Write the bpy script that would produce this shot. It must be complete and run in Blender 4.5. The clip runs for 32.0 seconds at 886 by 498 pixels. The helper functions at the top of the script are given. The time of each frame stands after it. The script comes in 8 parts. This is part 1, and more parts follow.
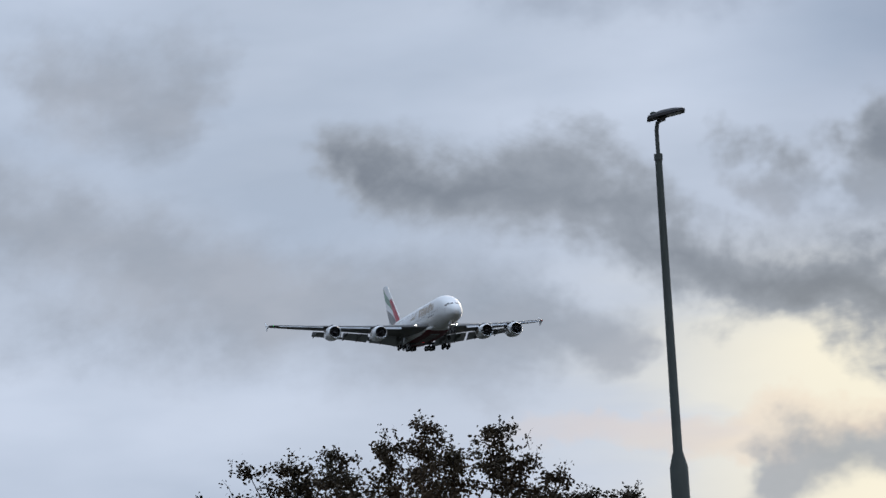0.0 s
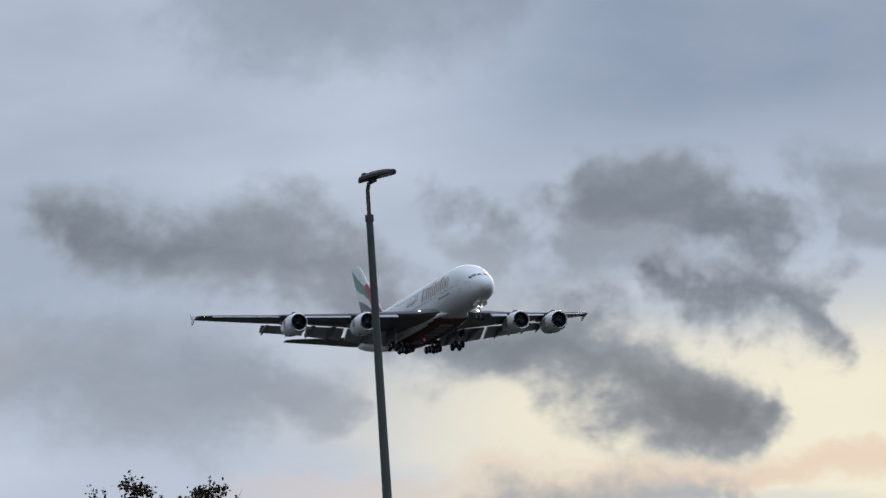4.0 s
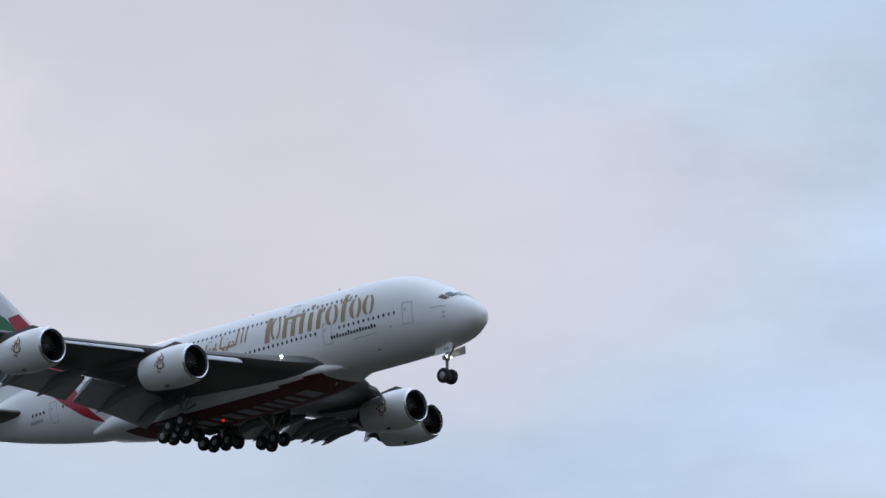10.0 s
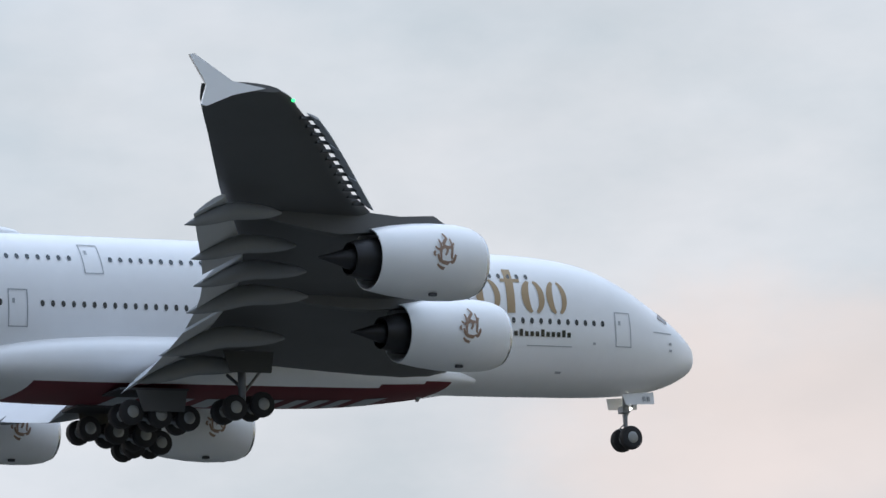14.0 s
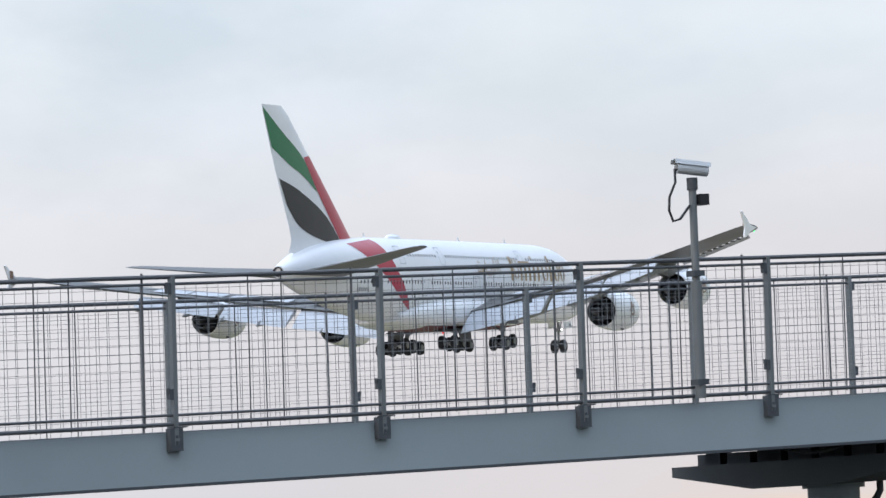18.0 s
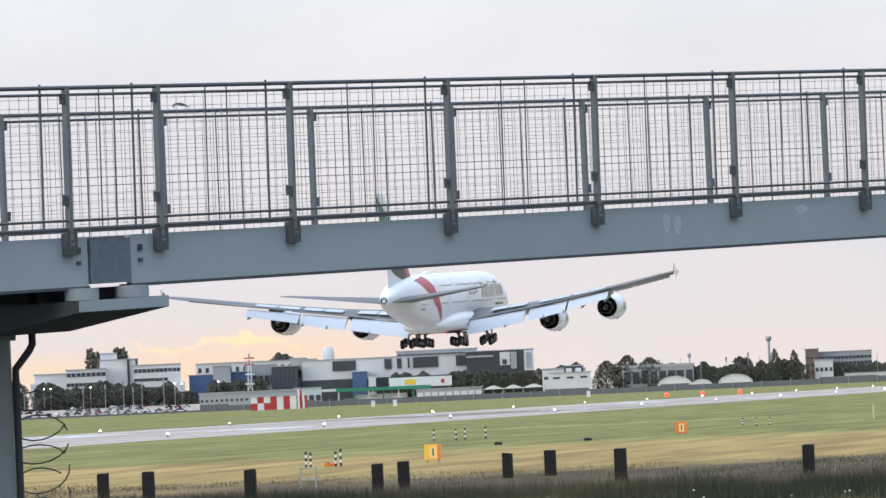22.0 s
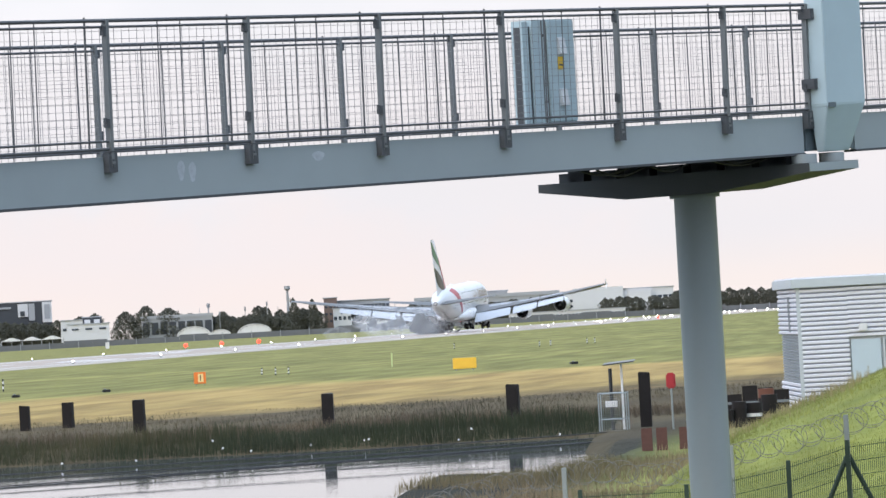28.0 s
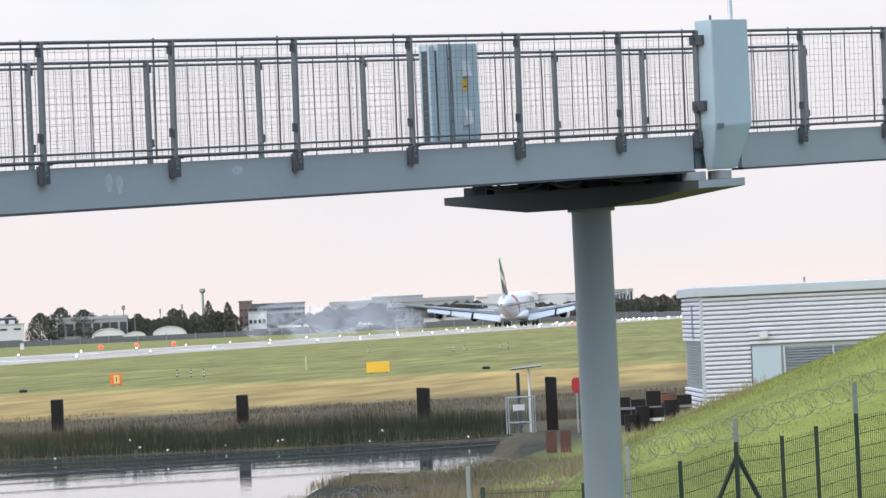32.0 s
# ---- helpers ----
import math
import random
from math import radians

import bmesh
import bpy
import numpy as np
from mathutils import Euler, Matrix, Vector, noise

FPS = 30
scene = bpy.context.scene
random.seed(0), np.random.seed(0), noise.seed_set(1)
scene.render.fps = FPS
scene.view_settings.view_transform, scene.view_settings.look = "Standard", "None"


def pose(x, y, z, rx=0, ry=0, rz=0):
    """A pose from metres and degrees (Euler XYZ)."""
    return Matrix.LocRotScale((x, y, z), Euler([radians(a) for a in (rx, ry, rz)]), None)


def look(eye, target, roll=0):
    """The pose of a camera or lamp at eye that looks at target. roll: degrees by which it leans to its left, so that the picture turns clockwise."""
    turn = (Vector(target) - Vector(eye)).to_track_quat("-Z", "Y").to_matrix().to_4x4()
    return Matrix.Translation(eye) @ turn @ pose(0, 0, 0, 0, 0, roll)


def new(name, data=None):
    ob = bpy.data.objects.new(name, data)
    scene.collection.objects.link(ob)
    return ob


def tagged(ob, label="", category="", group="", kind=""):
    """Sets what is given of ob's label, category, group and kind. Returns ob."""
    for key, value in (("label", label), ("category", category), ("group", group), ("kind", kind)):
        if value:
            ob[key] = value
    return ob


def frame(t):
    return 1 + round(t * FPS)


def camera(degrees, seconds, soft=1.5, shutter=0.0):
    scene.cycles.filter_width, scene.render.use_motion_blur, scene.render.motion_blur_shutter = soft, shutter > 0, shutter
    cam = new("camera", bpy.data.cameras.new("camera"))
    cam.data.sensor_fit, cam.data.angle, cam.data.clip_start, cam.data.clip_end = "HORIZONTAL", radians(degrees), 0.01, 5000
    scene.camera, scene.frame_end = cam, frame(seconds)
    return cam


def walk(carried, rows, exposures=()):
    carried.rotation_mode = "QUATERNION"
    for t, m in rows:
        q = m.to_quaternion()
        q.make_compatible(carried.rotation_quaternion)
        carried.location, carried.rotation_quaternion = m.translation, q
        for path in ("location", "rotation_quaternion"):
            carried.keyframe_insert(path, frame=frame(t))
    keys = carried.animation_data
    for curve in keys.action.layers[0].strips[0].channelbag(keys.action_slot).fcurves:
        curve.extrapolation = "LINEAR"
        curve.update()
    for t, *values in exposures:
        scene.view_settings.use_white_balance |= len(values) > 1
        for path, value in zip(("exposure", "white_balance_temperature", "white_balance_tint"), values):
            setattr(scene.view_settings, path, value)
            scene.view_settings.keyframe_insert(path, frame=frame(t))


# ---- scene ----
cam = camera(12.10, 32.0)


def aim(x, y, az, pitch, roll):
    """The camera's pose: a standing viewer's eye, 3.1 m over the airfield, az counted from the runway's heading."""
    a, p = radians(az), radians(pitch)
    eye = Vector((x, y, 3.1))
    return look(eye, eye + Vector((math.cos(p) * math.cos(a), math.cos(p) * math.sin(a), math.sin(p))), roll)


# seconds, x, y, bearing, pitch, roll
PATH = [
    (0.0, -0.12, 0.02, 163.21, 8.30, -3.36),
    (0.5, -0.12, 0.02, 162.89, 8.37, -3.49),
    (1.0, -0.12, 0.02, 162.53, 8.42, -3.67),
    (1.5, -0.12, 0.02, 162.10, 8.44, -4.02),
    (2.0, -0.12, 0.02, 161.64, 8.45, -4.46),
    (2.5, -0.12, 0.02, 161.14, 8.49, -4.05),
    (4.5, -0.12, 0.02, 158.33, 9.10, -3.73),
    (5.0, -0.12, 0.02, 157.37, 9.35, -3.44),
    (5.5, -0.13, 0.02, 156.42, 9.62, -3.38),
    (6.0, -0.13, 0.02, 155.44, 9.89, -3.43),
    (6.5, -0.13, 0.02, 154.27, 10.29, -3.09),
    (7.0, -0.13, 0.02, 152.45, 10.56, -3.02),
    (7.5, -0.13, 0.02, 150.25, 10.81, -3.07),
    (8.0, -0.13, 0.02, 147.85, 11.15, -3.19),
    (8.5, -0.13, 0.02, 145.02, 11.71, -3.05),
    (9.0, -0.13, 0.02, 141.66, 12.47, -2.70),
    (9.5, -0.13, 0.02, 137.50, 13.33, -2.19),
    (10.0, -0.13, 0.02, 132.52, 14.23, -1.69),
    (10.5, -0.14, 0.02, 126.46, 15.06, -1.40),
    (11.0, -0.14, 0.02, 119.13, 15.65, -1.18),
    (11.5, -0.14, 0.02, 110.33, 15.85, -1.00),
    (12.0, -0.14, 0.02, 100.36, 15.83, -1.01),
    (12.5, -0.14, 0.02, 89.62, 15.57, -1.25),
    (13.0, -0.14, 0.02, 78.90, 14.73, -1.55),
    (13.5, -0.15, 0.02, 68.74, 13.60, -2.05),
    (14.0, -0.15, 0.02, 59.84, 12.42, -2.52),
    (14.5, -0.15, 0.02, 51.78, 11.28, -3.06),
    (15.0, -0.15, 0.02, 45.00, 10.16, -3.54),
    (15.5, -0.16, 0.02, 39.69, 9.02, -3.83),
    (17.5, -2.89, -0.62, 27.12, 4.87, -2.09),
    (18.0, -1.87, -0.53, 25.46, 4.40, -2.11),
    (18.5, -1.24, -0.42, 23.70, 3.95, -2.10),
    (19.0, -0.92, -0.31, 22.08, 3.58, -2.10),
    (19.5, -0.64, -0.23, 20.59, 3.25, -2.13),
    (20.0, -0.37, -0.15, 19.16, 2.98, -2.18),
    (20.5, -0.16, -0.08, 17.70, 2.73, -2.23),
    (21.0, 0.15, 0.03, 16.38, 2.46, -2.35),
    (21.5, 0.48, 0.12, 15.29, 2.21, -2.48),
    (22.0, 0.99, 0.25, 14.30, 2.00, -2.58),
    (22.5, 1.51, 0.38, 13.42, 1.82, -2.67),
    (23.0, 1.69, 0.42, 12.66, 1.62, -2.73),
    (23.5, 1.71, 0.42, 11.94, 1.45, -2.77),
    (24.0, 1.74, 0.42, 11.31, 1.37, -2.79),
    (24.5, 1.76, 0.41, 10.75, 1.33, -2.84),
    (25.0, 1.76, 0.40, 10.22, 1.27, -2.88),
    (25.5, 1.72, 0.39, 9.70, 1.23, -2.94),
    (26.0, 1.71, 0.38, 9.22, 1.23, -3.02),
    (26.5, 1.72, 0.38, 8.78, 1.19, -3.12),
    (28.5, 1.81, 0.38, 7.49, 0.96, -3.13),
    (29.0, 1.06, 0.25, 7.29, 0.96, -3.00),
    (29.5, -0.45, 0.01, 7.16, 0.91, -2.86),
    (30.0, -1.18, -0.09, 7.00, 0.89, -2.73),
    (30.5, -1.26, -0.11, 6.94, 0.90, -2.67),
    (31.0, -1.24, -0.11, 6.86, 0.93, -2.66),
    (31.5, -1.23, -0.11, 6.73, 0.96, -2.67),
    (32.0, -1.21, -0.10, 6.59, 0.99, -2.67),
]
EXPOSURE = [(0.0, 0.03), (2.0, 0.0), (6.0, -0.2), (9.0, 0.08), (11.0, 0.13), (13.0, 0.33), (14.0, 0.48), (15.5, 0.36), (18.0, 0.70), (19.0, 0.71), (23.0, 0.90), (26.0, 1.0), (32.0, 1.0)]
walk(cam, [(t, aim(x, y, az, pitch, roll)) for t, x, y, az, pitch, roll in PATH], EXPOSURE)

# ---- world and sun ----
world = bpy.data.worlds.new("evening_sky")
scene.world = world
world.use_nodes = True
wn, wl = world.node_tree.nodes, world.node_tree.links
wn.clear()


def wnode(kind, **values):
    n = wn.new(kind)
    for k, v in values.items():
        n.inputs[k].default_value = v
    return n


def wramp(stops, source):
    r = wn.new("ShaderNodeValToRGB")
    els = r.color_ramp.elements
    while len(els) < len(stops):
        els.new(0.5)
    for e, (p, c) in zip(els, stops):
        e.position, e.color = p, (*c, 1)
    wl.new(source, r.inputs["Fac"])
    return r.outputs["Color"]


def wmix(fac, a, b):
    m = wn.new("ShaderNodeMix")
    m.data_type = "RGBA"
    for s, v in ((0, fac), (6, a), (7, b)):
        if isinstance(v, (int, float)):
            m.inputs[s].default_value = v
        elif isinstance(v, tuple):
            m.inputs[s].default_value = (*v, 1)
        else:
            wl.new(v, m.inputs[s])
    return m.outputs[2]


def wmath(op, a, b=0.0, c=None):
    m = wn.new("ShaderNodeMath")
    m.operation = op
    for s, v in ((0, a), (1, b), (2, c)):
        if v is None:
            continue
        if isinstance(v, (int, float)):
            m.inputs[s].default_value = v
        else:
            wl.new(v, m.inputs[s])
    return m.outputs[0]


def wnoise(scale, stretch, detail, rough, shift=(0, 0, 0), distort=0.0):
    mp = wn.new("ShaderNodeMapping")
    mp.inputs["Scale"].default_value = (1, 1, stretch)
    mp.inputs["Location"].default_value = shift
    wl.new(coord.outputs["Generated"], mp.inputs["Vector"])
    n = wnode("ShaderNodeTexNoise", Scale=scale, Detail=detail, Roughness=rough, Distortion=distort)
    wl.new(mp.outputs["Vector"], n.inputs["Vector"])
    return n.outputs["Fac"]


coord = wn.new("ShaderNodeTexCoord")
split = wn.new("ShaderNodeSeparateXYZ")
wl.new(coord.outputs["Generated"], split.inputs[0])
up = split.outputs["Z"]
sky = wn.new("ShaderNodeTexSky")
sky.sky_type, sky.sun_disc = "NISHITA", False
sky.sun_elevation, sky.sun_rotation = radians(14), radians(300)
clear = wn.new("ShaderNodeVectorMath")
clear.operation = "SCALE"
clear.inputs["Scale"].default_value = 0.10
wl.new(sky.outputs["Color"], clear.inputs[0])
# west: 1 towards the approach, 0 towards the far runway end
toward = wmath("MULTIPLY", split.outputs["X"], -1.0)


def wstep(source, a, b):
    m = wn.new("ShaderNodeMapRange")
    m.interpolation_type = "SMOOTHSTEP"
    m.inputs["From Min"].default_value, m.inputs["From Max"].default_value = a, b
    wl.new(source, m.inputs["Value"])
    return m.outputs[0]


west = wstep(toward, 0.45, 0.92)
# thin high sheet, then the broken grey layer below it
sheet = wramp([(0.34, (0.42, 0.59, 0.84)), (0.50, (0.50, 0.605, 0.76)), (0.66, (0.62, 0.625, 0.72))], wnoise(3.2, 2.4, 5, 0.5, (3.1, 0.4, 1.2)))
streak = wramp([(0.30, (0.86, 0.86, 0.86)), (0.70, (1.12, 1.12, 1.12))], wnoise(11.0, 3.0, 6, 0.55, (0.9, 3.0, 2.2)))
tone = wn.new("ShaderNodeMix")
tone.data_type, tone.blend_type = "RGBA", "MULTIPLY"
tone.inputs[0].default_value = 1.0
wl.new(sheet, tone.inputs[6])
wl.new(streak, tone.inputs[7])
west_tone = wramp([(0.36, (0.375, 0.455, 0.585)), (0.62, (0.555, 0.635, 0.78))], wnoise(5.5, 3.2, 5, 0.5, (2.2, 0.9, 0.1)))
sheet_west = wmix(wmath("MULTIPLY", west, 0.97), tone.outputs[2], west_tone)
grey = wramp([(0.32, (0.225, 0.255, 0.30)), (0.66, (0.135, 0.157, 0.195))], wnoise(14, 2.6, 6, 0.55, (0.3, 2.0, 0.7)))
# bearing and height in degrees, for the broken cloud over the approach
bearing = wmath("MULTIPLY", wmath("ARCTAN2", split.outputs["Y"], split.outputs["X"]), 57.29578)
height = wmath("MULTIPLY", wmath("ARCSINE", up), 57.29578)
ragged = wmath("ADD", wmath("MULTIPLY_ADD", wnoise(15.0, 1.7, 8, 0.62, (1.7, 5.2, 0.35), 0.6), 4.4, -2.2), wmath("MULTIPLY_ADD", wnoise(48.0, 1.5, 7, 0.62, (0.7, 2.2, 4.35), 0.3), 1.8, -0.9))
warp_a = wmath("ADD", bearing, wmath("MULTIPLY_ADD", wnoise(16.0, 1.2, 5, 0.6, (9.0, 0.3, 1.0)), 7.0, -3.5))
warp_h = wmath("ADD", height, wmath("MULTIPLY_ADD", wnoise(20.0, 1.2, 5, 0.6, (3.0, 7.3, 2.0)), 2.6, -1.3))


def wline(points, r):
    """A bank of cloud along a line of (bearing, height): 1 on the line, 0 at r degrees off it, and below beyond."""
    best = None
    for (a0, h0), (a1, h1) in zip(points, points[1:]):
        da, dh = a1 - a0, h1 - h0
        n2 = da * da + dh * dh
        pa, ph = wmath("SUBTRACT", warp_a, a0), wmath("SUBTRACT", warp_h, h0)
        k = wmath("MINIMUM", wmath("MAXIMUM", wmath("MULTIPLY_ADD", pa, da / n2, wmath("MULTIPLY", ph, dh / n2)), 0.0), 1.0)
        qa, qh = wmath("MULTIPLY_ADD", k, -da, pa), wmath("MULTIPLY_ADD", k, -dh, ph)
        d = wmath("SQRT", wmath("MULTIPLY_ADD", qa, qa, wmath("MULTIPLY", qh, qh)))
        one = wmath("MULTIPLY_ADD", d, -1.0 / r, 1.0)
        best = one if best is None else wmath("MAXIMUM", best, one)
    return best


def wmost(banks):
    best = None
    for points, r in banks:
        one = wline(points, r)
        best = one if best is None else wmath("MAXIMUM", best, one)
    return best


def wpatch(a0, h0, ra, rh):
    """A soft round patch: 1 in its middle, fading out at its reach."""
    qa, qh = wmath("MULTIPLY", wmath("SUBTRACT", warp_a, a0), 1 / ra), wmath("MULTIPLY", wmath("SUBTRACT", warp_h, h0), 1 / rh)
    return wstep(wmath("MULTIPLY_ADD", qa, qa, wmath("MULTIPLY", qh, qh)), 1.0, 0.0)


# firm banks, then softer veils
banks = wmost([(((164.2, 9.45), (161.5, 8.95), (159.5, 8.0), (157.6, 7.1), (156.2, 6.55)), 0.72), (((157.9, 9.75), (156.3, 9.2), (155.5, 8.3)), 0.75), (((156.3, 8.05), (153.9, 7.55)), 0.5),
               (((149.2, 8.15), (146.3, 8.25), (142.6, 7.75)), 0.5), (((150.4, 8.45), (147.0, 8.4)), 0.36)])
veils = wmost([(((163.9, 7.3), (161.2, 6.9)), 0.5), (((169.4, 8.7), (166.3, 7.7), (162.8, 7.0)), 1.15), (((168.4, 10.7), (167.2, 10.6)), 0.95), (((158.6, 5.15), (155.8, 5.2)), 0.5), (((154.3, 9.2), (149.7, 8.9)), 0.65),
               (((158.0, 8.8), (155.4, 7.9)), 0.6), (((153.9, 8.6), (152.6, 8.7)), 0.45), (((144.6, 10.0), (141.5, 9.3)), 0.75), (((139.0, 9.3), (135.4, 8.9)), 1.0)])
thick = wmath("MULTIPLY_ADD", ragged, 0.40, wmath("MAXIMUM", banks, -1.5))
veil = wstep(thick, -0.32, 0.60)
core = wstep(thick, 0.05, 1.15)
soft = wstep(wmath("MULTIPLY_ADD", ragged, 0.34, wmath("MAXIMUM", veils, -1.5)), -0.25, 0.95)
faint = wramp([(0.45, (0.0, 0.0, 0.0)), (0.70, (1.0, 1.0, 1.0))], wnoise(6.0, 2.6, 6, 0.5, (4.4, 0.2, 3.3)))
# sunset glow low over the approach, and a warm strip along the runway's far end


def wtoward(az, reach):
    """1 near one bearing, falling to 0 at its reach, whatever the height."""
    return wstep(wmath("ABSOLUTE", wmath("SUBTRACT", bearing, az)), reach, reach * 0.4)


cream = wramp([(0.30, (0.0, 0.0, 0.0)), (0.48, (1.0, 1.0, 1.0))], wnoise(7.0, 5.0, 5, 0.5, (7.0, 1.0, 2.0)))
glow = wmath("MULTIPLY", wmath("MULTIPLY", wstep(up, 0.150, 0.115), wtoward(153.5, 9.5)), cream)
pale = wmath("MULTIPLY", wstep(up, 0.14, 0.04), wstep(split.outputs["X"], 0.68, 0.93))
warm = wmath("MULTIPLY", wmath("MULTIPLY", wstep(up, 0.028, 0.005), wtoward(18.6, 5.0)), wramp([(0.30, (0.25, 0.25, 0.25)), (0.55, (1.0, 1.0, 1.0))], wnoise(9.0, 9.0, 4, 0.5, (1.0, 4.0, 2.0))))
rim = wmath("MULTIPLY", wstep(up, 0.020, 0.004), wstep(split.outputs["X"], 0.8, 0.95))
sky_a = wmix(0.985, clear.outputs[0], sheet_west)
mild = wmath("MULTIPLY", wstep(up, 0.42, 0.25), wstep(split.outputs["X"], -0.15, 0.5))
sky_a = wmix(wmath("MULTIPLY", mild, 0.85), sky_a, wramp([(0.36, (0.40, 0.44, 0.465)), (0.62, (0.53, 0.545, 0.565))], wnoise(9.0, 2.0, 6, 0.55, (2.0, 1.0, 6.0))))
sky_a = wmix(wmath("MULTIPLY", pale, 0.88), sky_a, (0.452, 0.424, 0.432))
sky_a = wmix(wmath("MULTIPLY", rim, 0.5), sky_a, (0.52, 0.44, 0.40))
dusk = wmath("MULTIPLY", wmath("MULTIPLY", wmath("MULTIPLY", wstep(height, 9.0, 11.0), wstep(height, 15.5, 12.8)), wtoward(152.0, 9.0)), 0.8)
sky_a = wmix(dusk, sky_a, wramp([(0.38, (0.225, 0.30, 0.42)), (0.62, (0.325, 0.375, 0.485))], wnoise(9.0, 2.2, 6, 0.55, (5.0, 2.0, 1.0))))
blush = wmath("MULTIPLY", wmath("MULTIPLY", wstep(height, 11.0, 13.5), wtoward(139.0, 10.0)), 0.7)
sky_a = wmix(blush, sky_a, (0.60, 0.585, 0.66))
sky_a = wmix(wmath("MULTIPLY", glow, 0.95), sky_a, (0.98, 0.91, 0.72))
# blush and blue openings in the high sheet, from the approach round to the runway
for a0, h0, ra, rh, most, tint in ((159.0, 5.6, 5.0, 0.40, 0.38, (0.86, 0.66, 0.52)), (153.0, 5.6, 5.0, 0.45, 0.6, (0.86, 0.62, 0.48)), (146.5, 11.2, 3.6, 2.2, 0.6, (0.60, 0.55, 0.60)), (143.0, 15.6, 6.0, 3.4, 0.75, (0.76, 0.70, 0.74)),
                                   (133.0, 14.2, 7.0, 3.0, 0.5, (0.70, 0.66, 0.74)), (117.0, 18.2, 9.0, 4.2, 0.8, (0.44, 0.64, 0.92)), (104.0, 18.6, 9.0, 3.5, 0.5, (0.47, 0.63, 0.88)), (94.0, 15.2, 5.5, 2.6, 0.6, (0.66, 0.62, 0.72)),
                                   (84.0, 15.0, 7.0, 4.0, 0.5, (0.64, 0.62, 0.71)), (54.5, 9.8, 6.0, 2.6, 0.55, (0.66, 0.54, 0.49)), (48.5, 7.0, 4.0, 1.8, 0.6, (0.64, 0.53, 0.48)), (37.5, 11.6, 4.5, 1.8, 0.6, (0.62, 0.52, 0.50)),
                                   (46.2, 12.2, 3.8, 2.4, 0.85, (0.33, 0.36, 0.37)), (40.5, 9.5, 5.0, 1.6, 0.4, (0.43, 0.46, 0.48)), (22.0, 7.0, 5.0, 2.0, 0.3, (0.42, 0.46, 0.48)), (12.0, 0.9, 7.0, 1.0, 0.42, (0.53, 0.43, 0.40)), (17.3, 1.05, 1.3, 0.13, 0.8, (0.80, 0.55, 0.30)),
                                   (160.6, 12.9, 3.2, 1.9, 0.7, (0.24, 0.285, 0.365)), (150.2, 9.3, 2.0, 0.8, 0.6, (0.30, 0.34, 0.41)), (150.6, 6.9, 2.6, 0.9, 0.6, (1.02, 0.97, 0.82))):
    sky_a = wmix(wmath("MULTIPLY", wpatch(a0, h0, ra, rh), most), sky_a, tint)
sky_a = wmix(wmath("MULTIPLY", soft, 0.78), sky_a, wramp([(0.35, (0.25, 0.29, 0.35)), (0.65, (0.37, 0.40, 0.46))], wnoise(18.0, 2.0, 6, 0.55, (6.3, 1.0, 2.7))))
heavy = wmath("MULTIPLY", veil, 0.9)
sky_b = wmix(heavy, sky_a, wmix(core, (0.32, 0.355, 0.41), grey))
sky_b = wmix(wmath("MULTIPLY", faint, 0.22), sky_b, (0.40, 0.425, 0.47))
sky_b = wmix(wmath("MULTIPLY", warm, 0.72), sky_b, (0.62, 0.42, 0.255))
# an overcast sky is brighter overhead than along the horizon
lift = wn.new("ShaderNodeVectorMath")
lift.operation = "SCALE"
wl.new(sky_b, lift.inputs[0])
wl.new(wmath("MULTIPLY_ADD", wstep(up, 0.36, 0.85), 1.1, 1.0), lift.inputs["Scale"])
# unseen sky behind the viewer dimmed to darken the sides facing it
dull = wmath("MULTIPLY_ADD", wstep(split.outputs["Y"], -0.05, -0.45), -0.3, 1.0)
south = wn.new("ShaderNodeVectorMath")
south.operation = "SCALE"
wl.new(lift.outputs[0], south.inputs[0])
wl.new(dull, south.inputs["Scale"])
sky_c = south.outputs[0]
back = wnode("ShaderNodeBackground", Strength=1.0)
wl.new(sky_c, back.inputs["Color"])
wo = wn.new("ShaderNodeOutputWorld")
wl.new(back.outputs[0], wo.inputs["Surface"])

sun = new("sun", bpy.data.lights.new("sun", "SUN"))
sun.data.energy, sun.data.angle, sun.data.color = 0.5, radians(25), (1.0, 0.86, 0.70)
sun.matrix_world = look((0, 0, 50), (-math.cos(radians(150)), -math.sin(radians(150)), 50 - 0.25))

# ---- materials ----


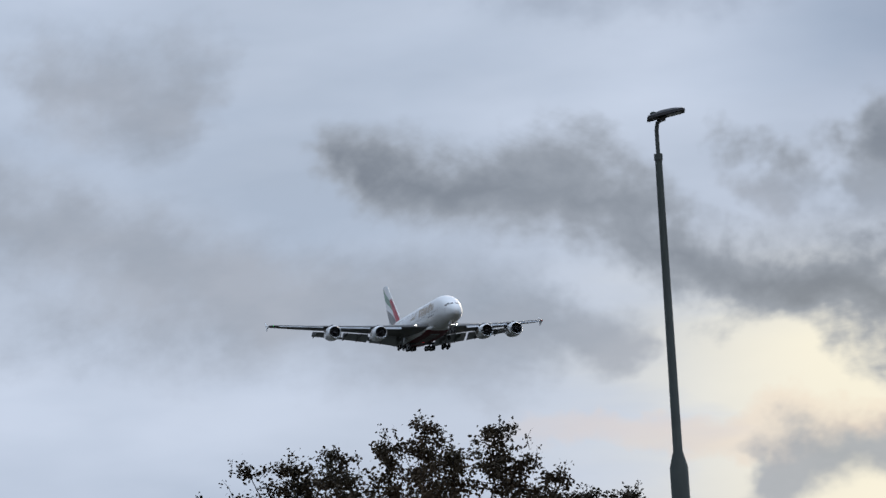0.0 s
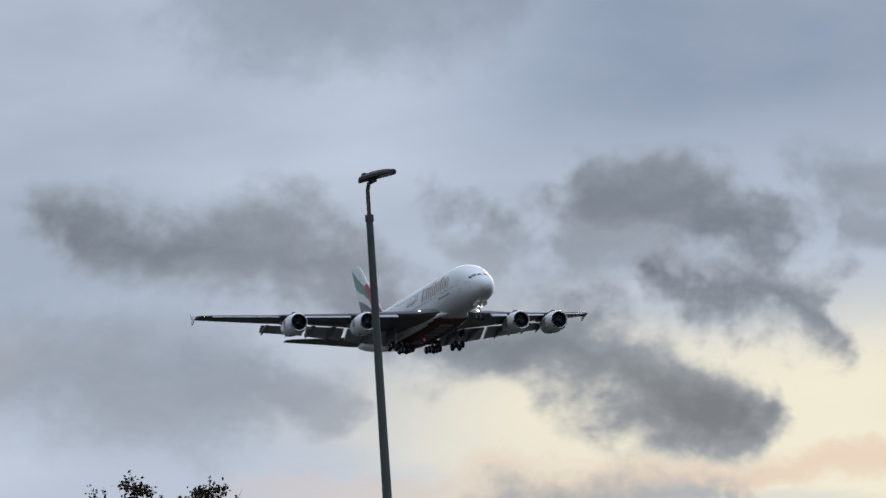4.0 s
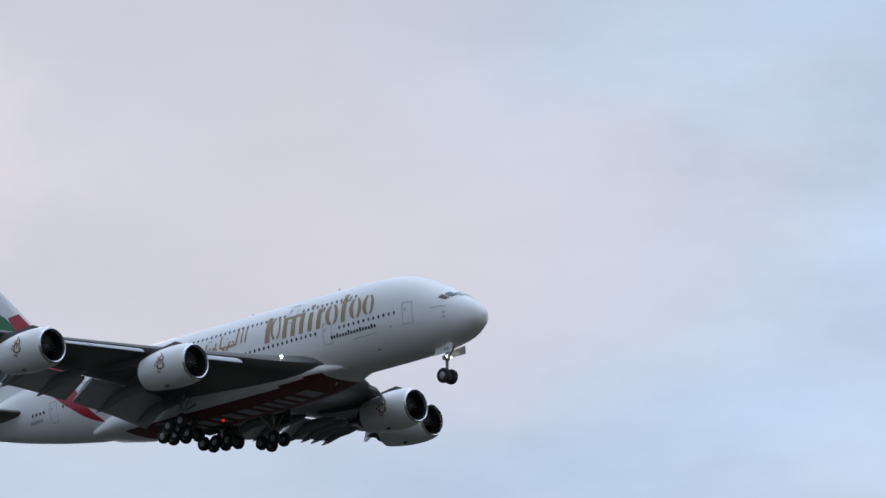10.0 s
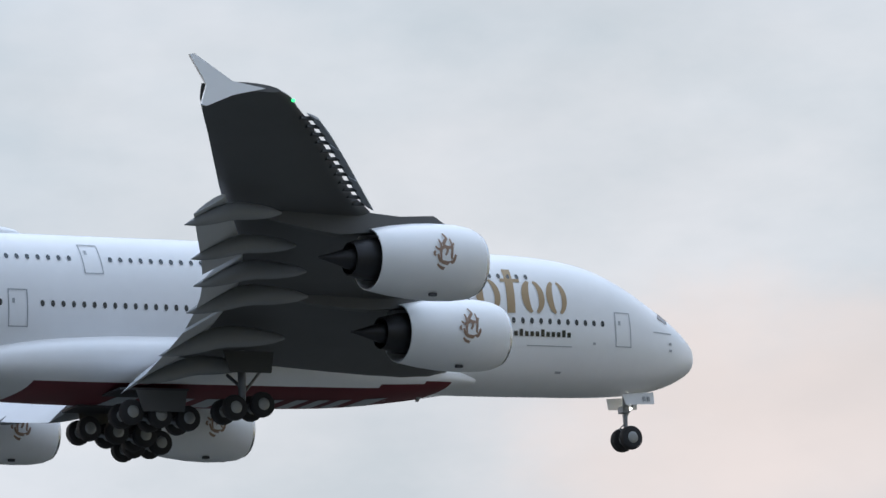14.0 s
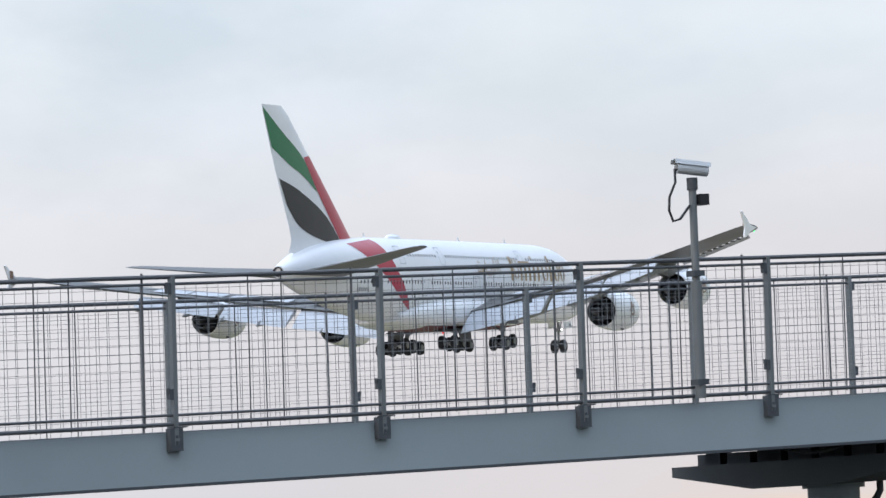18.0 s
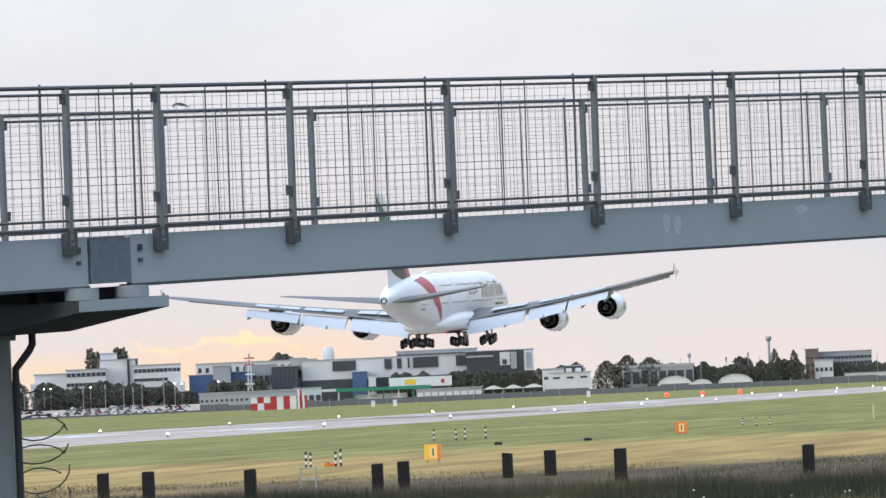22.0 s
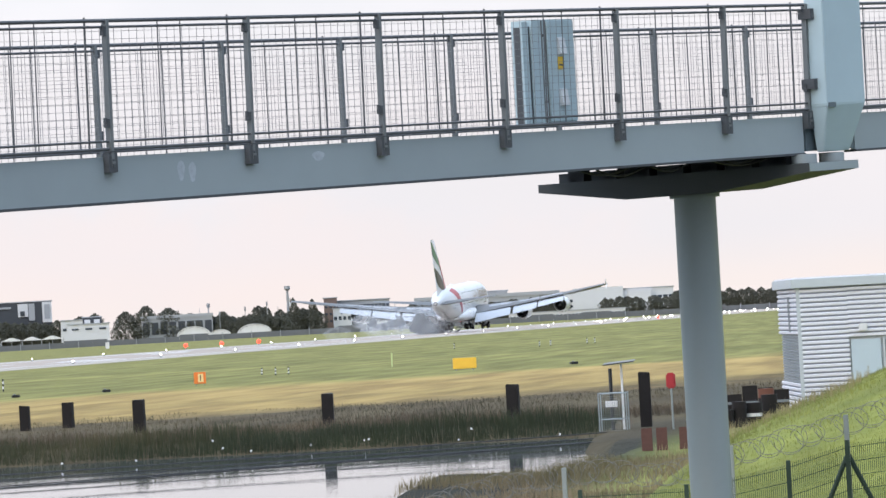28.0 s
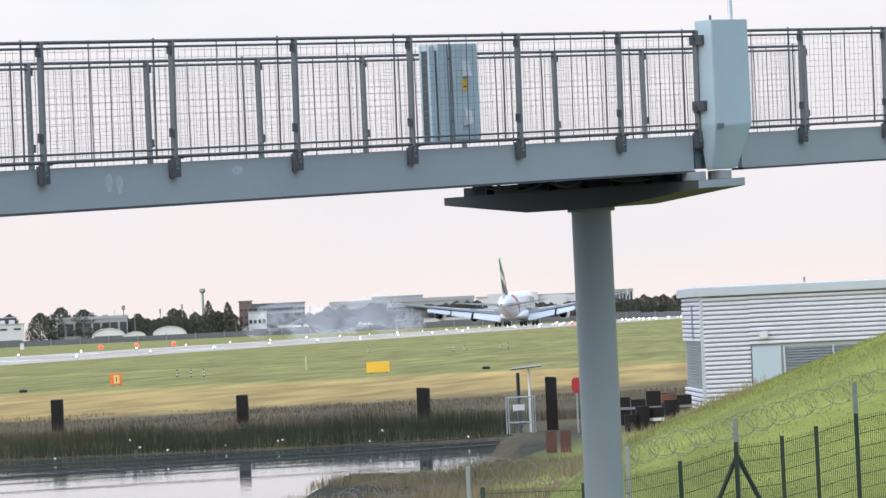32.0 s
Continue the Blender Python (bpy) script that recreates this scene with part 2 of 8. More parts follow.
def material(name, colour, rough=0.6, metal=0.0, grain=0.0, scale=3.0, bump=0.0, second=None, coat=0.0, emit=0.0, stains=0.0):
    """Principled paint, metal or soil with variation at a fine and a coarse scale."""
    m = bpy.data.materials.new(name)
    m.use_nodes = True
    nt = m.node_tree
    b = nt.nodes["Principled BSDF"]
    b.inputs["Base Color"].default_value = (*colour, 1)
    b.inputs["Roughness"].default_value, b.inputs["Metallic"].default_value = rough, metal
    b.inputs["Coat Weight"].default_value = coat
    if emit:
        b.inputs["Emission Color"].default_value = (*colour, 1)
        b.inputs["Emission Strength"].default_value = emit
    if grain or second or stains:
        co = nt.nodes.new("ShaderNodeTexCoord")
        fine = nt.nodes.new("ShaderNodeTexNoise")
        fine.inputs["Scale"].default_value, fine.inputs["Detail"].default_value = scale, 6
        wide = nt.nodes.new("ShaderNodeTexNoise")
        wide.inputs["Scale"].default_value, wide.inputs["Detail"].default_value = scale * 0.13, 4
        nt.links.new(co.outputs["Object"], fine.inputs["Vector"])
        nt.links.new(co.outputs["Object"], wide.inputs["Vector"])
        mx = nt.nodes.new("ShaderNodeMix")
        mx.data_type = "RGBA"
        dark = tuple(c * (1 - grain) for c in colour)
        mx.inputs[6].default_value = (*dark, 1)
        mx.inputs[7].default_value = (*tuple(min(1, c * (1 + grain)) for c in colour), 1)
        nt.links.new(fine.outputs["Fac"], mx.inputs[0])
        last = mx.outputs[2]
        if second or stains:
            m2 = nt.nodes.new("ShaderNodeMix")
            m2.data_type = "RGBA"
            rp = nt.nodes.new("ShaderNodeValToRGB")
            rp.color_ramp.elements[0].position, rp.color_ramp.elements[1].position = 0.45, 0.62
            top = 1.0 if second else stains
            rp.color_ramp.elements[1].color = (top, top, top, 1)
            nt.links.new(wide.outputs["Fac"], rp.inputs["Fac"])
            nt.links.new(rp.outputs["Color"], m2.inputs[0])
            nt.links.new(last, m2.inputs[6])
            m2.inputs[7].default_value = (*(second or tuple(c * 0.6 for c in colour)), 1)
            last = m2.outputs[2]
        nt.links.new(last, b.inputs["Base Color"])
        rr = nt.nodes.new("ShaderNodeMath")
        rr.operation = "MULTIPLY_ADD"
        nt.links.new(wide.outputs["Fac"], rr.inputs[0])
        rr.inputs[1].default_value, rr.inputs[2].default_value = 0.25, max(0.03, rough - 0.12)
        nt.links.new(rr.outputs[0], b.inputs["Roughness"])
        if bump:
            bp = nt.nodes.new("ShaderNodeBump")
            bp.inputs["Strength"].default_value, bp.inputs["Distance"].default_value = bump, 0.02
            nt.links.new(fine.outputs["Fac"], bp.inputs["Height"])
            nt.links.new(bp.outputs["Normal"], b.inputs["Normal"])
    return m


M_WHITE = material("aircraft_white", (0.76, 0.77, 0.78), 0.32, grain=0.03, scale=1.2, stains=0.06, coat=0.2)
# wing and fairing greys darkened, putting the underside's shade into the colour
M_WINGGREY = material("shaded_wing_grey", (0.085, 0.087, 0.088), 0.45, grain=0.06, scale=0.8, stains=0.15)
M_FLAPGREY = material("flap_grey", (0.46, 0.485, 0.52), 0.42, grain=0.05, scale=1.0, stains=0.12)
M_FAIRING = material("fairing_grey", (0.20, 0.21, 0.22), 0.45, grain=0.05, scale=1.0)
M_RED = material("livery_red", (0.40, 0.012, 0.035), 0.35, grain=0.05, coat=0.2)
# livery red darkened to carry the belly's shade, with stains
M_BELLY = material("shaded_belly_red", (0.12, 0.008, 0.016), 0.6, grain=0.2, scale=0.7, stains=0.5)
M_GREEN = material("livery_green", (0.01, 0.16, 0.06), 0.35, grain=0.05, coat=0.2)
M_BLACK = material("livery_black", (0.012, 0.013, 0.016), 0.35, grain=0.05, coat=0.2)
M_GOLD = material("livery_gold", (0.34, 0.245, 0.14), 0.42, metal=0.2, grain=0.05)
M_EMBLEM = material("emblem_brown", (0.26, 0.17, 0.12), 0.5, grain=0.1)
M_GLASSDARK = material("window_dark", (0.02, 0.025, 0.03), 0.12, coat=0.5)
M_LINE = material("panel_line_grey", (0.34, 0.36, 0.38), 0.6)
M_TYRE = material("tyre_rubber", (0.018, 0.018, 0.02), 0.85, grain=0.2, scale=8)
M_HUB = material("wheel_hub", (0.26, 0.27, 0.27), 0.4, metal=0.5, grain=0.1)
M_STRUT = material("gear_steel", (0.20, 0.21, 0.22), 0.4, metal=0.6, grain=0.1)
M_GEARDARK = material("gear_well_dark", (0.05, 0.05, 0.055), 0.8, grain=0.2)
M_EXHAUST = material("exhaust_titanium", (0.035, 0.034, 0.036), 0.45, metal=0.7, grain=0.2)
M_FAN = material("fan_dark", (0.03, 0.03, 0.035), 0.4, metal=0.5)
M_LIP = material("inlet_lip_metal", (0.62, 0.64, 0.66), 0.25, metal=0.9)
M_LANDING = material("landing_light", (1.0, 0.95, 0.85), 0.3, emit=14.0)
M_BEACON = material("red_beacon", (1.0, 0.03, 0.02), 0.3, emit=0.5)
M_NAVGREEN = material("green_navigation_light", (0.05, 1.0, 0.25), 0.3, emit=1.5)

# ---- mesh helpers ----


def mesh_of(bm, name, mat, smooth=True):
    me = bpy.data.meshes.new(name)
    bmesh.ops.recalc_face_normals(bm, faces=bm.faces)
    bm.to_mesh(me)
    bm.free()
    for m in (mat if isinstance(mat, (list, tuple)) else [mat]):
        me.materials.append(m)
    if smooth:
        me.polygons.foreach_set("use_smooth", [True] * len(me.polygons))
        me.set_sharp_from_angle(angle=radians(38))
    return me


def part(name, bm, mat, parent=None, label="", smooth=True):
    ob = new(name, mesh_of(bm, name, mat, smooth))
    if parent is not None:
        ob.parent = parent
    if label:
        ob["label"] = label
    return ob


def thing(name, label, category, group="", kind="", at=(0, 0, 0), turn=0.0):
    ob = new(name)
    ob.matrix_world = pose(*at, 0, 0, turn)
    return tagged(ob, label, category, group, kind)


def loft(rings, cap=True, closed=True, bm=None):
    """A skin through rings of equally many points."""
    bm = bm or bmesh.new()
    vs = [[bm.verts.new(p) for p in r] for r in rings]
    n = len(rings[0])
    for a, b in zip(vs, vs[1:]):
        for i in range(n if closed else n - 1):
            j = (i + 1) % n
            bm.faces.new((a[i], a[j], b[j], b[i]))
    if cap and closed:
        bm.faces.new(vs[0])
        bm.faces.new(list(reversed(vs[-1])))
    return bm


def tube(points, r, n=8, bm=None, cap=True):
    """A round bar through points; r is one radius or one for each point."""
    rings, pts = [], [Vector(p) for p in points]
    for i, p in enumerate(pts):
        d = (pts[min(i + 1, len(pts) - 1)] - pts[max(i - 1, 0)]).normalized()
        s = d.orthogonal().normalized() if i == 0 else (s - d * s.dot(d)).normalized()
        u = d.cross(s)
        k = r[i] if isinstance(r, (list, tuple)) else r
        rings.append([p + (s * math.cos(a) + u * math.sin(a)) * k for a in (2 * math.pi * j / n for j in range(n))])
    return loft(rings, cap, True, bm)


def box(lo, hi, bm=None, bevel=0.0):
    own = bm is None
    bm = bm or bmesh.new()
    v = [bm.verts.new((x, y, z)) for x in (lo[0], hi[0]) for y in (lo[1], hi[1]) for z in (lo[2], hi[2])]
    for f in ((0, 1, 3, 2), (4, 6, 7, 5), (0, 4, 5, 1), (2, 3, 7, 6), (0, 2, 6, 4), (1, 5, 7, 3)):
        bm.faces.new([v[i] for i in f])
    if own and bevel:
        bmesh.ops.bevel(bm, geom=bm.edges[:], offset=bevel, segments=2, affect="EDGES", clamp_overlap=True)
    return bm


def spin(profile, axis="x", n=24, bm=None, centre=(0, 0, 0)):
    """A turned body: profile of (along, radius) round the axis."""
    rings = []
    for a, r in profile:
        ring = []
        for j in range(n):
            c, s = r * math.cos(2 * math.pi * j / n), r * math.sin(2 * math.pi * j / n)
            p = {"x": (a, c, s), "y": (c, a, s), "z": (c, s, a)}[axis]
            ring.append((p[0] + centre[0], p[1] + centre[1], p[2] + centre[2]))
        rings.append(ring)
    return loft(rings, True, True, bm)


def spin_open(profile, axis="x", n=24, bm=None, centre=(0, 0, 0)):
    """A turned shell, open at both ends."""
    bm = spin(profile, axis, n, bm, centre)
    bmesh.ops.delete(bm, geom=[f for f in bm.faces if len(f.verts) == n], context="FACES_ONLY")
    return bm


def smooth_table(rows):
    """An eased curve through the rows of a table, column by column."""
    rows = np.array(rows, float)

    def at(x):
        xs = rows[:, 0]
        i = int(np.clip(np.searchsorted(xs, x) - 1, 0, len(xs) - 2))
        h = xs[i + 1] - xs[i]
        t = min(1.0, max(0.0, (x - xs[i]) / h))
        p0, p1 = rows[i, 1:], rows[i + 1, 1:]
        m0 = (rows[i + 1, 1:] - rows[max(i - 1, 0), 1:]) / (xs[i + 1] - xs[max(i - 1, 0)]) * h
        m1 = (rows[min(i + 2, len(xs) - 1), 1:] - rows[i, 1:]) / (xs[min(i + 2, len(xs) - 1)] - xs[i]) * h
        return (2 * t**3 - 3 * t**2 + 1) * p0 + (t**3 - 2 * t**2 + t) * m0 + (3 * t**2 - 2 * t**3) * p1 + (t**3 - t**2) * m1
    return at

# ---- ground ----


def ground_material(name, bands, blend=9.0, bump=0.6, scale=0.9):
    """Grassland: soil colours in belts across the field (x + 0.7 y), their limits ragged, with tufts and mowing streaks."""
    m = bpy.data.materials.new(name)
    m.use_nodes = True
    nt = m.node_tree
    b = nt.nodes["Principled BSDF"]
    b.inputs["Roughness"].default_value = 0.95
    b.inputs["Specular IOR Level"].default_value = 0.15
    geo = nt.nodes.new("ShaderNodeNewGeometry")
    sep = nt.nodes.new("ShaderNodeSeparateXYZ")
    nt.links.new(geo.outputs["Position"], sep.inputs[0])

    def mth(op, a, c, d=None):
        n = nt.nodes.new("ShaderNodeMath")
        n.operation = op
        for i, v in enumerate((a, c, d)):
            if v is None:
                continue
            if isinstance(v, (int, float)):
                n.inputs[i].default_value = v
            else:
                nt.links.new(v, n.inputs[i])
        return n.outputs[0]

    def nz(sc, detail=5, stretch=(1, 1, 1)):
        mp = nt.nodes.new("ShaderNodeMapping")
        mp.inputs["Scale"].default_value = stretch
        nt.links.new(geo.outputs["Position"], mp.inputs["Vector"])
        n = nt.nodes.new("ShaderNodeTexNoise")
        n.inputs["Scale"].default_value, n.inputs["Detail"].default_value = sc, detail
        nt.links.new(mp.outputs["Vector"], n.inputs["Vector"])
        return n.outputs["Fac"]

    u = mth("MULTIPLY_ADD", mth("MINIMUM", sep.outputs["Y"], 60.0), 0.7, sep.outputs["X"])
    u = mth("ADD", u, mth("MULTIPLY_ADD", nz(0.05, 6), 46.0, -23.0))
    last = None
    for limit, c0, c1 in bands:
        mx = nt.nodes.new("ShaderNodeMix")
        mx.data_type = "RGBA"
        mx.inputs[6].default_value, mx.inputs[7].default_value = (*c0, 1), (*c1, 1)
        nt.links.new(nz(scale, 8, (1, 0.45, 1)), mx.inputs[0])
        here = mx.outputs[2]
        if last is not None:
            mm = nt.nodes.new("ShaderNodeMix")
            mm.data_type = "RGBA"
            mr = nt.nodes.new("ShaderNodeMapRange")
            nt.links.new(u, mr.inputs["Value"])
            mr.inputs["From Min"].default_value, mr.inputs["From Max"].default_value = limit - blend, limit + blend
            if limit == 48:
                south = nt.nodes.new("ShaderNodeMapRange")
                nt.links.new(sep.outputs["Y"], south.inputs["Value"])
                south.inputs["From Min"].default_value, south.inputs["From Max"].default_value = 9.4, 7.2
                nt.links.new(mth("MULTIPLY", mr.outputs[0], south.outputs[0]), mm.inputs[0])
            else:
                nt.links.new(mr.outputs[0], mm.inputs[0])
            nt.links.new(last, mm.inputs[6])
            nt.links.new(here, mm.inputs[7])
            here = mm.outputs[2]
        last = here
    # unseen ground north of the threshold darkened to weaken bounce onto the airliner
    dark_north = nt.nodes.new("ShaderNodeMix")
    dark_north.data_type = "RGBA"
    hr = nt.nodes.new("ShaderNodeMapRange")
    nt.links.new(mth("MULTIPLY_ADD", sep.outputs["X"], -0.48, sep.outputs["Y"]), hr.inputs["Value"])
    hr.inputs["From Min"].default_value, hr.inputs["From Max"].default_value = 12.0, 40.0
    nt.links.new(hr.outputs[0], dark_north.inputs[0])
    nt.links.new(last, dark_north.inputs[6])
    dark_north.inputs[7].default_value = (0.035, 0.036, 0.032, 1)
    last = dark_north.outputs[2]
    wide = nt.nodes.new("ShaderNodeMix")
    wide.data_type = "RGBA"
    wide.blend_type = "MULTIPLY"
    wide.inputs[0].default_value = 0.6
    rp = nt.nodes.new("ShaderNodeValToRGB")
    rp.color_ramp.elements[0].color, rp.color_ramp.elements[1].color = (0.55, 0.55, 0.5, 1), (1.25, 1.2, 1.1, 1)
    rp.color_ramp.elements[0].position, rp.color_ramp.elements[1].position = 0.3, 0.7
    nt.links.new(nz(0.035, 6, (1, 0.25, 1)), rp.inputs["Fac"])
    nt.links.new(last, wide.inputs[6])
    nt.links.new(rp.outputs["Color"], wide.inputs[7])
    tuft = nt.nodes.new("ShaderNodeMix")
    tuft.data_type, tuft.blend_type = "RGBA", "MULTIPLY"
    tuft.inputs[0].default_value = 0.75
    rq = nt.nodes.new("ShaderNodeValToRGB")
    rq.color_ramp.elements[0].color, rq.color_ramp.elements[1].color = (0.62, 0.60, 0.56, 1), (1.22, 1.24, 1.15, 1)
    rq.color_ramp.elements[0].position, rq.color_ramp.elements[1].position = 0.36, 0.64
    nt.links.new(nz(1.0, 8, (0.05, 0.42, 1)), rq.inputs["Fac"])
    nt.links.new(wide.outputs[2], tuft.inputs[6])
    nt.links.new(rq.outputs["Color"], tuft.inputs[7])
    nt.links.new(tuft.outputs[2], b.inputs["Base Color"])
    bp = nt.nodes.new("ShaderNodeBump")
    bp.inputs["Strength"].default_value, bp.inputs["Distance"].default_value = bump, 0.15
    nt.links.new(nz(3.5, 8), bp.inputs["Height"])
    nt.links.new(bp.outputs["Normal"], b.inputs["Normal"])
    return m


# first belt, mostly unseen, set near black to weaken bounce from below
M_FIELD = ground_material("field_grass", [(0, (0.028, 0.028, 0.024), (0.042, 0.042, 0.034)), (48, (0.11, 0.135, 0.035), (0.33, 0.335, 0.09)), (118, (0.062, 0.05, 0.032), (0.13, 0.10, 0.06)), (186, (0.27, 0.18, 0.07), (0.44, 0.315, 0.13)), (262, (0.158, 0.153, 0.05), (0.278, 0.257, 0.094))])
M_WATER = material("river_water", (0.10, 0.11, 0.11), 0.025)
wb = M_WATER.node_tree.nodes["Principled BSDF"]
wb.inputs["Specular IOR Level"].default_value = 0.9
# long low ripples in bands, with still lanes between
wg, wm, wr, wd = (M_WATER.node_tree.nodes.new(k) for k in ("ShaderNodeNewGeometry", "ShaderNodeMapping", "ShaderNodeTexNoise", "ShaderNodeBump"))
wm.inputs["Scale"].default_value = (0.55, 0.16, 1.0)
wr.inputs["Scale"].default_value, wr.inputs["Detail"].default_value, wr.inputs["Roughness"].default_value = 1.6, 5, 0.6
wd.inputs["Strength"].default_value, wd.inputs["Distance"].default_value = 0.4, 0.010
M_WATER.node_tree.links.new(wg.outputs["Position"], wm.inputs["Vector"])
M_WATER.node_tree.links.new(wm.outputs["Vector"], wr.inputs["Vector"])
M_WATER.node_tree.links.new(wr.outputs["Fac"], wd.inputs["Height"])
M_WATER.node_tree.links.new(wd.outputs["Normal"], wb.inputs["Normal"])


def step(a, b, x):
    t = min(1.0, max(0.0, (x - a) / (b - a)))
    return t * t * (3 - 2 * t)


def near_bank(y):
    return max(66.0, 90.0 - 25.0 * max(0.0, y - 12.0))


def ground_height(x, y):
    z = 0.0
    if -60 < x < 118:
        z -= 0.8 * step(86, 60, x)
        # mown mound beside the plant building
        z += (0.22 + 0.6 * step(86, 60, x) + min(3.2, max(0.0, 6.9 - y) * 0.36)) * step(58, 74, x) * step(112, 88, x) * step(7.6, 5.6, y)
        # channel of the stream
        if y > 9:
            n = near_bank(y)
            z -= 1.7 * step(n - 5, n + 1.5, x) * step(118.3, 116.4, x) * step(9.2 + 1.9 * step(96, 108, x), 10.6 + 1.9 * step(96, 108, x), y) * step(260, 200, y)
    if y > 9 and x > 110:
        z -= 0.34 * step(122.0, 118.0, x) * step(11.0, 12.6, y) * step(260, 200, y)
    r2 = x * x + y * y
    if r2 < 3000:
        z += 2.3 * math.exp(-r2 / 110.0) * (1 if x < 60 else 0)
    return z + 0.06 * noise.noise(Vector((x * 0.3, y * 0.3, 0))) * (1 if 20 < x < 200 else 0)


def make_ground():
    xs = [-4800, -3000, -1800, -1000, -600, -300, -150, -80, -40, *range(-24, 50, 4), *np.arange(50, 122, 1.0), *range(122, 200, 4), 220, 260, 320, 400, 500, 650, 800, 1000, 1300, 1700, 2200, 3000, 3900, 4800]
    ys = [-4800, -3000, -1500, -700, -300, -150, -80, -40, *range(-24, 0, 4), *np.arange(0, 40, 1.0), *range(40, 130, 5), 150, 200, 260, 350, 500, 800, 1300, 2000, 3000, 4800]
    verts = [(x, y, ground_height(x, y)) for x in xs for y in ys]
    n = len(ys)
    faces = [(i * n + j, (i + 1) * n + j, (i + 1) * n + j + 1, i * n + j + 1) for i in range(len(xs) - 1) for j in range(n - 1)]
    me = bpy.data.meshes.new("ground")
    me.from_pydata(verts, [], faces)
    me.materials.append(M_FIELD)
    me.polygons.foreach_set("use_smooth", [True] * len(me.polygons))
    return tagged(new("ground", me), "rough dry and green airfield grass with a stream bank", "ground", kind="structure")


ground = make_ground()
bm = bmesh.new()
rows = []
for y in np.arange(9.5, 240, 3.5):
    rows.append([bm.verts.new((x, y, -0.35)) for x in np.linspace(near_bank(y) - 3.5, 118.6, 6)])
for a, b in zip(rows, rows[1:]):
    for k in range(5):
        bm.faces.new((a[k], a[k + 1], b[k + 1], b[k]))
tagged(part("water", bm, M_WATER), "still grey stream reflecting the evening sky", "water", kind="structure")

# ---- runway ----
M_ASPHALT = material("runway_asphalt", (0.39, 0.32, 0.265), 0.9, grain=0.18, scale=0.6, bump=0.2, stains=0.45)
M_SHOULDER = material("shoulder_concrete", (0.40, 0.35, 0.29), 0.85, grain=0.12, scale=0.4, stains=0.25)
for m in (M_ASPHALT, M_SHOULDER):
    m.node_tree.nodes["Principled BSDF"].inputs["Specular IOR Level"].default_value = 0.25
M_MARK = material("runway_paint", (0.72, 0.72, 0.70), 0.7, grain=0.12, scale=1.5)
M_LAMPWHITE = material("runway_lamp_white", (1.0, 0.93, 0.80), 0.3, emit=16.0)
M_LAMPRED = material("runway_lamp_red", (1.0, 0.035, 0.018), 0.3, emit=2.4)
RUNWAY = lambda x: 146.0 - 0.0275 * (x - 908.0)
HALF = 24.0


def flat_strip(name, x0, x1, o0, o1, z, mat, label, steps=24, kind="structure", category="runway"):
    bm = bmesh.new()
    rows = [[bm.verts.new((x, RUNWAY(x) + o, zz)) for o, zz in ((o0, z - 0.03), (o0, z), (o1, z), (o1, z - 0.03))] for x in np.linspace(x0, x1, steps)]
    for a, b in zip(rows, rows[1:]):
        for k in range(3):
            bm.faces.new((a[k], a[k + 1], b[k + 1], b[k]))
    return tagged(part(name, bm, mat, None, "", False), label, category, kind=kind)


runway = flat_strip("runway", 150, 4200, -HALF, HALF, 0.05, M_ASPHALT, "grey asphalt runway, worn and pale")
flat_strip("runway_shoulder", 150, 4200, -HALF - 11, -HALF - 0.02, 0.03, M_SHOULDER, "pale concrete shoulder of the runway")
flat_strip("runway_shoulder", 150, 4200, HALF + 0.02, HALF + 11, 0.03, M_SHOULDER, "pale concrete shoulder of the runway")
for o in (-HALF + 1.2, HALF - 2.1):
    flat_strip("edge_line", 150, 4200, o, o + 0.9, 0.056, M_MARK, "white painted runway edge line")
for x in range(180, 3000, 60):
    flat_strip("centre_line", x, x + 30, -0.45, 0.45, 0.056, M_MARK, "white painted centre line dash", 2)
for x in (470, 620, 770):
    for o in (-14.0, -9.0, 9.0, 14.0):
        flat_strip("touchdown_mark", x, x + 22, o - 1.4, o + 1.4, 0.056, M_MARK, "white painted touchdown bar", 2)

# ---- footbridge ----
M_BRIDGE = material("bridge_paint", (0.33, 0.377, 0.382), 0.5, grain=0.07, scale=2.0, bump=0.05, stains=0.18)
M_RAIL = material("rail_galvanised", (0.17, 0.18, 0.178), 0.55, metal=0.15, grain=0.14, scale=6.0)
M_TUBE = material("rail_tube_dull", (0.105, 0.108, 0.112), 0.6, metal=0.15, grain=0.14, scale=6.0)
M_MESH = material("mesh_wire", (0.24, 0.245, 0.25), 0.5, metal=0.4, grain=0.1)
M_BRACKET = material("bracket_dark", (0.085, 0.09, 0.095), 0.6, metal=0.3, grain=0.2, scale=9.0)
# bridge paint darkened to carry the crosshead's shade
M_CROSS = material("crosshead_shade", (0.07, 0.077, 0.08), 0.6, grain=0.12, scale=2.5, stains=0.3)
M_PLATE = material("joint_plate_steel", (0.13, 0.165, 0.18), 0.55, metal=0.2, grain=0.3, scale=14.0, bump=0.2)
M_PILLAR = material("pillar_paint", (0.32, 0.36, 0.365), 0.5, grain=0.06, scale=1.5, stains=0.2)
# dark colour carries the shade under the deck, on bearers and bearings
M_DECKDARK = material("underside_shade", (0.07, 0.075, 0.08), 0.8, grain=0.2, scale=3.0)
M_CAB = material("cabinet_paint", (0.44, 0.55, 0.58), 0.42, grain=0.06, scale=3.0, stains=0.12)
M_CABLE = material("black_cable", (0.015, 0.015, 0.016), 0.6)
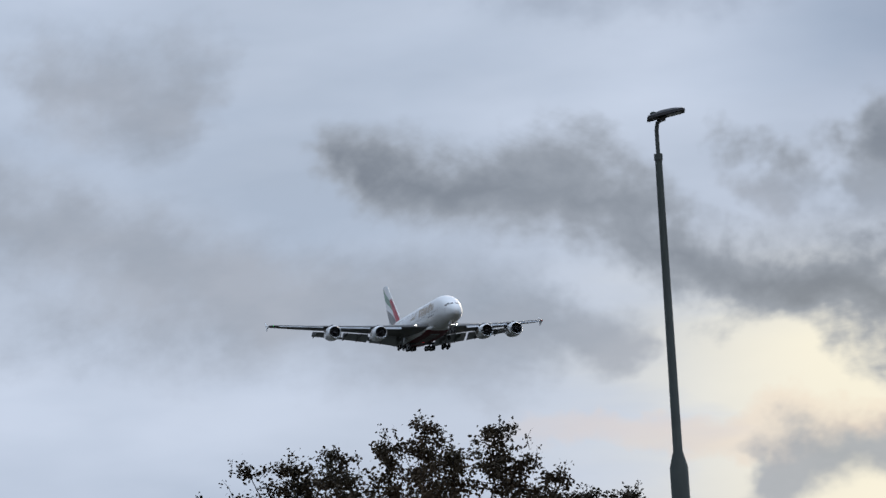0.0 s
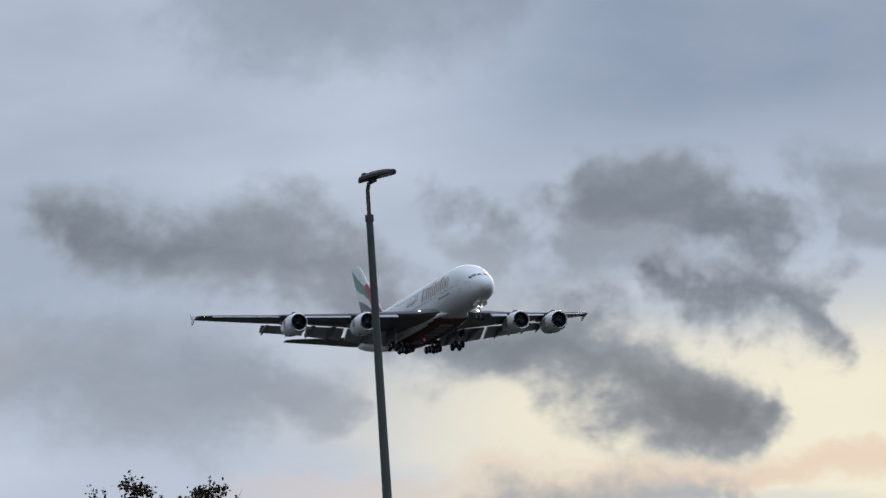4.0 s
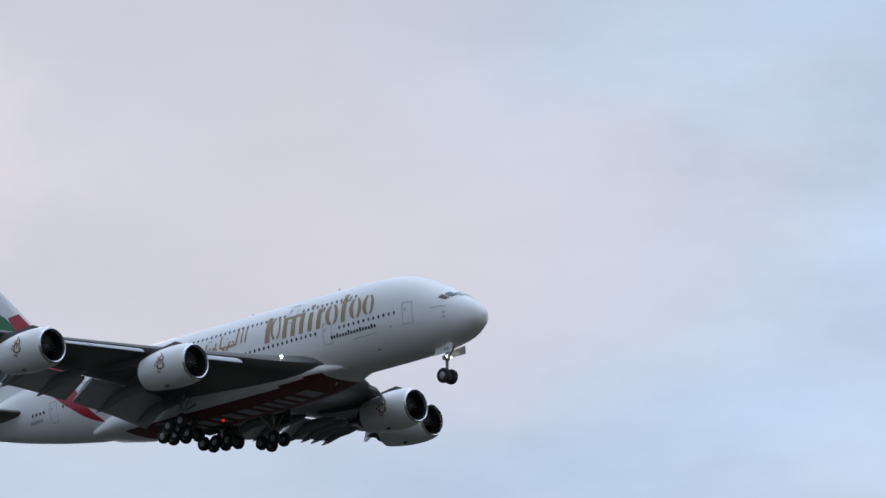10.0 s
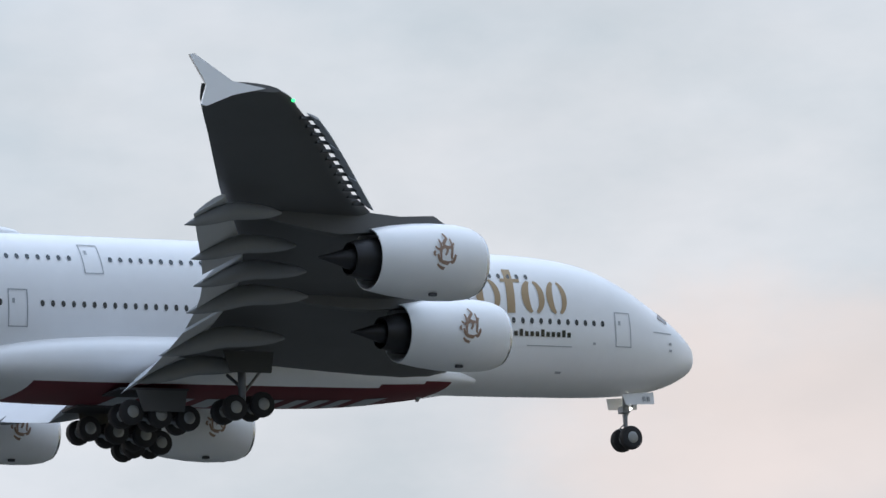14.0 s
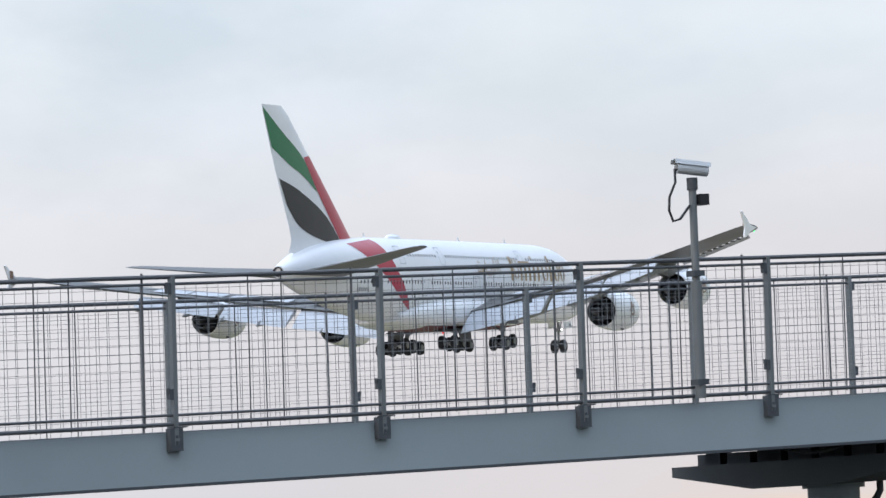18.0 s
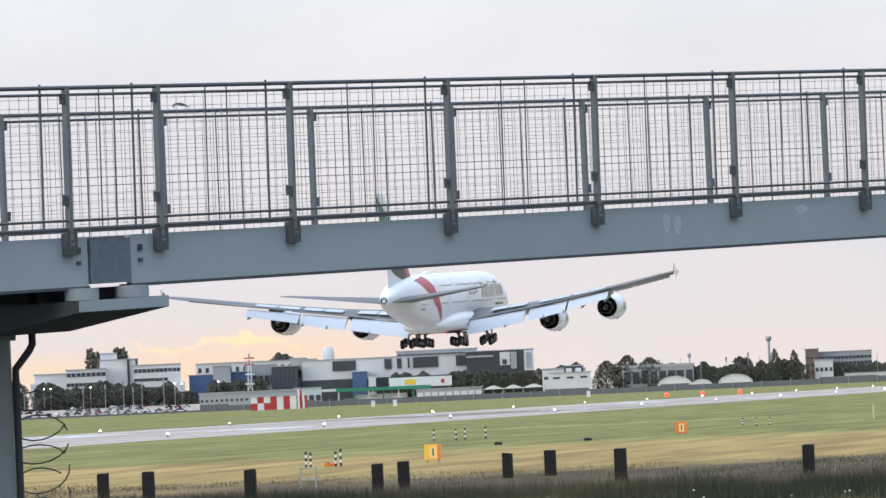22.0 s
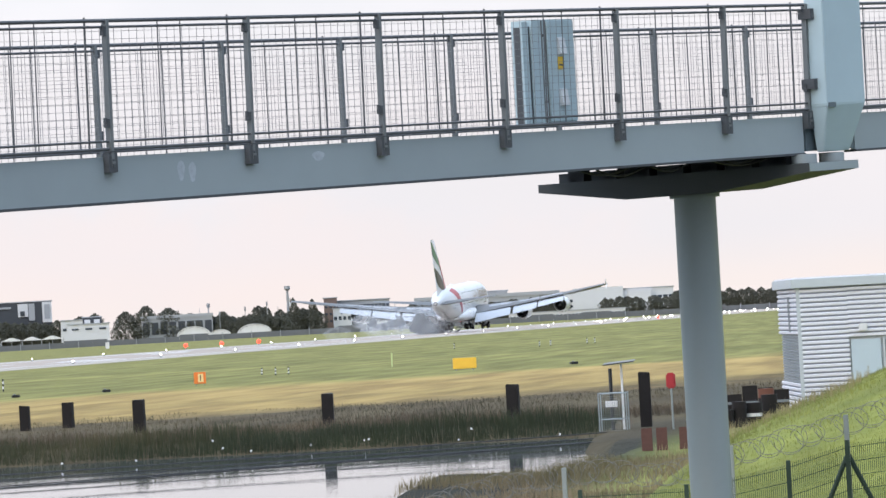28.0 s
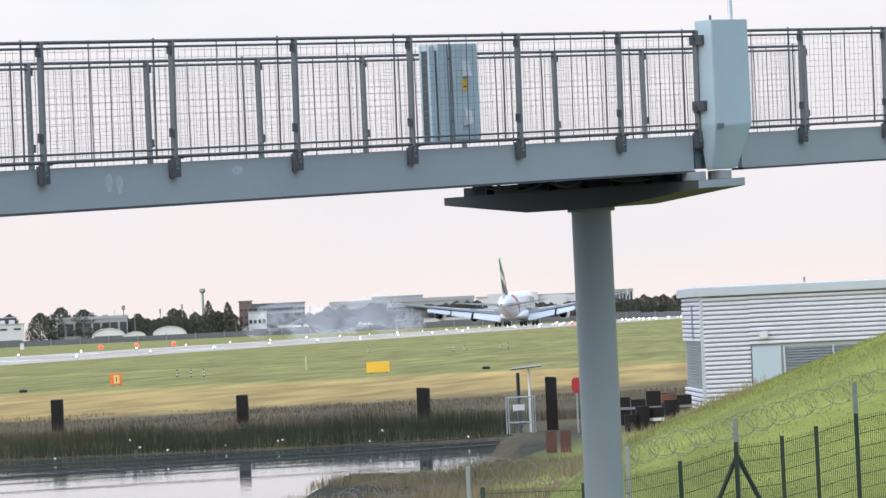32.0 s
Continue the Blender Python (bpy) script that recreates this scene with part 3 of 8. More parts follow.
M_CCTV = material("camera_housing", (0.62, 0.64, 0.65), 0.35, metal=0.4, grain=0.06)
M_YELLOW = material("warning_yellow", (0.72, 0.46, 0.03), 0.5, grain=0.08)

BA, BD = Vector((37.466, 11.026, 4.644)), radians(-31.831)
BS = Vector((math.cos(BD), math.sin(BD), 0.0356)) * 1.007
BN = Vector((-math.sin(BD), math.cos(BD), 0.0))


LEAN = [0.0]  # outward lean of the near parapet


def on_bridge(s, o, h):
    """Metres along the bridge, across it away from the viewer, and above the bracket line."""
    return BA + BS * s + BN * (o - LEAN[0] * max(0.0, h)) + Vector((0, 0, h))


def bbox(s0, s1, o0, o1, h0, h1, bm=None):
    own = bm is None
    bm = bm or bmesh.new()
    v = [bm.verts.new(on_bridge(s, o, h)) for s in (s0, s1) for o in (o0, o1) for h in (h0, h1)]
    for f in ((0, 1, 3, 2), (4, 6, 7, 5), (0, 4, 5, 1), (2, 3, 7, 6), (0, 2, 6, 4), (1, 5, 7, 3)):
        bm.faces.new([v[i] for i in f])
    return bm


def brail(s0, s1, o, h, r, bm=None):
    return tube([on_bridge(s0, o, h), on_bridge(s1, o, h)], r, 8, bm)


POSTS = [-16.4, -14.4, -12.4, -10.4, -8.38, -6.30, -4.24, -2.56, -1.54, 0.02, 2.0, 3.98, 5.97, 7.97, 9.98, 11.99, 14.0, 15.62, 17.97, 19.95, 21.95, 23.95]
LEFT, RIGHT, WIDE = -17.5, 25.0, 3.45
footbridge = thing("footbridge", "blue-grey steel footbridge with mesh parapets on round pillars", "footbridge")
for s0, s1 in ((LEFT, -2.34), (-1.87, 15.55), (16.6, RIGHT)):
    for o in (-0.06, WIDE):
        low = -0.375 if o < 1 else -0.06
        bm = bbox(s0, s1, o, o + 0.06, low, 0.055)
        beam = part("side_beam", bm, M_BRIDGE, footbridge, "blue-grey steel side beam", False)
        # flange coloured dark to draw the shadow line under the beam
        part("bottom_flange", bbox(s0, s1, o - 0.02, o + 0.16, low - 0.026, low), M_DECKDARK, beam, "bottom flange darkened as a shadow line", False)
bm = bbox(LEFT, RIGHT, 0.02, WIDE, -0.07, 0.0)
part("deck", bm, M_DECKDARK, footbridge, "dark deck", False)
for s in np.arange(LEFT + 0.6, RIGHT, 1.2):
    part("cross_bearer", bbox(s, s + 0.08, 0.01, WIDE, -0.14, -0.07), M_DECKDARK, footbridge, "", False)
part("joint_plate", bbox(-2.33, -1.88, -0.085, -0.02, -0.36, 0.03), M_PLATE, footbridge, "scuffed expansion joint plate", False)
part("joint_plate", bbox(15.6, 16.6, -0.05, 0.0, -0.36, 0.03), M_PLATE, footbridge, "", False)
# bolts beside the joint
for s in (-2.45, -1.76):
    for h in (-0.12, -0.02, 0.0):
        part("bolt", bbox(s - 0.018, s + 0.018, -0.085, -0.06, h - 0.07, h - 0.035), M_BRACKET, footbridge, "", False)
# paint scuffs on the beam
M_SCUFF = material("pale_scuff", (0.42, 0.46, 0.48), 0.7, grain=0.3, scale=20)
for s, h, w, hh in ((4.98, -0.12, 0.05, 0.1), (5.14, -0.14, 0.05, 0.1), (7.0, -0.06, 0.09, 0.05)):
    bm = bmesh.new()
    v = [bm.verts.new(on_bridge(s + w * math.cos(a) * (1 + 0.2 * math.sin(3 * a)), -0.064, h + hh * math.sin(a))) for a in (2 * math.pi * k / 14 for k in range(14))]
    bm.faces.new(v)
    part("paint_scuff", bm, M_SCUFF, footbridge, "pale scuff")

for side, o in enumerate((-0.10, WIDE + 0.10)):
    LEAN[0] = 0.015 if side == 0 else 0.0
    posts = POSTS if side == 0 else [-16.44 + 2.0 * k for k in range(21)]
    grip = -1 if side == 0 else 1
    for s in posts:
        post = part("parapet_post", bbox(s - 0.019, s + 0.019, o - 0.032, o + 0.032, -0.05, 1.36), M_RAIL, footbridge, "", False)
        part("base_bracket", bbox(s - 0.06, s + 0.06, o - 0.03, o + 0.05, -0.10, 0.09), M_BRACKET, post, "dark base bracket", False)
        part("base_plate", bbox(s - 0.03, s + 0.105, o - 0.036, o + 0.045, 0.092, 0.104), M_BRACKET, post, "", False)
        part("bracket_slot", bbox(s - 0.012, s + 0.012, o - 0.036, o - 0.031, -0.05, 0.03), M_DECKDARK, post, "", False)
        part("bracket_bolt", bbox(s - 0.022, s + 0.022, o - 0.042, o - 0.037, -0.018, 0.006), M_RAIL, post, "", False)
        for h in (1.21, 0.33):
            part("mesh_clip", bbox(s + grip * 0.055, s + grip * 0.016, o - 0.03, o + 0.02, h, h + 0.085), M_BRACKET, post, "", False)
            part("clip_tongue", bbox(s + grip * 0.066, s + grip * 0.05, o - 0.02, o + 0.01, h + 0.05, h + 0.095), M_BRACKET, post, "", False)
    for s, e in zip(posts, posts[1:]):
        for h, r in ((1.352, 0.019), (1.292, 0.013), (0.20, 0.012), (0.125, 0.017)):
            part("rail", brail(s, e, o, h, r), M_TUBE, footbridge)
        # slim bars and the stouter end bar of each panel
        for q, r, top in ((s + 0.36 * (e - s), 0.0062, 1.35), (s + 0.52 * (e - s), 0.0062, 1.35), (e - 0.28, 0.0105, 1.385)):
            part("baluster", tube([on_bridge(q, o, 0.10), on_bridge(q, o, top)], r, 6), M_TUBE, footbridge)
        # welded mesh
        bm = bmesh.new()
        q = s + 0.04
        while q < e:
            bbox(q - 0.0018, q + 0.0018, o + 0.03, o + 0.0335, 0.13, 1.29, bm)
            q += 0.105
        h = 0.19
        while h < 1.29:
            bbox(s, e, o + 0.034, o + 0.0375, h - 0.0018, h + 0.0018, bm)
            h += 0.076
        tagged(part("mesh_panel", bm, M_MESH, footbridge, "welded wire mesh panel", False), kind="stuff")


def crosshead(s, radius, label):
    """A hammerhead across the bridge: a tapered steel beam under the deck on a round pillar."""
    t = thing("bridge_pier", label, "bridge pier", "piers of the footbridge")
    rings = []
    for o, lo in ((-0.28, -0.60), (1.1, -0.76), (2.4, -0.76), (WIDE + 0.28, -0.60)):
        rings.append([on_bridge(s + x, o, h) for x, h in ((-0.5, lo), (0.5, lo), (0.5, -0.50), (-0.5, -0.50))])
    part("crosshead", loft(rings), M_CROSS, t, "steel hammerhead beam darkened in colour for shade", False)
    # thin cover in lighter bridge paint stands for light on the end
    part("lit_end_face", bbox(s - 0.5, s + 0.5, -0.292, -0.283, -0.598, -0.502), M_BRIDGE, t, "end face in lighter paint as if lit", False)
    for x in (-0.30, 0.26):
        part("bearing_drum", tube([on_bridge(s + x, -0.08, -0.50), on_bridge(s + x, -0.08, -0.395)], 0.15, 18), M_PILLAR, t, "round painted bearing")
    for k, o in enumerate(np.linspace(0.2, WIDE - 0.25, 7)):
        x = (-0.3, 0.1)[k % 2]
        part("bearing", bbox(s + x, s + x + 0.16, o, o + (0.22, 0.34, 0.27)[k % 3], -0.50, -0.07), M_DECKDARK, t, "", False)
        part("bearing_plinth", bbox(s - 0.3, s + 0.3, o - 0.02, o + 0.36, -0.50, -0.39), M_DECKDARK, t, "", False)
    c = on_bridge(s, 1.75, 0)
    part("pillar", tube([(c.x, c.y, -1.6), (c.x, c.y, c.z - 0.75)], radius, 36), M_PILLAR, t, "smooth blue-grey steel pillar")
    part("collar", tube([(c.x, c.y, c.z - 0.80), (c.x, c.y, c.z - 0.755)], radius + 0.05, 36), M_PILLAR, t)
    return t


crosshead(-2.14, 0.255, "blue-grey round pier with a hammerhead under the footbridge joint")
crosshead(15.81, 0.252, "blue-grey round pier with a hammerhead and slung cables")
# cables hanging under the deck and down the near pier
for s0, s1, sag in ((11.6, 12.5, 0.10), (11.9, 12.8, 0.14), (12.9, 13.6, 0.12), (14.1, 15.2, 0.1), (14.3, 14.9, 0.06), (-3.9, -3.2, 0.08)):
    pts = [on_bridge(s0 + (s1 - s0) * k / 8, 0.2, -0.40 - sag * math.sin(math.pi * k / 8) * 0.6) for k in range(9)]
    tagged(part("cable", tube(pts, 0.012, 6), M_CABLE), "black cable slung under the footbridge deck", "cable", "cables under the bridge")
c = on_bridge(-2.14, 1.75, 0)
v = math.atan2(c.y, c.x)
side = Vector((math.sin(v), -math.cos(v), 0))
p0, p1 = c + side * 0.45, c + side * 0.29
tagged(part("drain_pipe", tube([(p0.x, p0.y, c.z - 0.74), (p0.x, p0.y, c.z - 0.84), (p0.x * 0.8 + p1.x * 0.2, p0.y * 0.8 + p1.y * 0.2, c.z - 0.90), (p1.x, p1.y, c.z - 1.06), (p1.x, p1.y, c.z - 1.2), (p1.x, p1.y, -1.2)], 0.034, 10), M_BRACKET), "dark drain pipe down the bridge pier", "pipe")
for k in range(6):
    z = c.z - 1.45 - 0.24 * k
    a = [c + side * (0.50 + 0.24 * math.cos(t)) + Vector((0.05 * math.sin(t), 0, z - c.z + (0.13 + 0.03 * (k % 2)) * math.sin(t) + 0.03 * t)) for t in np.linspace(0.3 * k, 5.6 + 0.3 * k, 16)]
    tagged(part("razor_coil", tube(a, 0.007, 5), M_BRACKET), "loose coil of razor wire beside the pier", "razor wire", "razor wire round the pier")
# peeled paint at the pier's foot
bm = bmesh.new()
c = on_bridge(15.81, 1.75, 0)
view = math.atan2(-c.y, -c.x)
for k, (da, z0, z1) in enumerate(((0.42, -0.62, -0.48), (0.52, -0.66, -0.40), (0.34, -0.70, -0.58), (0.60, -0.7, -0.5))):
    v = [bm.verts.new((c.x + 0.256 * math.cos(view + da + d), c.y + 0.256 * math.sin(view + da + d), z + 0.9)) for d, z in ((0, z0), (0.09, z0 - 0.03), (0.07, z1), (0.01, z1 - 0.04))]
    bm.faces.new(v)
tagged(part("peeled_paint", bm, material("bare_primer", (0.7, 0.72, 0.72), 0.8, grain=0.2, scale=20)), "white patch of peeled paint on the pier", "paint patch")

# switch cabinet on the deck, seen through the mesh
cab = thing("switch_cabinet", "pale blue-grey steel switch cabinet behind the mesh parapet", "cabinet")
part("body", bbox(10.74, 11.46, 0.08, 0.36, 0.13, 1.27), M_CAB, cab, "", False)
part("side_flange", bbox(10.60, 10.70, 0.10, 0.13, 0.13, 1.25), M_CAB, cab, "", False)
part("side_gap", bbox(10.70, 10.74, 0.11, 0.3, 0.15, 1.2), M_BRACKET, cab, "", False)
part("door", bbox(10.98, 11.44, 0.055, 0.08, 0.16, 1.25), M_CAB, cab, "", False)
for s in (10.90, 10.965):
    part("door_seam", bbox(s, s + 0.012, 0.07, 0.082, 0.15, 1.26), M_RAIL, cab, "", False)
for h in (0.88, 0.32):
    part("switch_cover", loft([[on_bridge(s, 0.055, h), on_bridge(s, 0.0, h + 0.01), on_bridge(s, 0.03, h + 0.18), on_bridge(s, 0.055, h + 0.19)] for s in (11.14, 11.25)]), M_CCTV, cab, "pale switch cover", False)
part("warning_label", bbox(11.14, 11.22, 0.046, 0.055, 0.72, 0.86), M_YELLOW, cab, "yellow warning label", False)
part("label_bar", bbox(11.15, 11.21, 0.044, 0.0455, 0.76, 0.78), M_BRACKET, cab, "", False)
for h in (1.08, 0.36):
    part("lock", bbox(10.925, 10.95, 0.07, 0.08, h, h + 0.03), M_BRACKET, cab, "", False)

# housing clamped outside the parapet
hous = thing("equipment_housing", "tall blue-grey equipment housing hung outside the parapet", "equipment housing")
rings = []
for h, s0, s1, o0 in ((1.48, 15.64, 16.43, -0.36), (0.17, 15.64, 16.43, -0.36), (0.15, 15.65, 16.42, -0.355), (-0.36, 15.74, 16.30, -0.20), (-0.38, 15.75, 16.29, -0.19)):
    rings.append([on_bridge(s0, o0, h), on_bridge(s1, o0, h), on_bridge(s1, -0.1, h), on_bridge(s0, -0.1, h)])
bm = loft(rings)
bmesh.ops.bevel(bm, geom=bm.edges[:], offset=0.012, segments=2, affect="EDGES", clamp_overlap=True)
part("shell", bm, M_CAB, hous, "", False)
part("lower_hood", bbox(15.66, 15.80, -0.372, -0.35, 0.13, 0.19), M_PLATE, hous, "", False)
part("mast_stub", tube([on_bridge(16.22, -0.25, 1.46), on_bridge(16.22, -0.25, 2.3)], 0.03, 8), M_CCTV, hous, "thin grey mast")
for h in (1.18, 0.36):
    part("clamp", bbox(15.57, 15.64, -0.24, -0.06, h, h + 0.12), M_BRACKET, hous, "", False)
    part("clamp", bbox(16.43, 16.48, -0.24, -0.06, h, h + 0.12), M_BRACKET, hous, "", False)
part("lifting_eye", tube([on_bridge(15.78, -0.25, 1.47), on_bridge(15.78, -0.25, 1.54)], 0.015, 6), M_BRACKET, hous)

# surveillance camera on a pole
cc = thing("surveillance_camera", "white bullet surveillance camera on a grey pole with looped cable", "surveillance camera")
ps, po = -5.07, -0.165
part("pole", tube([on_bridge(ps, po, 0.1), on_bridge(ps, po, 1.15), on_bridge(ps, po, 1.16), on_bridge(ps, po, 2.02)], [0.05, 0.05, 0.036, 0.036], 12), M_RAIL, cc)
for h in (0.22, 1.2):
    part("pole_clamp", bbox(ps - 0.06, ps + 0.06, po - 0.055, -0.10, h, h + 0.05), M_BRACKET, cc, "", False)
part("pan_head", tube([on_bridge(ps, po, 1.98), on_bridge(ps, po, 2.09)], 0.05, 12), M_BRACKET, cc)
ax, yaw = on_bridge(ps, po, 2.17), radians(-48)
fw = Vector((-math.cos(yaw), -math.sin(yaw), 0.12)).normalized()
rt = fw.cross(Vector((0, 0, 1))).normalized()
upv = rt.cross(fw)
rings = []
for d, k in ((-0.15, 0.8), (-0.145, 0.88), (0.14, 0.88), (0.145, 0.84)):
    rings.append([ax + fw * d + rt * 0.062 * k * math.copysign(abs(math.cos(a)) ** 0.6, math.cos(a)) + upv * 0.06 * k * math.copysign(abs(math.sin(a)) ** 0.6, math.sin(a)) for a in (2 * math.pi * j / 16 for j in range(16))])
part("housing", loft(rings), M_CCTV, cc, "white metal housing")
part("sunshield", loft([[ax + fw * d + rt * x + upv * z for x, z in ((-0.07, 0.03), (-0.06, 0.072), (0.06, 0.072), (0.07, 0.03), (0.066, 0.03), (0.056, 0.066), (-0.056, 0.066), (-0.066, 0.03))] for d in (-0.16, 0.18)]), M_CCTV, cc)
part("lens_window", tube([ax + fw * 0.14, ax + fw * 0.15], 0.045, 16), M_GLASSDARK, cc)
part("junction_box", bbox(ps + 0.04, ps + 0.14, po - 0.06, po + 0.05, 1.84, 1.94), M_CABLE, cc, "black junction box", False)
loop = [ax - fw * 0.0 + Vector((0, 0, 0.0)) + fw * 0.16 + upv * -0.02]
for a, r, h in ((0.2, 0.20, 2.05), (0.5, 0.27, 1.92), (0.7, 0.28, 1.8), (0.75, 0.24, 1.70), (0.6, 0.16, 1.72), (0.4, 0.05, 1.84)):
    loop.append(on_bridge(ps - r, po - 0.02, h))
part("cable_loop", tube(loop, 0.012, 6), M_CABLE, cc, "looped black cable")

# ---- the airliner ----
# body table: metres aft of the nose, underside, crown, half width (heights over the wheels)
BODY = smooth_table([(-0.28, 5.5, 5.6, 0.06), (-0.03, 4.85, 6.2, 0.75), (0.45, 4.42, 6.78, 1.2), (1.85, 3.78, 7.78, 2.05), (3.55, 3.40, 8.83, 2.65),
                     (5.25, 3.22, 9.82, 3.03), (6.9, 3.14, 10.55, 3.25), (8.6, 3.11, 11.0, 3.4), (10.3, 3.1, 11.22, 3.5), (13.0, 3.08, 11.35, 3.57), (30.0, 3.08, 11.38, 3.57),
                     (44.0, 3.05, 11.35, 3.57), (50.0, 3.2, 11.35, 3.42), (55.0, 3.85, 11.2, 3.1), (60.0, 4.75, 10.85, 2.6), (64.0, 5.6, 10.2, 2.0), (67.0, 6.35, 9.4, 1.4),
                     (69.0, 6.95, 8.7, 0.85), (69.9, 7.25, 8.35, 0.55)])
EGG = 2.25


def body_ring(x, n=40):
    zb, zt, w = BODY(x)
    zc, h = (zb + zt) / 2, (zt - zb) / 2
    out = []
    for j in range(n):
        a = 2 * math.pi * (j + 0.5) / n
        c, s = math.cos(a), math.sin(a)
        out.append((-x, w * math.copysign(abs(c) ** (2 / EGG), c), zc + h * math.copysign(abs(s) ** (2 / EGG), s)))
    return out


def skin(x, z):
    """Half width of the body at a station aft and a height."""
    zb, zt, w = BODY(x)
    d = min(0.999, abs((z - (zb + zt) / 2) / ((zt - zb) / 2)))
    return w * (1 - d ** EGG) ** (1 / EGG)


def skin_point(x, z, side, lift=0.02):
    e = 0.02
    y = skin(x, z)
    ny, nz = 1.0, -(skin(x, z + e) - skin(x, z - e)) / (2 * e)
    k = lift / math.hypot(ny, nz)
    return Vector((-x, side * (y + ny * k), z + nz * k))


def curve_points(pts, n):
    """n points along a smooth line through pts."""
    t = np.linspace(0, 1, len(pts))
    at = smooth_table([(a, *p) for a, p in zip(t, pts)])
    return [at(v) for v in np.linspace(0, 1, n)]


def skin_strip(bm, one, two, side, n=24, across=6, lift=0.025):
    """A painted band on the body between two lines of (metres aft, height)."""
    a, b = curve_points(one, n), curve_points(two, n)
    grid = [[bm.verts.new(skin_point(*(p + (q - p) * k / across), side, lift)) for k in range(across + 1)] for p, q in zip(a, b)]
    for r, s in zip(grid, grid[1:]):
        for k in range(across):
            bm.faces.new((r[k], r[k + 1], s[k + 1], s[k]))


def skin_bar(bm, x0, x1, z0, z1, side, lift=0.025):
    skin_strip(bm, [(x0, z0), (x0, z1)], [(x1, z0), (x1, z1)], side, 5, 2, lift)


def airfoil(chord, thick, n=9, camber=0.02):
    """Closed loop of (aft, up), upper side first."""
    xs = [(1 - math.cos(math.pi * i / n)) / 2 for i in range(n + 1)]

    def half(x):
        return 5 * thick * (0.2969 * math.sqrt(x) - 0.126 * x - 0.3516 * x * x + 0.2843 * x**3 - 0.1036 * x**4)
    top = [(x * chord, (half(x) + camber * math.sin(math.pi * x)) * chord) for x in xs]
    low = [(x * chord, (-half(x) + camber * math.sin(math.pi * x)) * chord) for x in reversed(xs[1:-1])]
    return top + low


def wing_skin(stations, side, twist=0.0, n=9):
    """Stations of (span, leading edge aft, chord, height, thickness, twist in degrees)."""
    rings = []
    for y, le, c, z, t, tw in stations:
        a = radians(tw)
        rings.append([(-(le + x * math.cos(a) + u * math.sin(a)), side * y, z - x * math.sin(a) + u * math.cos(a)) for x, u in airfoil(c, t, n)])
    return loft(rings)


WING = smooth_table([(2.6, 17.8, 19.4, 4.15, 0.135), (6.0, 20.7, 16.4, 4.5, 0.13), (10.0, 23.7, 13.9, 5.05, 0.12), (14.9, 27.3, 11.4, 5.65, 0.11), (20.0, 31.2, 9.5, 6.4, 0.105),
                     (28.0, 37.7, 7.9, 7.7, 0.10), (34.0, 42.6, 6.6, 8.75, 0.10), (37.6, 45.8, 5.6, 9.4, 0.10), (39.2, 48.0, 4.1, 9.7, 0.09)])


step_angle = 2 * math.pi * 0.55 / 24
FAN_BLADE = mesh_of(loft([[(-xx - o, r * math.cos(t), r * math.sin(t)) for xx, r, t in ((1.25, 0.45, 0), (1.15, 1.4, 0.12), (1.42, 1.4, step_angle + 0.12), (1.42, 0.45, step_angle))] for o in (0.0, 0.02)]), "fan_blade", M_STRUT, False)


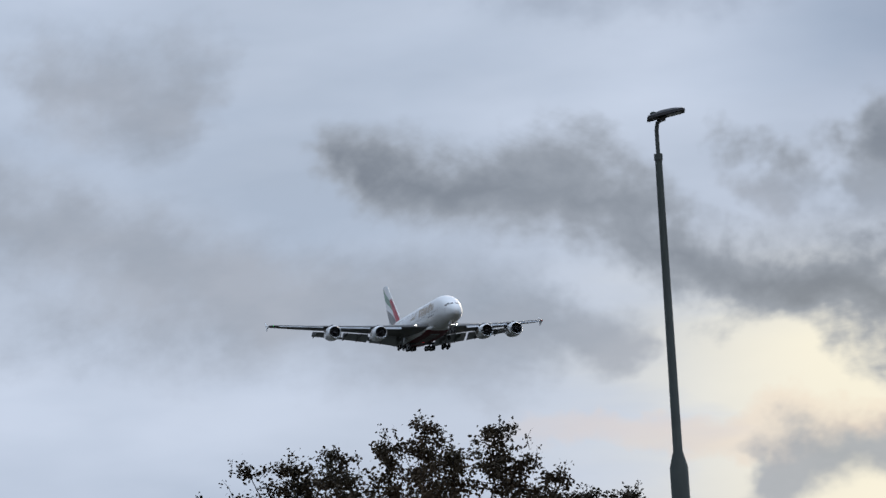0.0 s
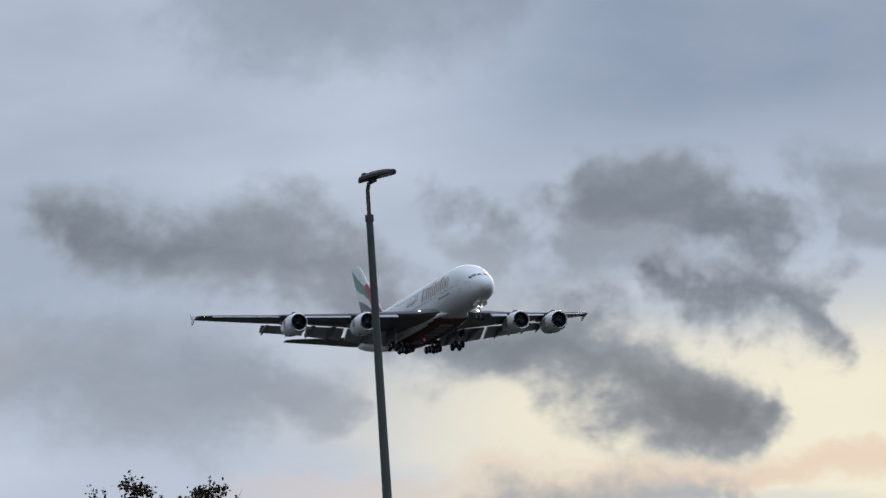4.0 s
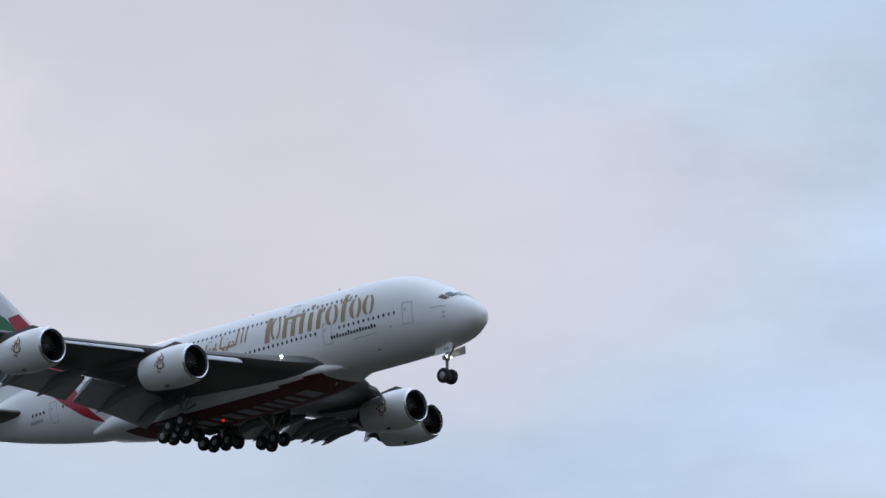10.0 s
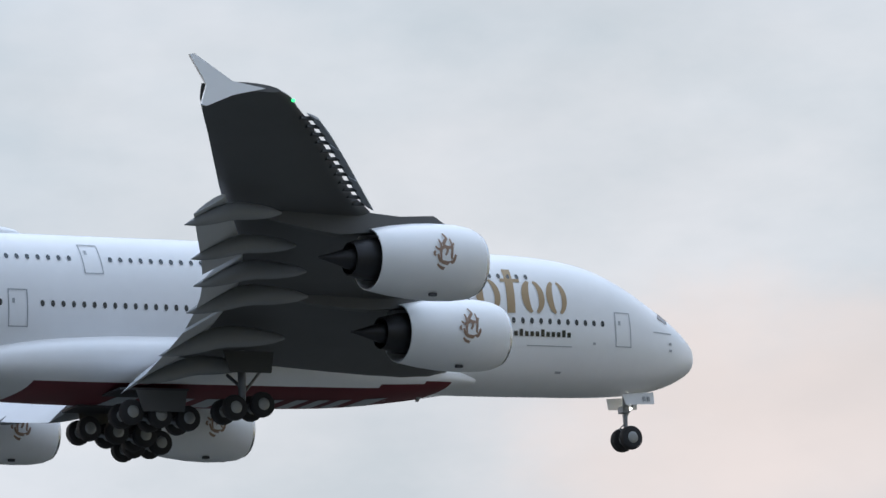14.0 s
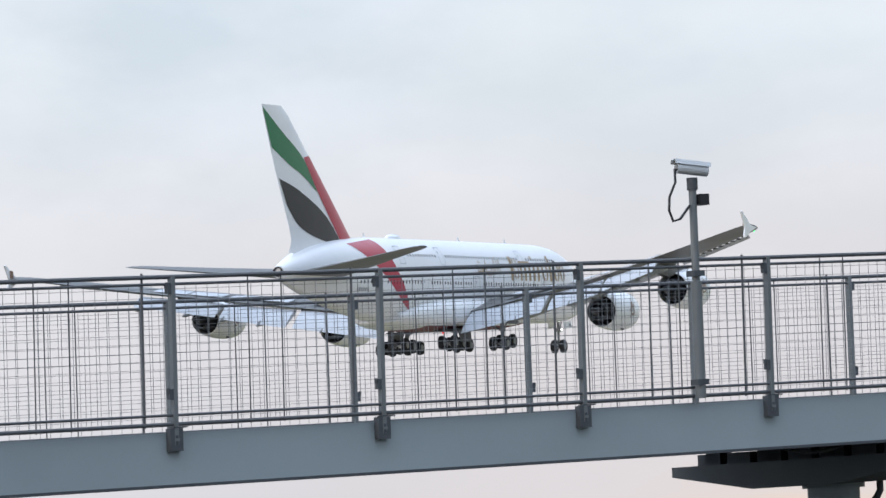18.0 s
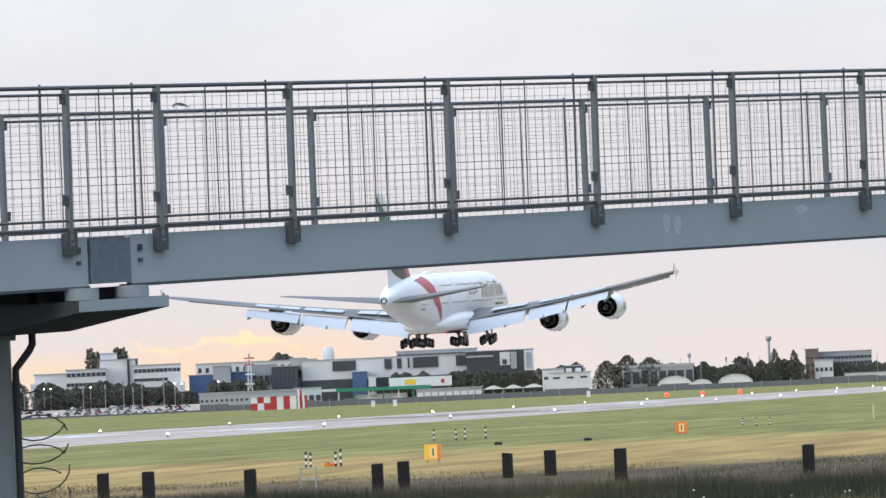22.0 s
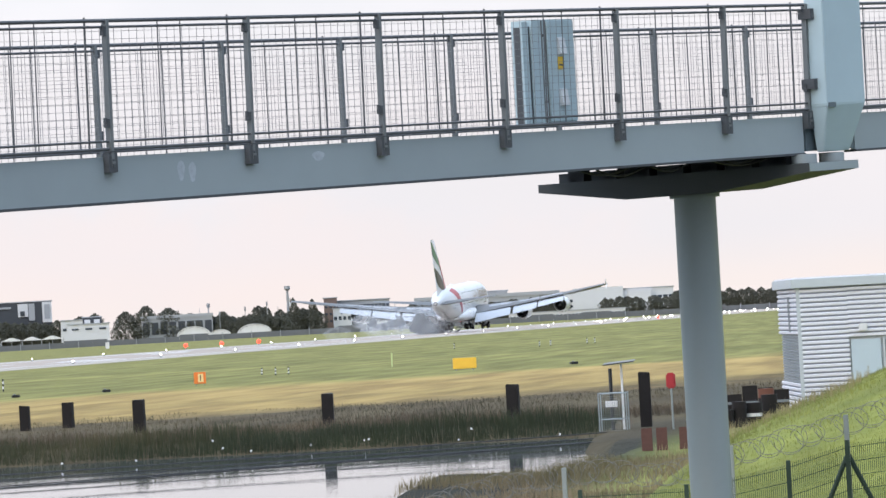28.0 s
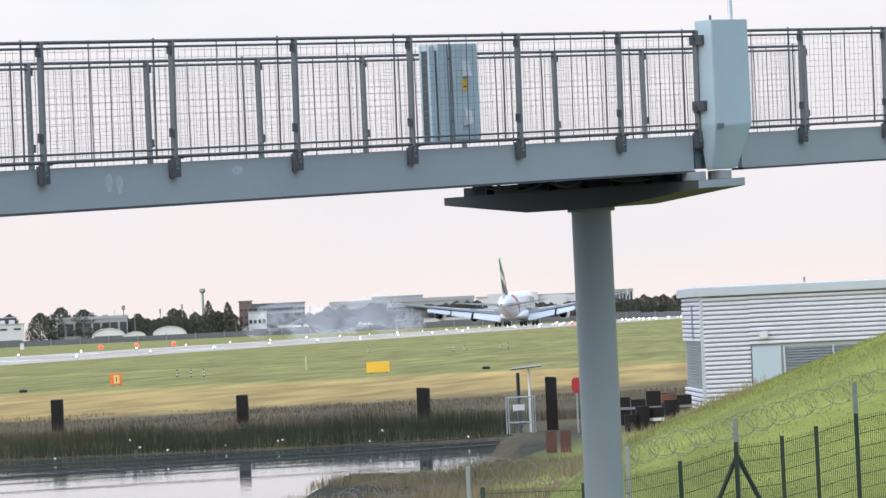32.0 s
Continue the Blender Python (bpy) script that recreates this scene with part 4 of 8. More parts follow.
def make_airliner():
    plane = thing("airliner", "white double-deck airliner, striped tail, gear and flaps down for landing", "airliner")
    # body
    xs = sorted({-0.28, -0.22, -0.14, -0.03, 0.12, 0.35, 0.65, 1.0, 1.4, *np.arange(2.0, 14.0, 0.6).round(2), *np.arange(14.0, 50.0, 3.0), *np.arange(50.0, 69.5, 1.0), 69.9})
    part("fuselage", loft([body_ring(x) for x in xs]), M_WHITE, plane)
    belly = smooth_table([(16.0, 2.0, 3.25, 3.9), (19.0, 3.3, 2.85, 4.5), (23.0, 4.05, 2.45, 5.1), (28.0, 4.35, 2.3, 5.5), (36.0, 4.45, 2.25, 5.6), (42.0, 4.25, 2.3, 5.4), (46.0, 3.75, 2.5, 4.9), (49.5, 2.6, 3.05, 4.0)])
    rings = []
    for x in np.linspace(16.0, 49.5, 34):
        w, zb, zt = belly(x)
        ring = []
        for j in range(36):
            a = 2 * math.pi * (j + 0.5) / 36
            c, s = math.cos(a), math.sin(a)
            ring.append((-x, w * math.copysign(abs(c) ** 0.72, c), (zb + zt) / 2 + (zt - zb) / 2 * math.copysign(abs(s) ** 0.72, s)))
        rings.append(ring)
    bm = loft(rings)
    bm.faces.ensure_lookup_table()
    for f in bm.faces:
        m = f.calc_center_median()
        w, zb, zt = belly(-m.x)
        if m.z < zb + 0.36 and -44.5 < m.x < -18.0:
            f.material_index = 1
    fairing = part("belly_fairing", bm, [M_WHITE, M_BELLY], plane, "white fairing with a red underside darkened for shade")
    # white bars in grey, matching the shade put into the red
    bm = bmesh.new()
    for x0, x1 in ((21.5, 23.0), (23.8, 24.6), (25.2, 26.0), (26.6, 27.4), (28.2, 28.8), (29.6, 31.0), (31.8, 33.0), (33.8, 34.6), (35.4, 36.6), (37.2, 38.6)):
        v = [bm.verts.new((-x, y, belly(x)[1] - 0.03)) for x, y in ((x0, -1.3), (x1, -1.3), (x1, 1.3), (x0, 1.3))]
        bm.faces.new(v)
    part("belly_lettering", bm, M_LINE, fairing, "row of white bars greyed for shade on red")
    # cabin windows
    bm = bmesh.new()
    v = [bm.verts.new((0.125 * math.cos(a) * 1.0, 0, 0.185 * math.sin(a))) for a in (2 * math.pi * (j + 0.5) / 10 for j in range(10))]
    bm.faces.new(v)
    pane = mesh_of(bm, "cabin_window", M_GLASSDARK, False)
    main_doors, upper_doors = (6.4, 16.3, 33.0, 45.3, 54.7), (21.0, 40.6, 49.7)
    for side in (-1, 1):
        for z, x0, x1, doors in ((6.85, 7.9, 58.6, main_doors), (9.5, 12.8, 53.0, upper_doors)):
            x = x0
            while x < x1:
                if min(abs(x - d) for d in doors) > 1.0:
                    ob = new("cabin_window", pane)
                    p, q = skin_point(x, z, side, 0.022), skin_point(x, z + 0.05, side, 0.022)
                    ob.parent = plane
                    ob.matrix_local = Matrix.Translation(p) @ Matrix.Rotation(-math.atan2(q.y - p.y, q.z - p.z), 4, "X")
                x += 0.62
        for z0, z1, doors in ((5.55, 7.6, main_doors), (8.6, 10.4, upper_doors)):
            for d in doors:
                bm = bmesh.new()
                for a in ((d - 0.58, d - 0.52, z0, z1), (d + 0.52, d + 0.58, z0, z1)):
                    skin_bar(bm, *a, side)
                skin_bar(bm, d - 0.52, d + 0.52, z0, z0 + 0.06, side)
                skin_bar(bm, d - 0.52, d + 0.52, z1 - 0.06, z1, side)
                skin_bar(bm, d + 0.18, d + 0.34, (z0 + z1) / 2 + 0.25, (z0 + z1) / 2 + 0.5, side)
                part("cabin_door", bm, M_LINE, plane, "door outlined in grey")
        # flight deck glazing
        for x0, x1, a0, a1 in ((1.72, 2.35, 66, 87), (1.95, 2.7, 45, 63), (2.35, 3.1, 30, 42)):
            bm = bmesh.new()
            rows = []
            for i in range(5):
                row = []
                for k in range(5):
                    a = radians(a0 + (a1 - a0) * k / 4)
                    x = x0 + (x1 - x0) * i / 4 + (0.25 * (1 - k / 4) if a0 < 60 else 0.0)
                    zb, zt, w = BODY(x)
                    row.append(bm.verts.new((-x + 0.012, side * (w * math.cos(a) ** (2 / EGG) + 0.015), (zb + zt) / 2 + (zt - zb) / 2 * math.sin(a) ** (2 / EGG) + 0.02)))
                rows.append(row)
            for r, s in zip(rows, rows[1:]):
                for k in range(4):
                    bm.faces.new((r[k], r[k + 1], s[k + 1], s[k]))
            part("cockpit_window", bm, M_GLASSDARK, plane)
        # gold title drawn as plain stems and crescents, one cluster for each sign
        def stem(bm, x0, x1, z0, z1, slant=0.10):
            skin_strip(bm, [(x0 + slant, z0), (x0, (z0 + z1) / 2), (x0 - slant, z1)], [(x1 + slant, z0), (x1, (z0 + z1) / 2), (x1 - slant, z1)], side, 10, 2)

        def ring(bm, x0, x1, z0, z1, wide, thin):
            cx, cz, rx, rz = (x0 + x1) / 2, (z0 + z1) / 2, (x1 - x0) / 2, (z1 - z0) / 2
            for w, first in ((wide, -72), (wide * 0.8, 108)):
                turn = [radians(first + 144 * k / 10) for k in range(11)]
                skin_strip(bm, [(cx + rx * math.cos(a), cz + rz * math.sin(a)) for a in turn], [(cx + (rx - w) * math.cos(a), cz + (rz - thin) * math.sin(a)) for a in turn], side, 20, 2, 0.03)

        low, mid = 7.27, 9.32
        for kind, x0, x1 in (("block", 22.45, 24.6), ("arch", 19.3, 22.2), ("dot", 18.2, 18.8), ("flag", 16.6, 17.75), ("ring", 14.85, 16.5), ("tall", 13.45, 14.6), ("ring", 11.85, 13.4), ("pair", 10.3, 11.7)):
            bm = bmesh.new()
            if kind == "block":
                stem(bm, 23.75, 24.4, low, 9.75)
                ring(bm, x0, 23.7, low, 9.72, 0.22, 0.30)
            elif kind == "arch":
                for q in (19.35, 20.45, 21.55):
                    stem(bm, q, q + 0.52, low, mid - 0.12)
                stem(bm, x0 - 0.05, x1 - 0.1, mid - 0.30, mid - 0.02, 0.02)
            elif kind == "dot":
                stem(bm, x0, x1 - 0.06, low, mid - 0.2)
                ring(bm, x0 - 0.1, x1 - 0.16, 9.52, 9.92, 0.18, 0.18)
            elif kind == "flag":
                stem(bm, 17.1, 17.62, low, mid - 0.1)
                ring(bm, x0, 17.15, 8.75, mid, 0.24, 0.22)
            elif kind == "ring":
                ring(bm, x0, x1, low - 0.03, mid, 0.50, 0.12)
            elif kind == "tall":
                stem(bm, 13.85, 14.4, low, 9.95)
                stem(bm, x0 - 0.1, x1 + 0.05, mid - 0.18, mid + 0.02, 0.02)
            else:
                ring(bm, x0, x1, low - 0.03, mid, 0.44, 0.12)
            part("title_sign", bm, M_GOLD, plane, "gold title signs")
        for q, z0, z1, w, slant in ((27.0, 8.0, 9.35, 0.2, 0.06), (27.55, 8.0, 9.3, 0.2, 0.06), (28.2, 7.95, 9.4, 0.2, 0.06), (30.4, 8.0, 9.25, 0.2, 0.06), (31.1, 8.0, 8.7, 0.2, 0.06), (32.4, 8.0, 8.85, 0.2, 0.06),
                                    (28.3, 7.95, 8.12, 2.2, 0.0), (31.0, 7.95, 8.12, 1.6, 0.0), (27.8, 9.5, 9.66, 0.16, 0.0), (29.5, 8.75, 8.91, 0.16, 0.0), (31.8, 8.95, 9.11, 0.16, 0.0), (32.1, 8.95, 9.11, 0.16, 0.0)):
            bm = bmesh.new()
            stem(bm, q, q + w, z0, z1, slant)
            part("script_stroke", bm, M_GOLD, plane, "gold script stroke")
        for q, z0, z1 in ((28.6, 7.85, 8.55), (29.4, 7.6, 8.2), (31.3, 7.75, 8.4)):
            bm = bmesh.new()
            ring(bm, q, q + 0.85, z0, z1, 0.18, 0.16)
            part("script_ring", bm, M_GOLD, plane, "gold script ring")
        bm = bmesh.new()
        for k in range(16):
            skin_bar(bm, 10.2 + 0.365 * k, 10.44 + 0.365 * k, 5.96, 6.24 + (0.12 if k % 4 == 1 else 0.0), side)
        part("small_lettering", bm, M_GLASSDARK, plane, "small dark bars under the windows")
        bm = bmesh.new()
        for k in range(6):
            skin_bar(bm, 56.6 + 0.36 * k, 56.85 + 0.36 * k, 6.0, 6.32, side)
        part("registration_bars", bm, M_LINE, plane)
        bm = bmesh.new()
        skin_bar(bm, 10.1, 13.2, 5.42, 5.47, side)
        skin_bar(bm, 2.4, 4.0, 6.55, 6.62, side)
        skin_bar(bm, 2.5, 2.75, 5.9, 6.05, side)
        skin_bar(bm, 2.5, 2.75, 5.5, 5.65, side)
        skin_bar(bm, 8.4, 8.6, 5.6, 5.75, side)
        skin_bar(bm, 10.5, 10.9, 4.0, 4.12, side)
        tagged(part("hull_marks", bm, M_LINE, plane), kind="stuff")
        bm = bmesh.new()
        skin_strip(bm, [(58.6, 10.5), (55.6, 8.7), (52.6, 6.75), (49.9, 5.1), (47.6, 4.2)], [(53.0, 11.05), (52.0, 9.3), (50.6, 7.4), (49.2, 5.75), (47.5, 4.2)], side, 26, 8)
        part("red_swoosh", bm, M_RED, plane, "red band sweeping down from the fin")
    # crown fittings
    for x, h in ((17.4, 0.5), (29.0, 0.45), (51.0, 0.45), (57.0, 0.4)):
        z = BODY(x)[1]
        part("antenna", loft([[(-x, -0.03, z - 0.05), (-x - 0.5, -0.03, z - 0.05), (-x - 0.5, 0.03, z - 0.05), (-x, 0.03, z - 0.05)], [(-x - 0.35, -0.01, z + h), (-x - 0.55, -0.01, z + h), (-x - 0.55, 0.01, z + h), (-x - 0.35, 0.01, z + h)]]), M_WHITE, plane)
    bm = bmesh.new()
    bmesh.ops.create_uvsphere(bm, u_segments=20, v_segments=10, radius=1.0, matrix=Matrix.Translation((-44.8, 0, 11.38)) @ Matrix.Diagonal((1.5, 0.55, 0.42, 1)))
    part("satcom_dome", bm, M_WHITE, plane)
    for x in (18.4, 20.6):
        part("drain_mast", loft([[(-x, -0.03, 3.1), (-x - 0.35, -0.03, 3.1), (-x - 0.35, 0.03, 3.1), (-x, 0.03, 3.1)], [(-x - 0.35, -0.02, 2.6), (-x - 0.55, -0.02, 2.6), (-x - 0.55, 0.02, 2.6), (-x - 0.35, 0.02, 2.6)]]), M_LINE, plane)
    part("exhaust_pipe", spin([(-69.6, 0.5), (-70.1, 0.46), (-70.1, 0.36), (-69.7, 0.3)], "x", 16, None, (0, 0, 7.8)), M_EXHAUST, plane)
    bm = bmesh.new()
    bmesh.ops.create_uvsphere(bm, u_segments=12, v_segments=8, radius=0.16, matrix=Matrix.Translation((-34.0, 0, 2.15)))
    part("beacon_light", bm, M_BEACON, plane, "red flashing beacon")

    # fin and its painted bands
    FIN = smooth_table([(9.6, 52.0, 15.6, 0.085), (10.8, 54.0, 12.9, 0.085), (14.0, 57.4, 10.7, 0.085), (18.0, 61.6, 8.2, 0.085), (22.6, 66.5, 4.9, 0.085), (23.3, 67.6, 4.0, 0.07)])
    rings = []
    for z in (9.6, 10.2, 10.8, 12.0, 14.0, 16.0, 18.0, 20.0, 22.0, 22.6, 23.0, 23.3):
        le, c, t = FIN(z)
        rings.append([(-(le + x), u, z) for x, u in airfoil(c, t, 9, 0.0)])
    fin = part("fin", loft(rings), M_WHITE, plane)

    def fin_y(x, z):
        le, c, t = FIN(z)
        u = min(1.0, max(0.004, (x - le) / c))
        return 5 * t * c * (0.2969 * math.sqrt(u) - 0.126 * u - 0.3516 * u * u + 0.2843 * u**3 - 0.1036 * u**4)

    for name, mat, one, two in (
            ("green_band", M_GREEN, [(71.5, 23.1), (68.2, 20.9), (64.3, 18.5), (61.9, 15.5)], [(70.1, 19.4), (67.2, 17.9), (64.6, 16.9), (61.9, 15.4)]),
            ("black_band", M_BLACK, [(68.9, 16.5), (65.2, 15.4), (60.4, 13.2), (57.2, 10.4)], [(67.5, 13.9), (65.6, 12.2), (62.5, 11.1), (57.3, 10.3)]),
            ("red_band", M_RED, [(64.2, 18.6), (61.7, 15.4), (59.3, 12.7), (57.0, 10.2)], [(62.7, 18.8), (59.0, 15.3), (56.3, 12.7), (53.6, 10.3)])):
        bm = bmesh.new()
        for side in (-1, 1):
            a, b = curve_points(one, 20), curve_points(two, 20)
            grid = []
            for p, q in zip(a, b):
                row = []
                for k in range(7):
                    x, z = p + (q - p) * k / 6
                    le, c, t = FIN(z)
                    x = min(max(x, le + 0.03), le + c - 0.02)
                    row.append(bm.verts.new((-x, side * (fin_y(x, z) + 0.03), z)))
                grid.append(row)
            for r, s in zip(grid, grid[1:]):
                for k in range(6):
                    bm.faces.new((r[k], r[k + 1], s[k + 1], s[k]))
        part(name, bm, mat, fin)

    for side in (-1, 1):
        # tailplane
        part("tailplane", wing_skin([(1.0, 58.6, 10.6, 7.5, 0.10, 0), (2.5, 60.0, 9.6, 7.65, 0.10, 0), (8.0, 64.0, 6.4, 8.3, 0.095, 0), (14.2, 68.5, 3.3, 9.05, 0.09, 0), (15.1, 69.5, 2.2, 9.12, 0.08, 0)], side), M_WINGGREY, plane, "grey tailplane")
        # wing
        st = []
        for y in (2.6, 4.0, 6.0, 8.0, 10.0, 12.5, 14.9, 17.5, 20.0, 23.0, 26.0, 28.0, 31.0, 34.0, 36.0, 37.6, 38.6, 39.2):
            le, c, z, t = WING(y)
            cut = 0.45 if 27.5 < y < 38 else 0.0  # room for the slat slot
            st.append((y, le + cut, c - cut, z, t, 1.5 - 3.0 * y / 39))
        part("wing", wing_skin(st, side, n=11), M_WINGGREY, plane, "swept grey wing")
        # flaps hung below the trailing edge
        for y0, y1, k0, k1, d in ((4.6, 13.6, 4.2, 3.4, 32), (14.3, 20.6, 3.4, 2.8, 32), (21.0, 28.0, 2.7, 2.1, 30)):
            st = []
            for y in np.linspace(y0, y1, 4):
                le, c, z, t = WING(y)
                ch = k0 + (k1 - k0) * (y - y0) / (y1 - y0)
                st.append((y, le + c - 0.16 * ch, ch, z - 0.33, 0.12, d))
            part("flap", wing_skin(st, side, n=7), M_FLAPGREY, plane, "pale grey flap lowered for landing")
        # slats drooped ahead of the leading edge
        for y0, y1 in ((9.2, 13.6), (16.4, 20.2), (20.3, 24.3), (27.2, 30.6), (30.7, 34.1), (34.2, 37.3)):
            st = []
            for y in np.linspace(y0, y1, 3):
                le, c, z, t = WING(y)
                if y0 < 27:
                    st.append((y, le - 0.085 * c + 0.1, 0.16 * c, z - 0.055 * c - 0.05, 0.16, -24))
                else:
                    st.append((y, le - 0.52, 0.72, z - 0.40, 0.16, -24))
            if y0 > 27:
                for y in np.arange(y0 + 0.05, y1, 0.85):
                    le, c, z, t = WING(y)
                    part("slat_track", box((-le - 0.7, side * y - 0.12, z - 0.22), (-le + 0.05, side * y + 0.12, z - 0.08)), M_WINGGREY, plane, "", False)
            part("slat", wing_skin(st, side, n=6), M_FLAPGREY, plane)
        # droop nose by the root
        # flap track fairings
        for y, ln, r in ((6.2, 7.0, 0.5), (10.6, 7.6, 0.55), (16.9, 7.2, 0.52), (20.3, 6.6, 0.48), (23.6, 6.0, 0.45), (27.6, 5.4, 0.42)):
            le, c, z, t = WING(y)
            te, rings = le + c, []
            for i in range(12):
                u = i / 11
                x = te - ln * 0.62 + ln * u
                k = r * (math.sin(math.pi * min(1, u * 1.02 + 0.005)) ** 0.6) + 0.02
                zz = z - 0.55 - 0.05 * c - (0.28 * max(0.0, u - 0.5) * ln * 1.1)
                rings.append([(-x, side * y + k * 0.62 * math.cos(a), zz + k * 1.05 * math.sin(a)) for a in (2 * math.pi * j / 12 for j in range(12))])
            part("flap_fairing", loft(rings), M_FAIRING, plane)
        # tip fence
        le, c, z, t = WING(39.2)
        outline = ((-48.9, 9.7), (-50.6, 9.95), (-52.5, 11.15), (-52.75, 11.1), (-51.95, 9.7), (-52.3, 8.75), (-52.0, 8.7), (-50.6, 9.3))
        fence = part("wingtip_fence", loft([[(x, side * (39.3 + o), zz) for x, zz in outline] for o in (0.0, 0.14)]), M_WHITE, plane, "white arrow-shaped tip fence")
        bm = bmesh.new()
        for k in range(4):
            box((-51.8 + 0.12 * k, side * 39.3 - 0.16 if side > 0 else side * 39.3 + 0.0, 9.75), (-51.73 + 0.12 * k, side * 39.3 + 0.02 if side > 0 else side * 39.3 + 0.16, 10.6 - 0.1 * (k % 2)), bm)
        part("fence_emblem", bm, M_EMBLEM, fence)
        bm = bmesh.new()
        bmesh.ops.create_uvsphere(bm, u_segments=10, v_segments=6, radius=0.09, matrix=Matrix.Translation((-46.9, side * 38.4, 9.5)))
        part("navigation_light", bm, M_NAVGREEN if side < 0 else M_BEACON, plane)
        bm = bmesh.new()
        tube([(-20.3, side * 5.75, 4.85), (-20.2, side * 5.75, 4.85)], 0.13, 14, bm)
        part("landing_light", bm, M_LANDING, plane, "bright white landing light")
        # engines
        for x, y, z in ((22.25, 14.95, 3.45), (29.95, 25.7, 4.95)):
            eng = part("engine_cowl", spin_open([(-x - 0.22, 1.69), (-x - 0.6, 1.84), (-x - 1.4, 1.95), (-x - 2.6, 1.98), (-x - 3.8, 1.92), (-x - 5.0, 1.78), (-x - 6.25, 1.56), (-x - 6.25, 1.50), (-x - 5.6, 1.52), (-x - 4.6, 1.5)], "x", 40, None, (0, side * y, z)), M_WHITE, plane, "white engine cowl")
            part("inlet_lip", spin_open([(-x - 0.23, 1.692), (-x - 0.08, 1.64), (-x, 1.56), (-x - 0.06, 1.48), (-x - 0.3, 1.43), (-x - 0.32, 1.45), (-x - 0.24, 1.66)], "x", 40, None, (0, side * y, z)), M_LIP, eng)
            part("inlet_duct", spin_open([(-x - 0.3, 1.43), (-x - 0.9, 1.42), (-x - 1.5, 1.46), (-x - 1.5, 0.02)], "x", 40, None, (0, side * y, z)), M_FAN, eng)
            for k in range(24):
                blade = new("fan_blade", FAN_BLADE)
                blade.parent, blade.location, blade.rotation_euler = eng, (-x, side * y, z), (2 * math.pi * k / 24, 0, 0)
            part("spinner", spin([(-x - 1.45, 0.46), (-x - 1.0, 0.36), (-x - 0.65, 0.15), (-x - 0.55, 0.01)], "x", 20, None, (0, side * y, z)), M_GEARDARK, eng)
            part("core_nozzle", spin_open([(-x - 4.4, 1.45), (-x - 5.0, 1.15), (-x - 6.3, 1.08), (-x - 7.3, 0.86), (-x - 7.3, 0.8), (-x - 6.8, 0.78)], "x", 32, None, (0, side * y, z)), M_EXHAUST, eng)
            part("exhaust_plug", spin([(-x - 6.7, 0.62), (-x - 7.3, 0.56), (-x - 9.1, 0.03)], "x", 24, None, (0, side * y, z)), M_EXHAUST, eng)
            le, c, wz, t = WING(y)
            rings = []
            for px, lo, hi, w in ((x + 1.6, z + 1.85, z + 2.0, 0.05), (x + 2.4, z + 1.7, z + 2.35, 0.3), (x + 4.4, z + 1.5, wz - 0.15, 0.36), (le + 0.25 * c, z + 1.15, wz + 0.1, 0.34), (le + 0.5 * c, wz - 0.9, wz, 0.26), (le + 0.72 * c, wz - 0.5, wz - 0.1, 0.06)):
                rings.append([(-px, side * y - w, lo), (-px, side * y + w, lo), (-px, side * y + w, hi), (-px, side * y - w, hi)])
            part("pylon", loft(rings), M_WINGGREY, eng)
            for s2 in (-1, 1):
                bm = bmesh.new()
                for w, stroke in ((0.09, ((0.55, 1.05), (0.38, 0.75), (0.62, 0.45), (0.40, 0.15), (0.55, -0.15))), (0.10, ((-0.05, -0.1), (0.1, -0.45), (0.45, -0.55), (0.85, -0.42), (1.0, -0.1))),
                                  (0.08, ((0.0, 0.5), (0.2, 0.25), (0.55, 0.3), (0.9, 0.12), (1.1, 0.3))), (0.08, ((0.05, -0.7), (0.4, -0.85), (0.8, -0.78), (1.02, -0.6))), (0.07, ((0.2, 0.75), (0.12, 0.3), (0.2, -0.2), (0.15, -0.35))),
                                  (0.07, ((0.85, 0.7), (0.75, 0.3), (0.82, -0.1), (0.78, -0.35))), (0.07, ((1.12, 0.05), (1.2, -0.08), (1.12, -0.2)))):
                    line, row = curve_points(stroke, 9), []
                    for i, p in enumerate(line):
                        d = line[min(i + 1, 8)] - line[max(i - 1, 0)]
                        q = np.array((-d[1], d[0])) / (np.hypot(*d) + 1e-6) * w * (0.55 + 0.45 * math.sin(math.pi * i / 8))
                        for u, v in (p + q, p - q):
                            a = v / 1.97
                            row.append(bm.verts.new((-x - 2.3 - u, side * y + s2 * 2.0 * math.cos(a), z + 2.0 * math.sin(a) + 0.1)))
                    for i in range(8):
                        bm.faces.new((row[2 * i], row[2 * i + 1], row[2 * i + 3], row[2 * i + 2]))
                part("cowl_emblem", bm, M_EMBLEM, eng, "brown emblem drawn as curved strokes")
            part("cowl_vent", box((-x - 3.3, side * y - 0.25 - 0.7 * 1, z - 1.93), (-x - 2.9, side * y - 0.05 - 0.7 * 1, z - 1.78)), M_GEARDARK, eng)

    # wheels and legs
    bm = spin([(-0.24, 0.38), (-0.25, 0.6), (-0.2, 0.68), (-0.08, 0.71), (0.08, 0.71), (0.2, 0.68), (0.25, 0.6), (0.24, 0.38)], "y", 28)
    tyre = mesh_of(bm, "wheel", M_TYRE)
    bm = spin([(-0.26, 0.15), (-0.245, 0.34), (-0.2, 0.39), (0.2, 0.39), (0.245, 0.34), (0.26, 0.15)], "y", 20)
    hub = mesh_of(bm, "hub", M_HUB)

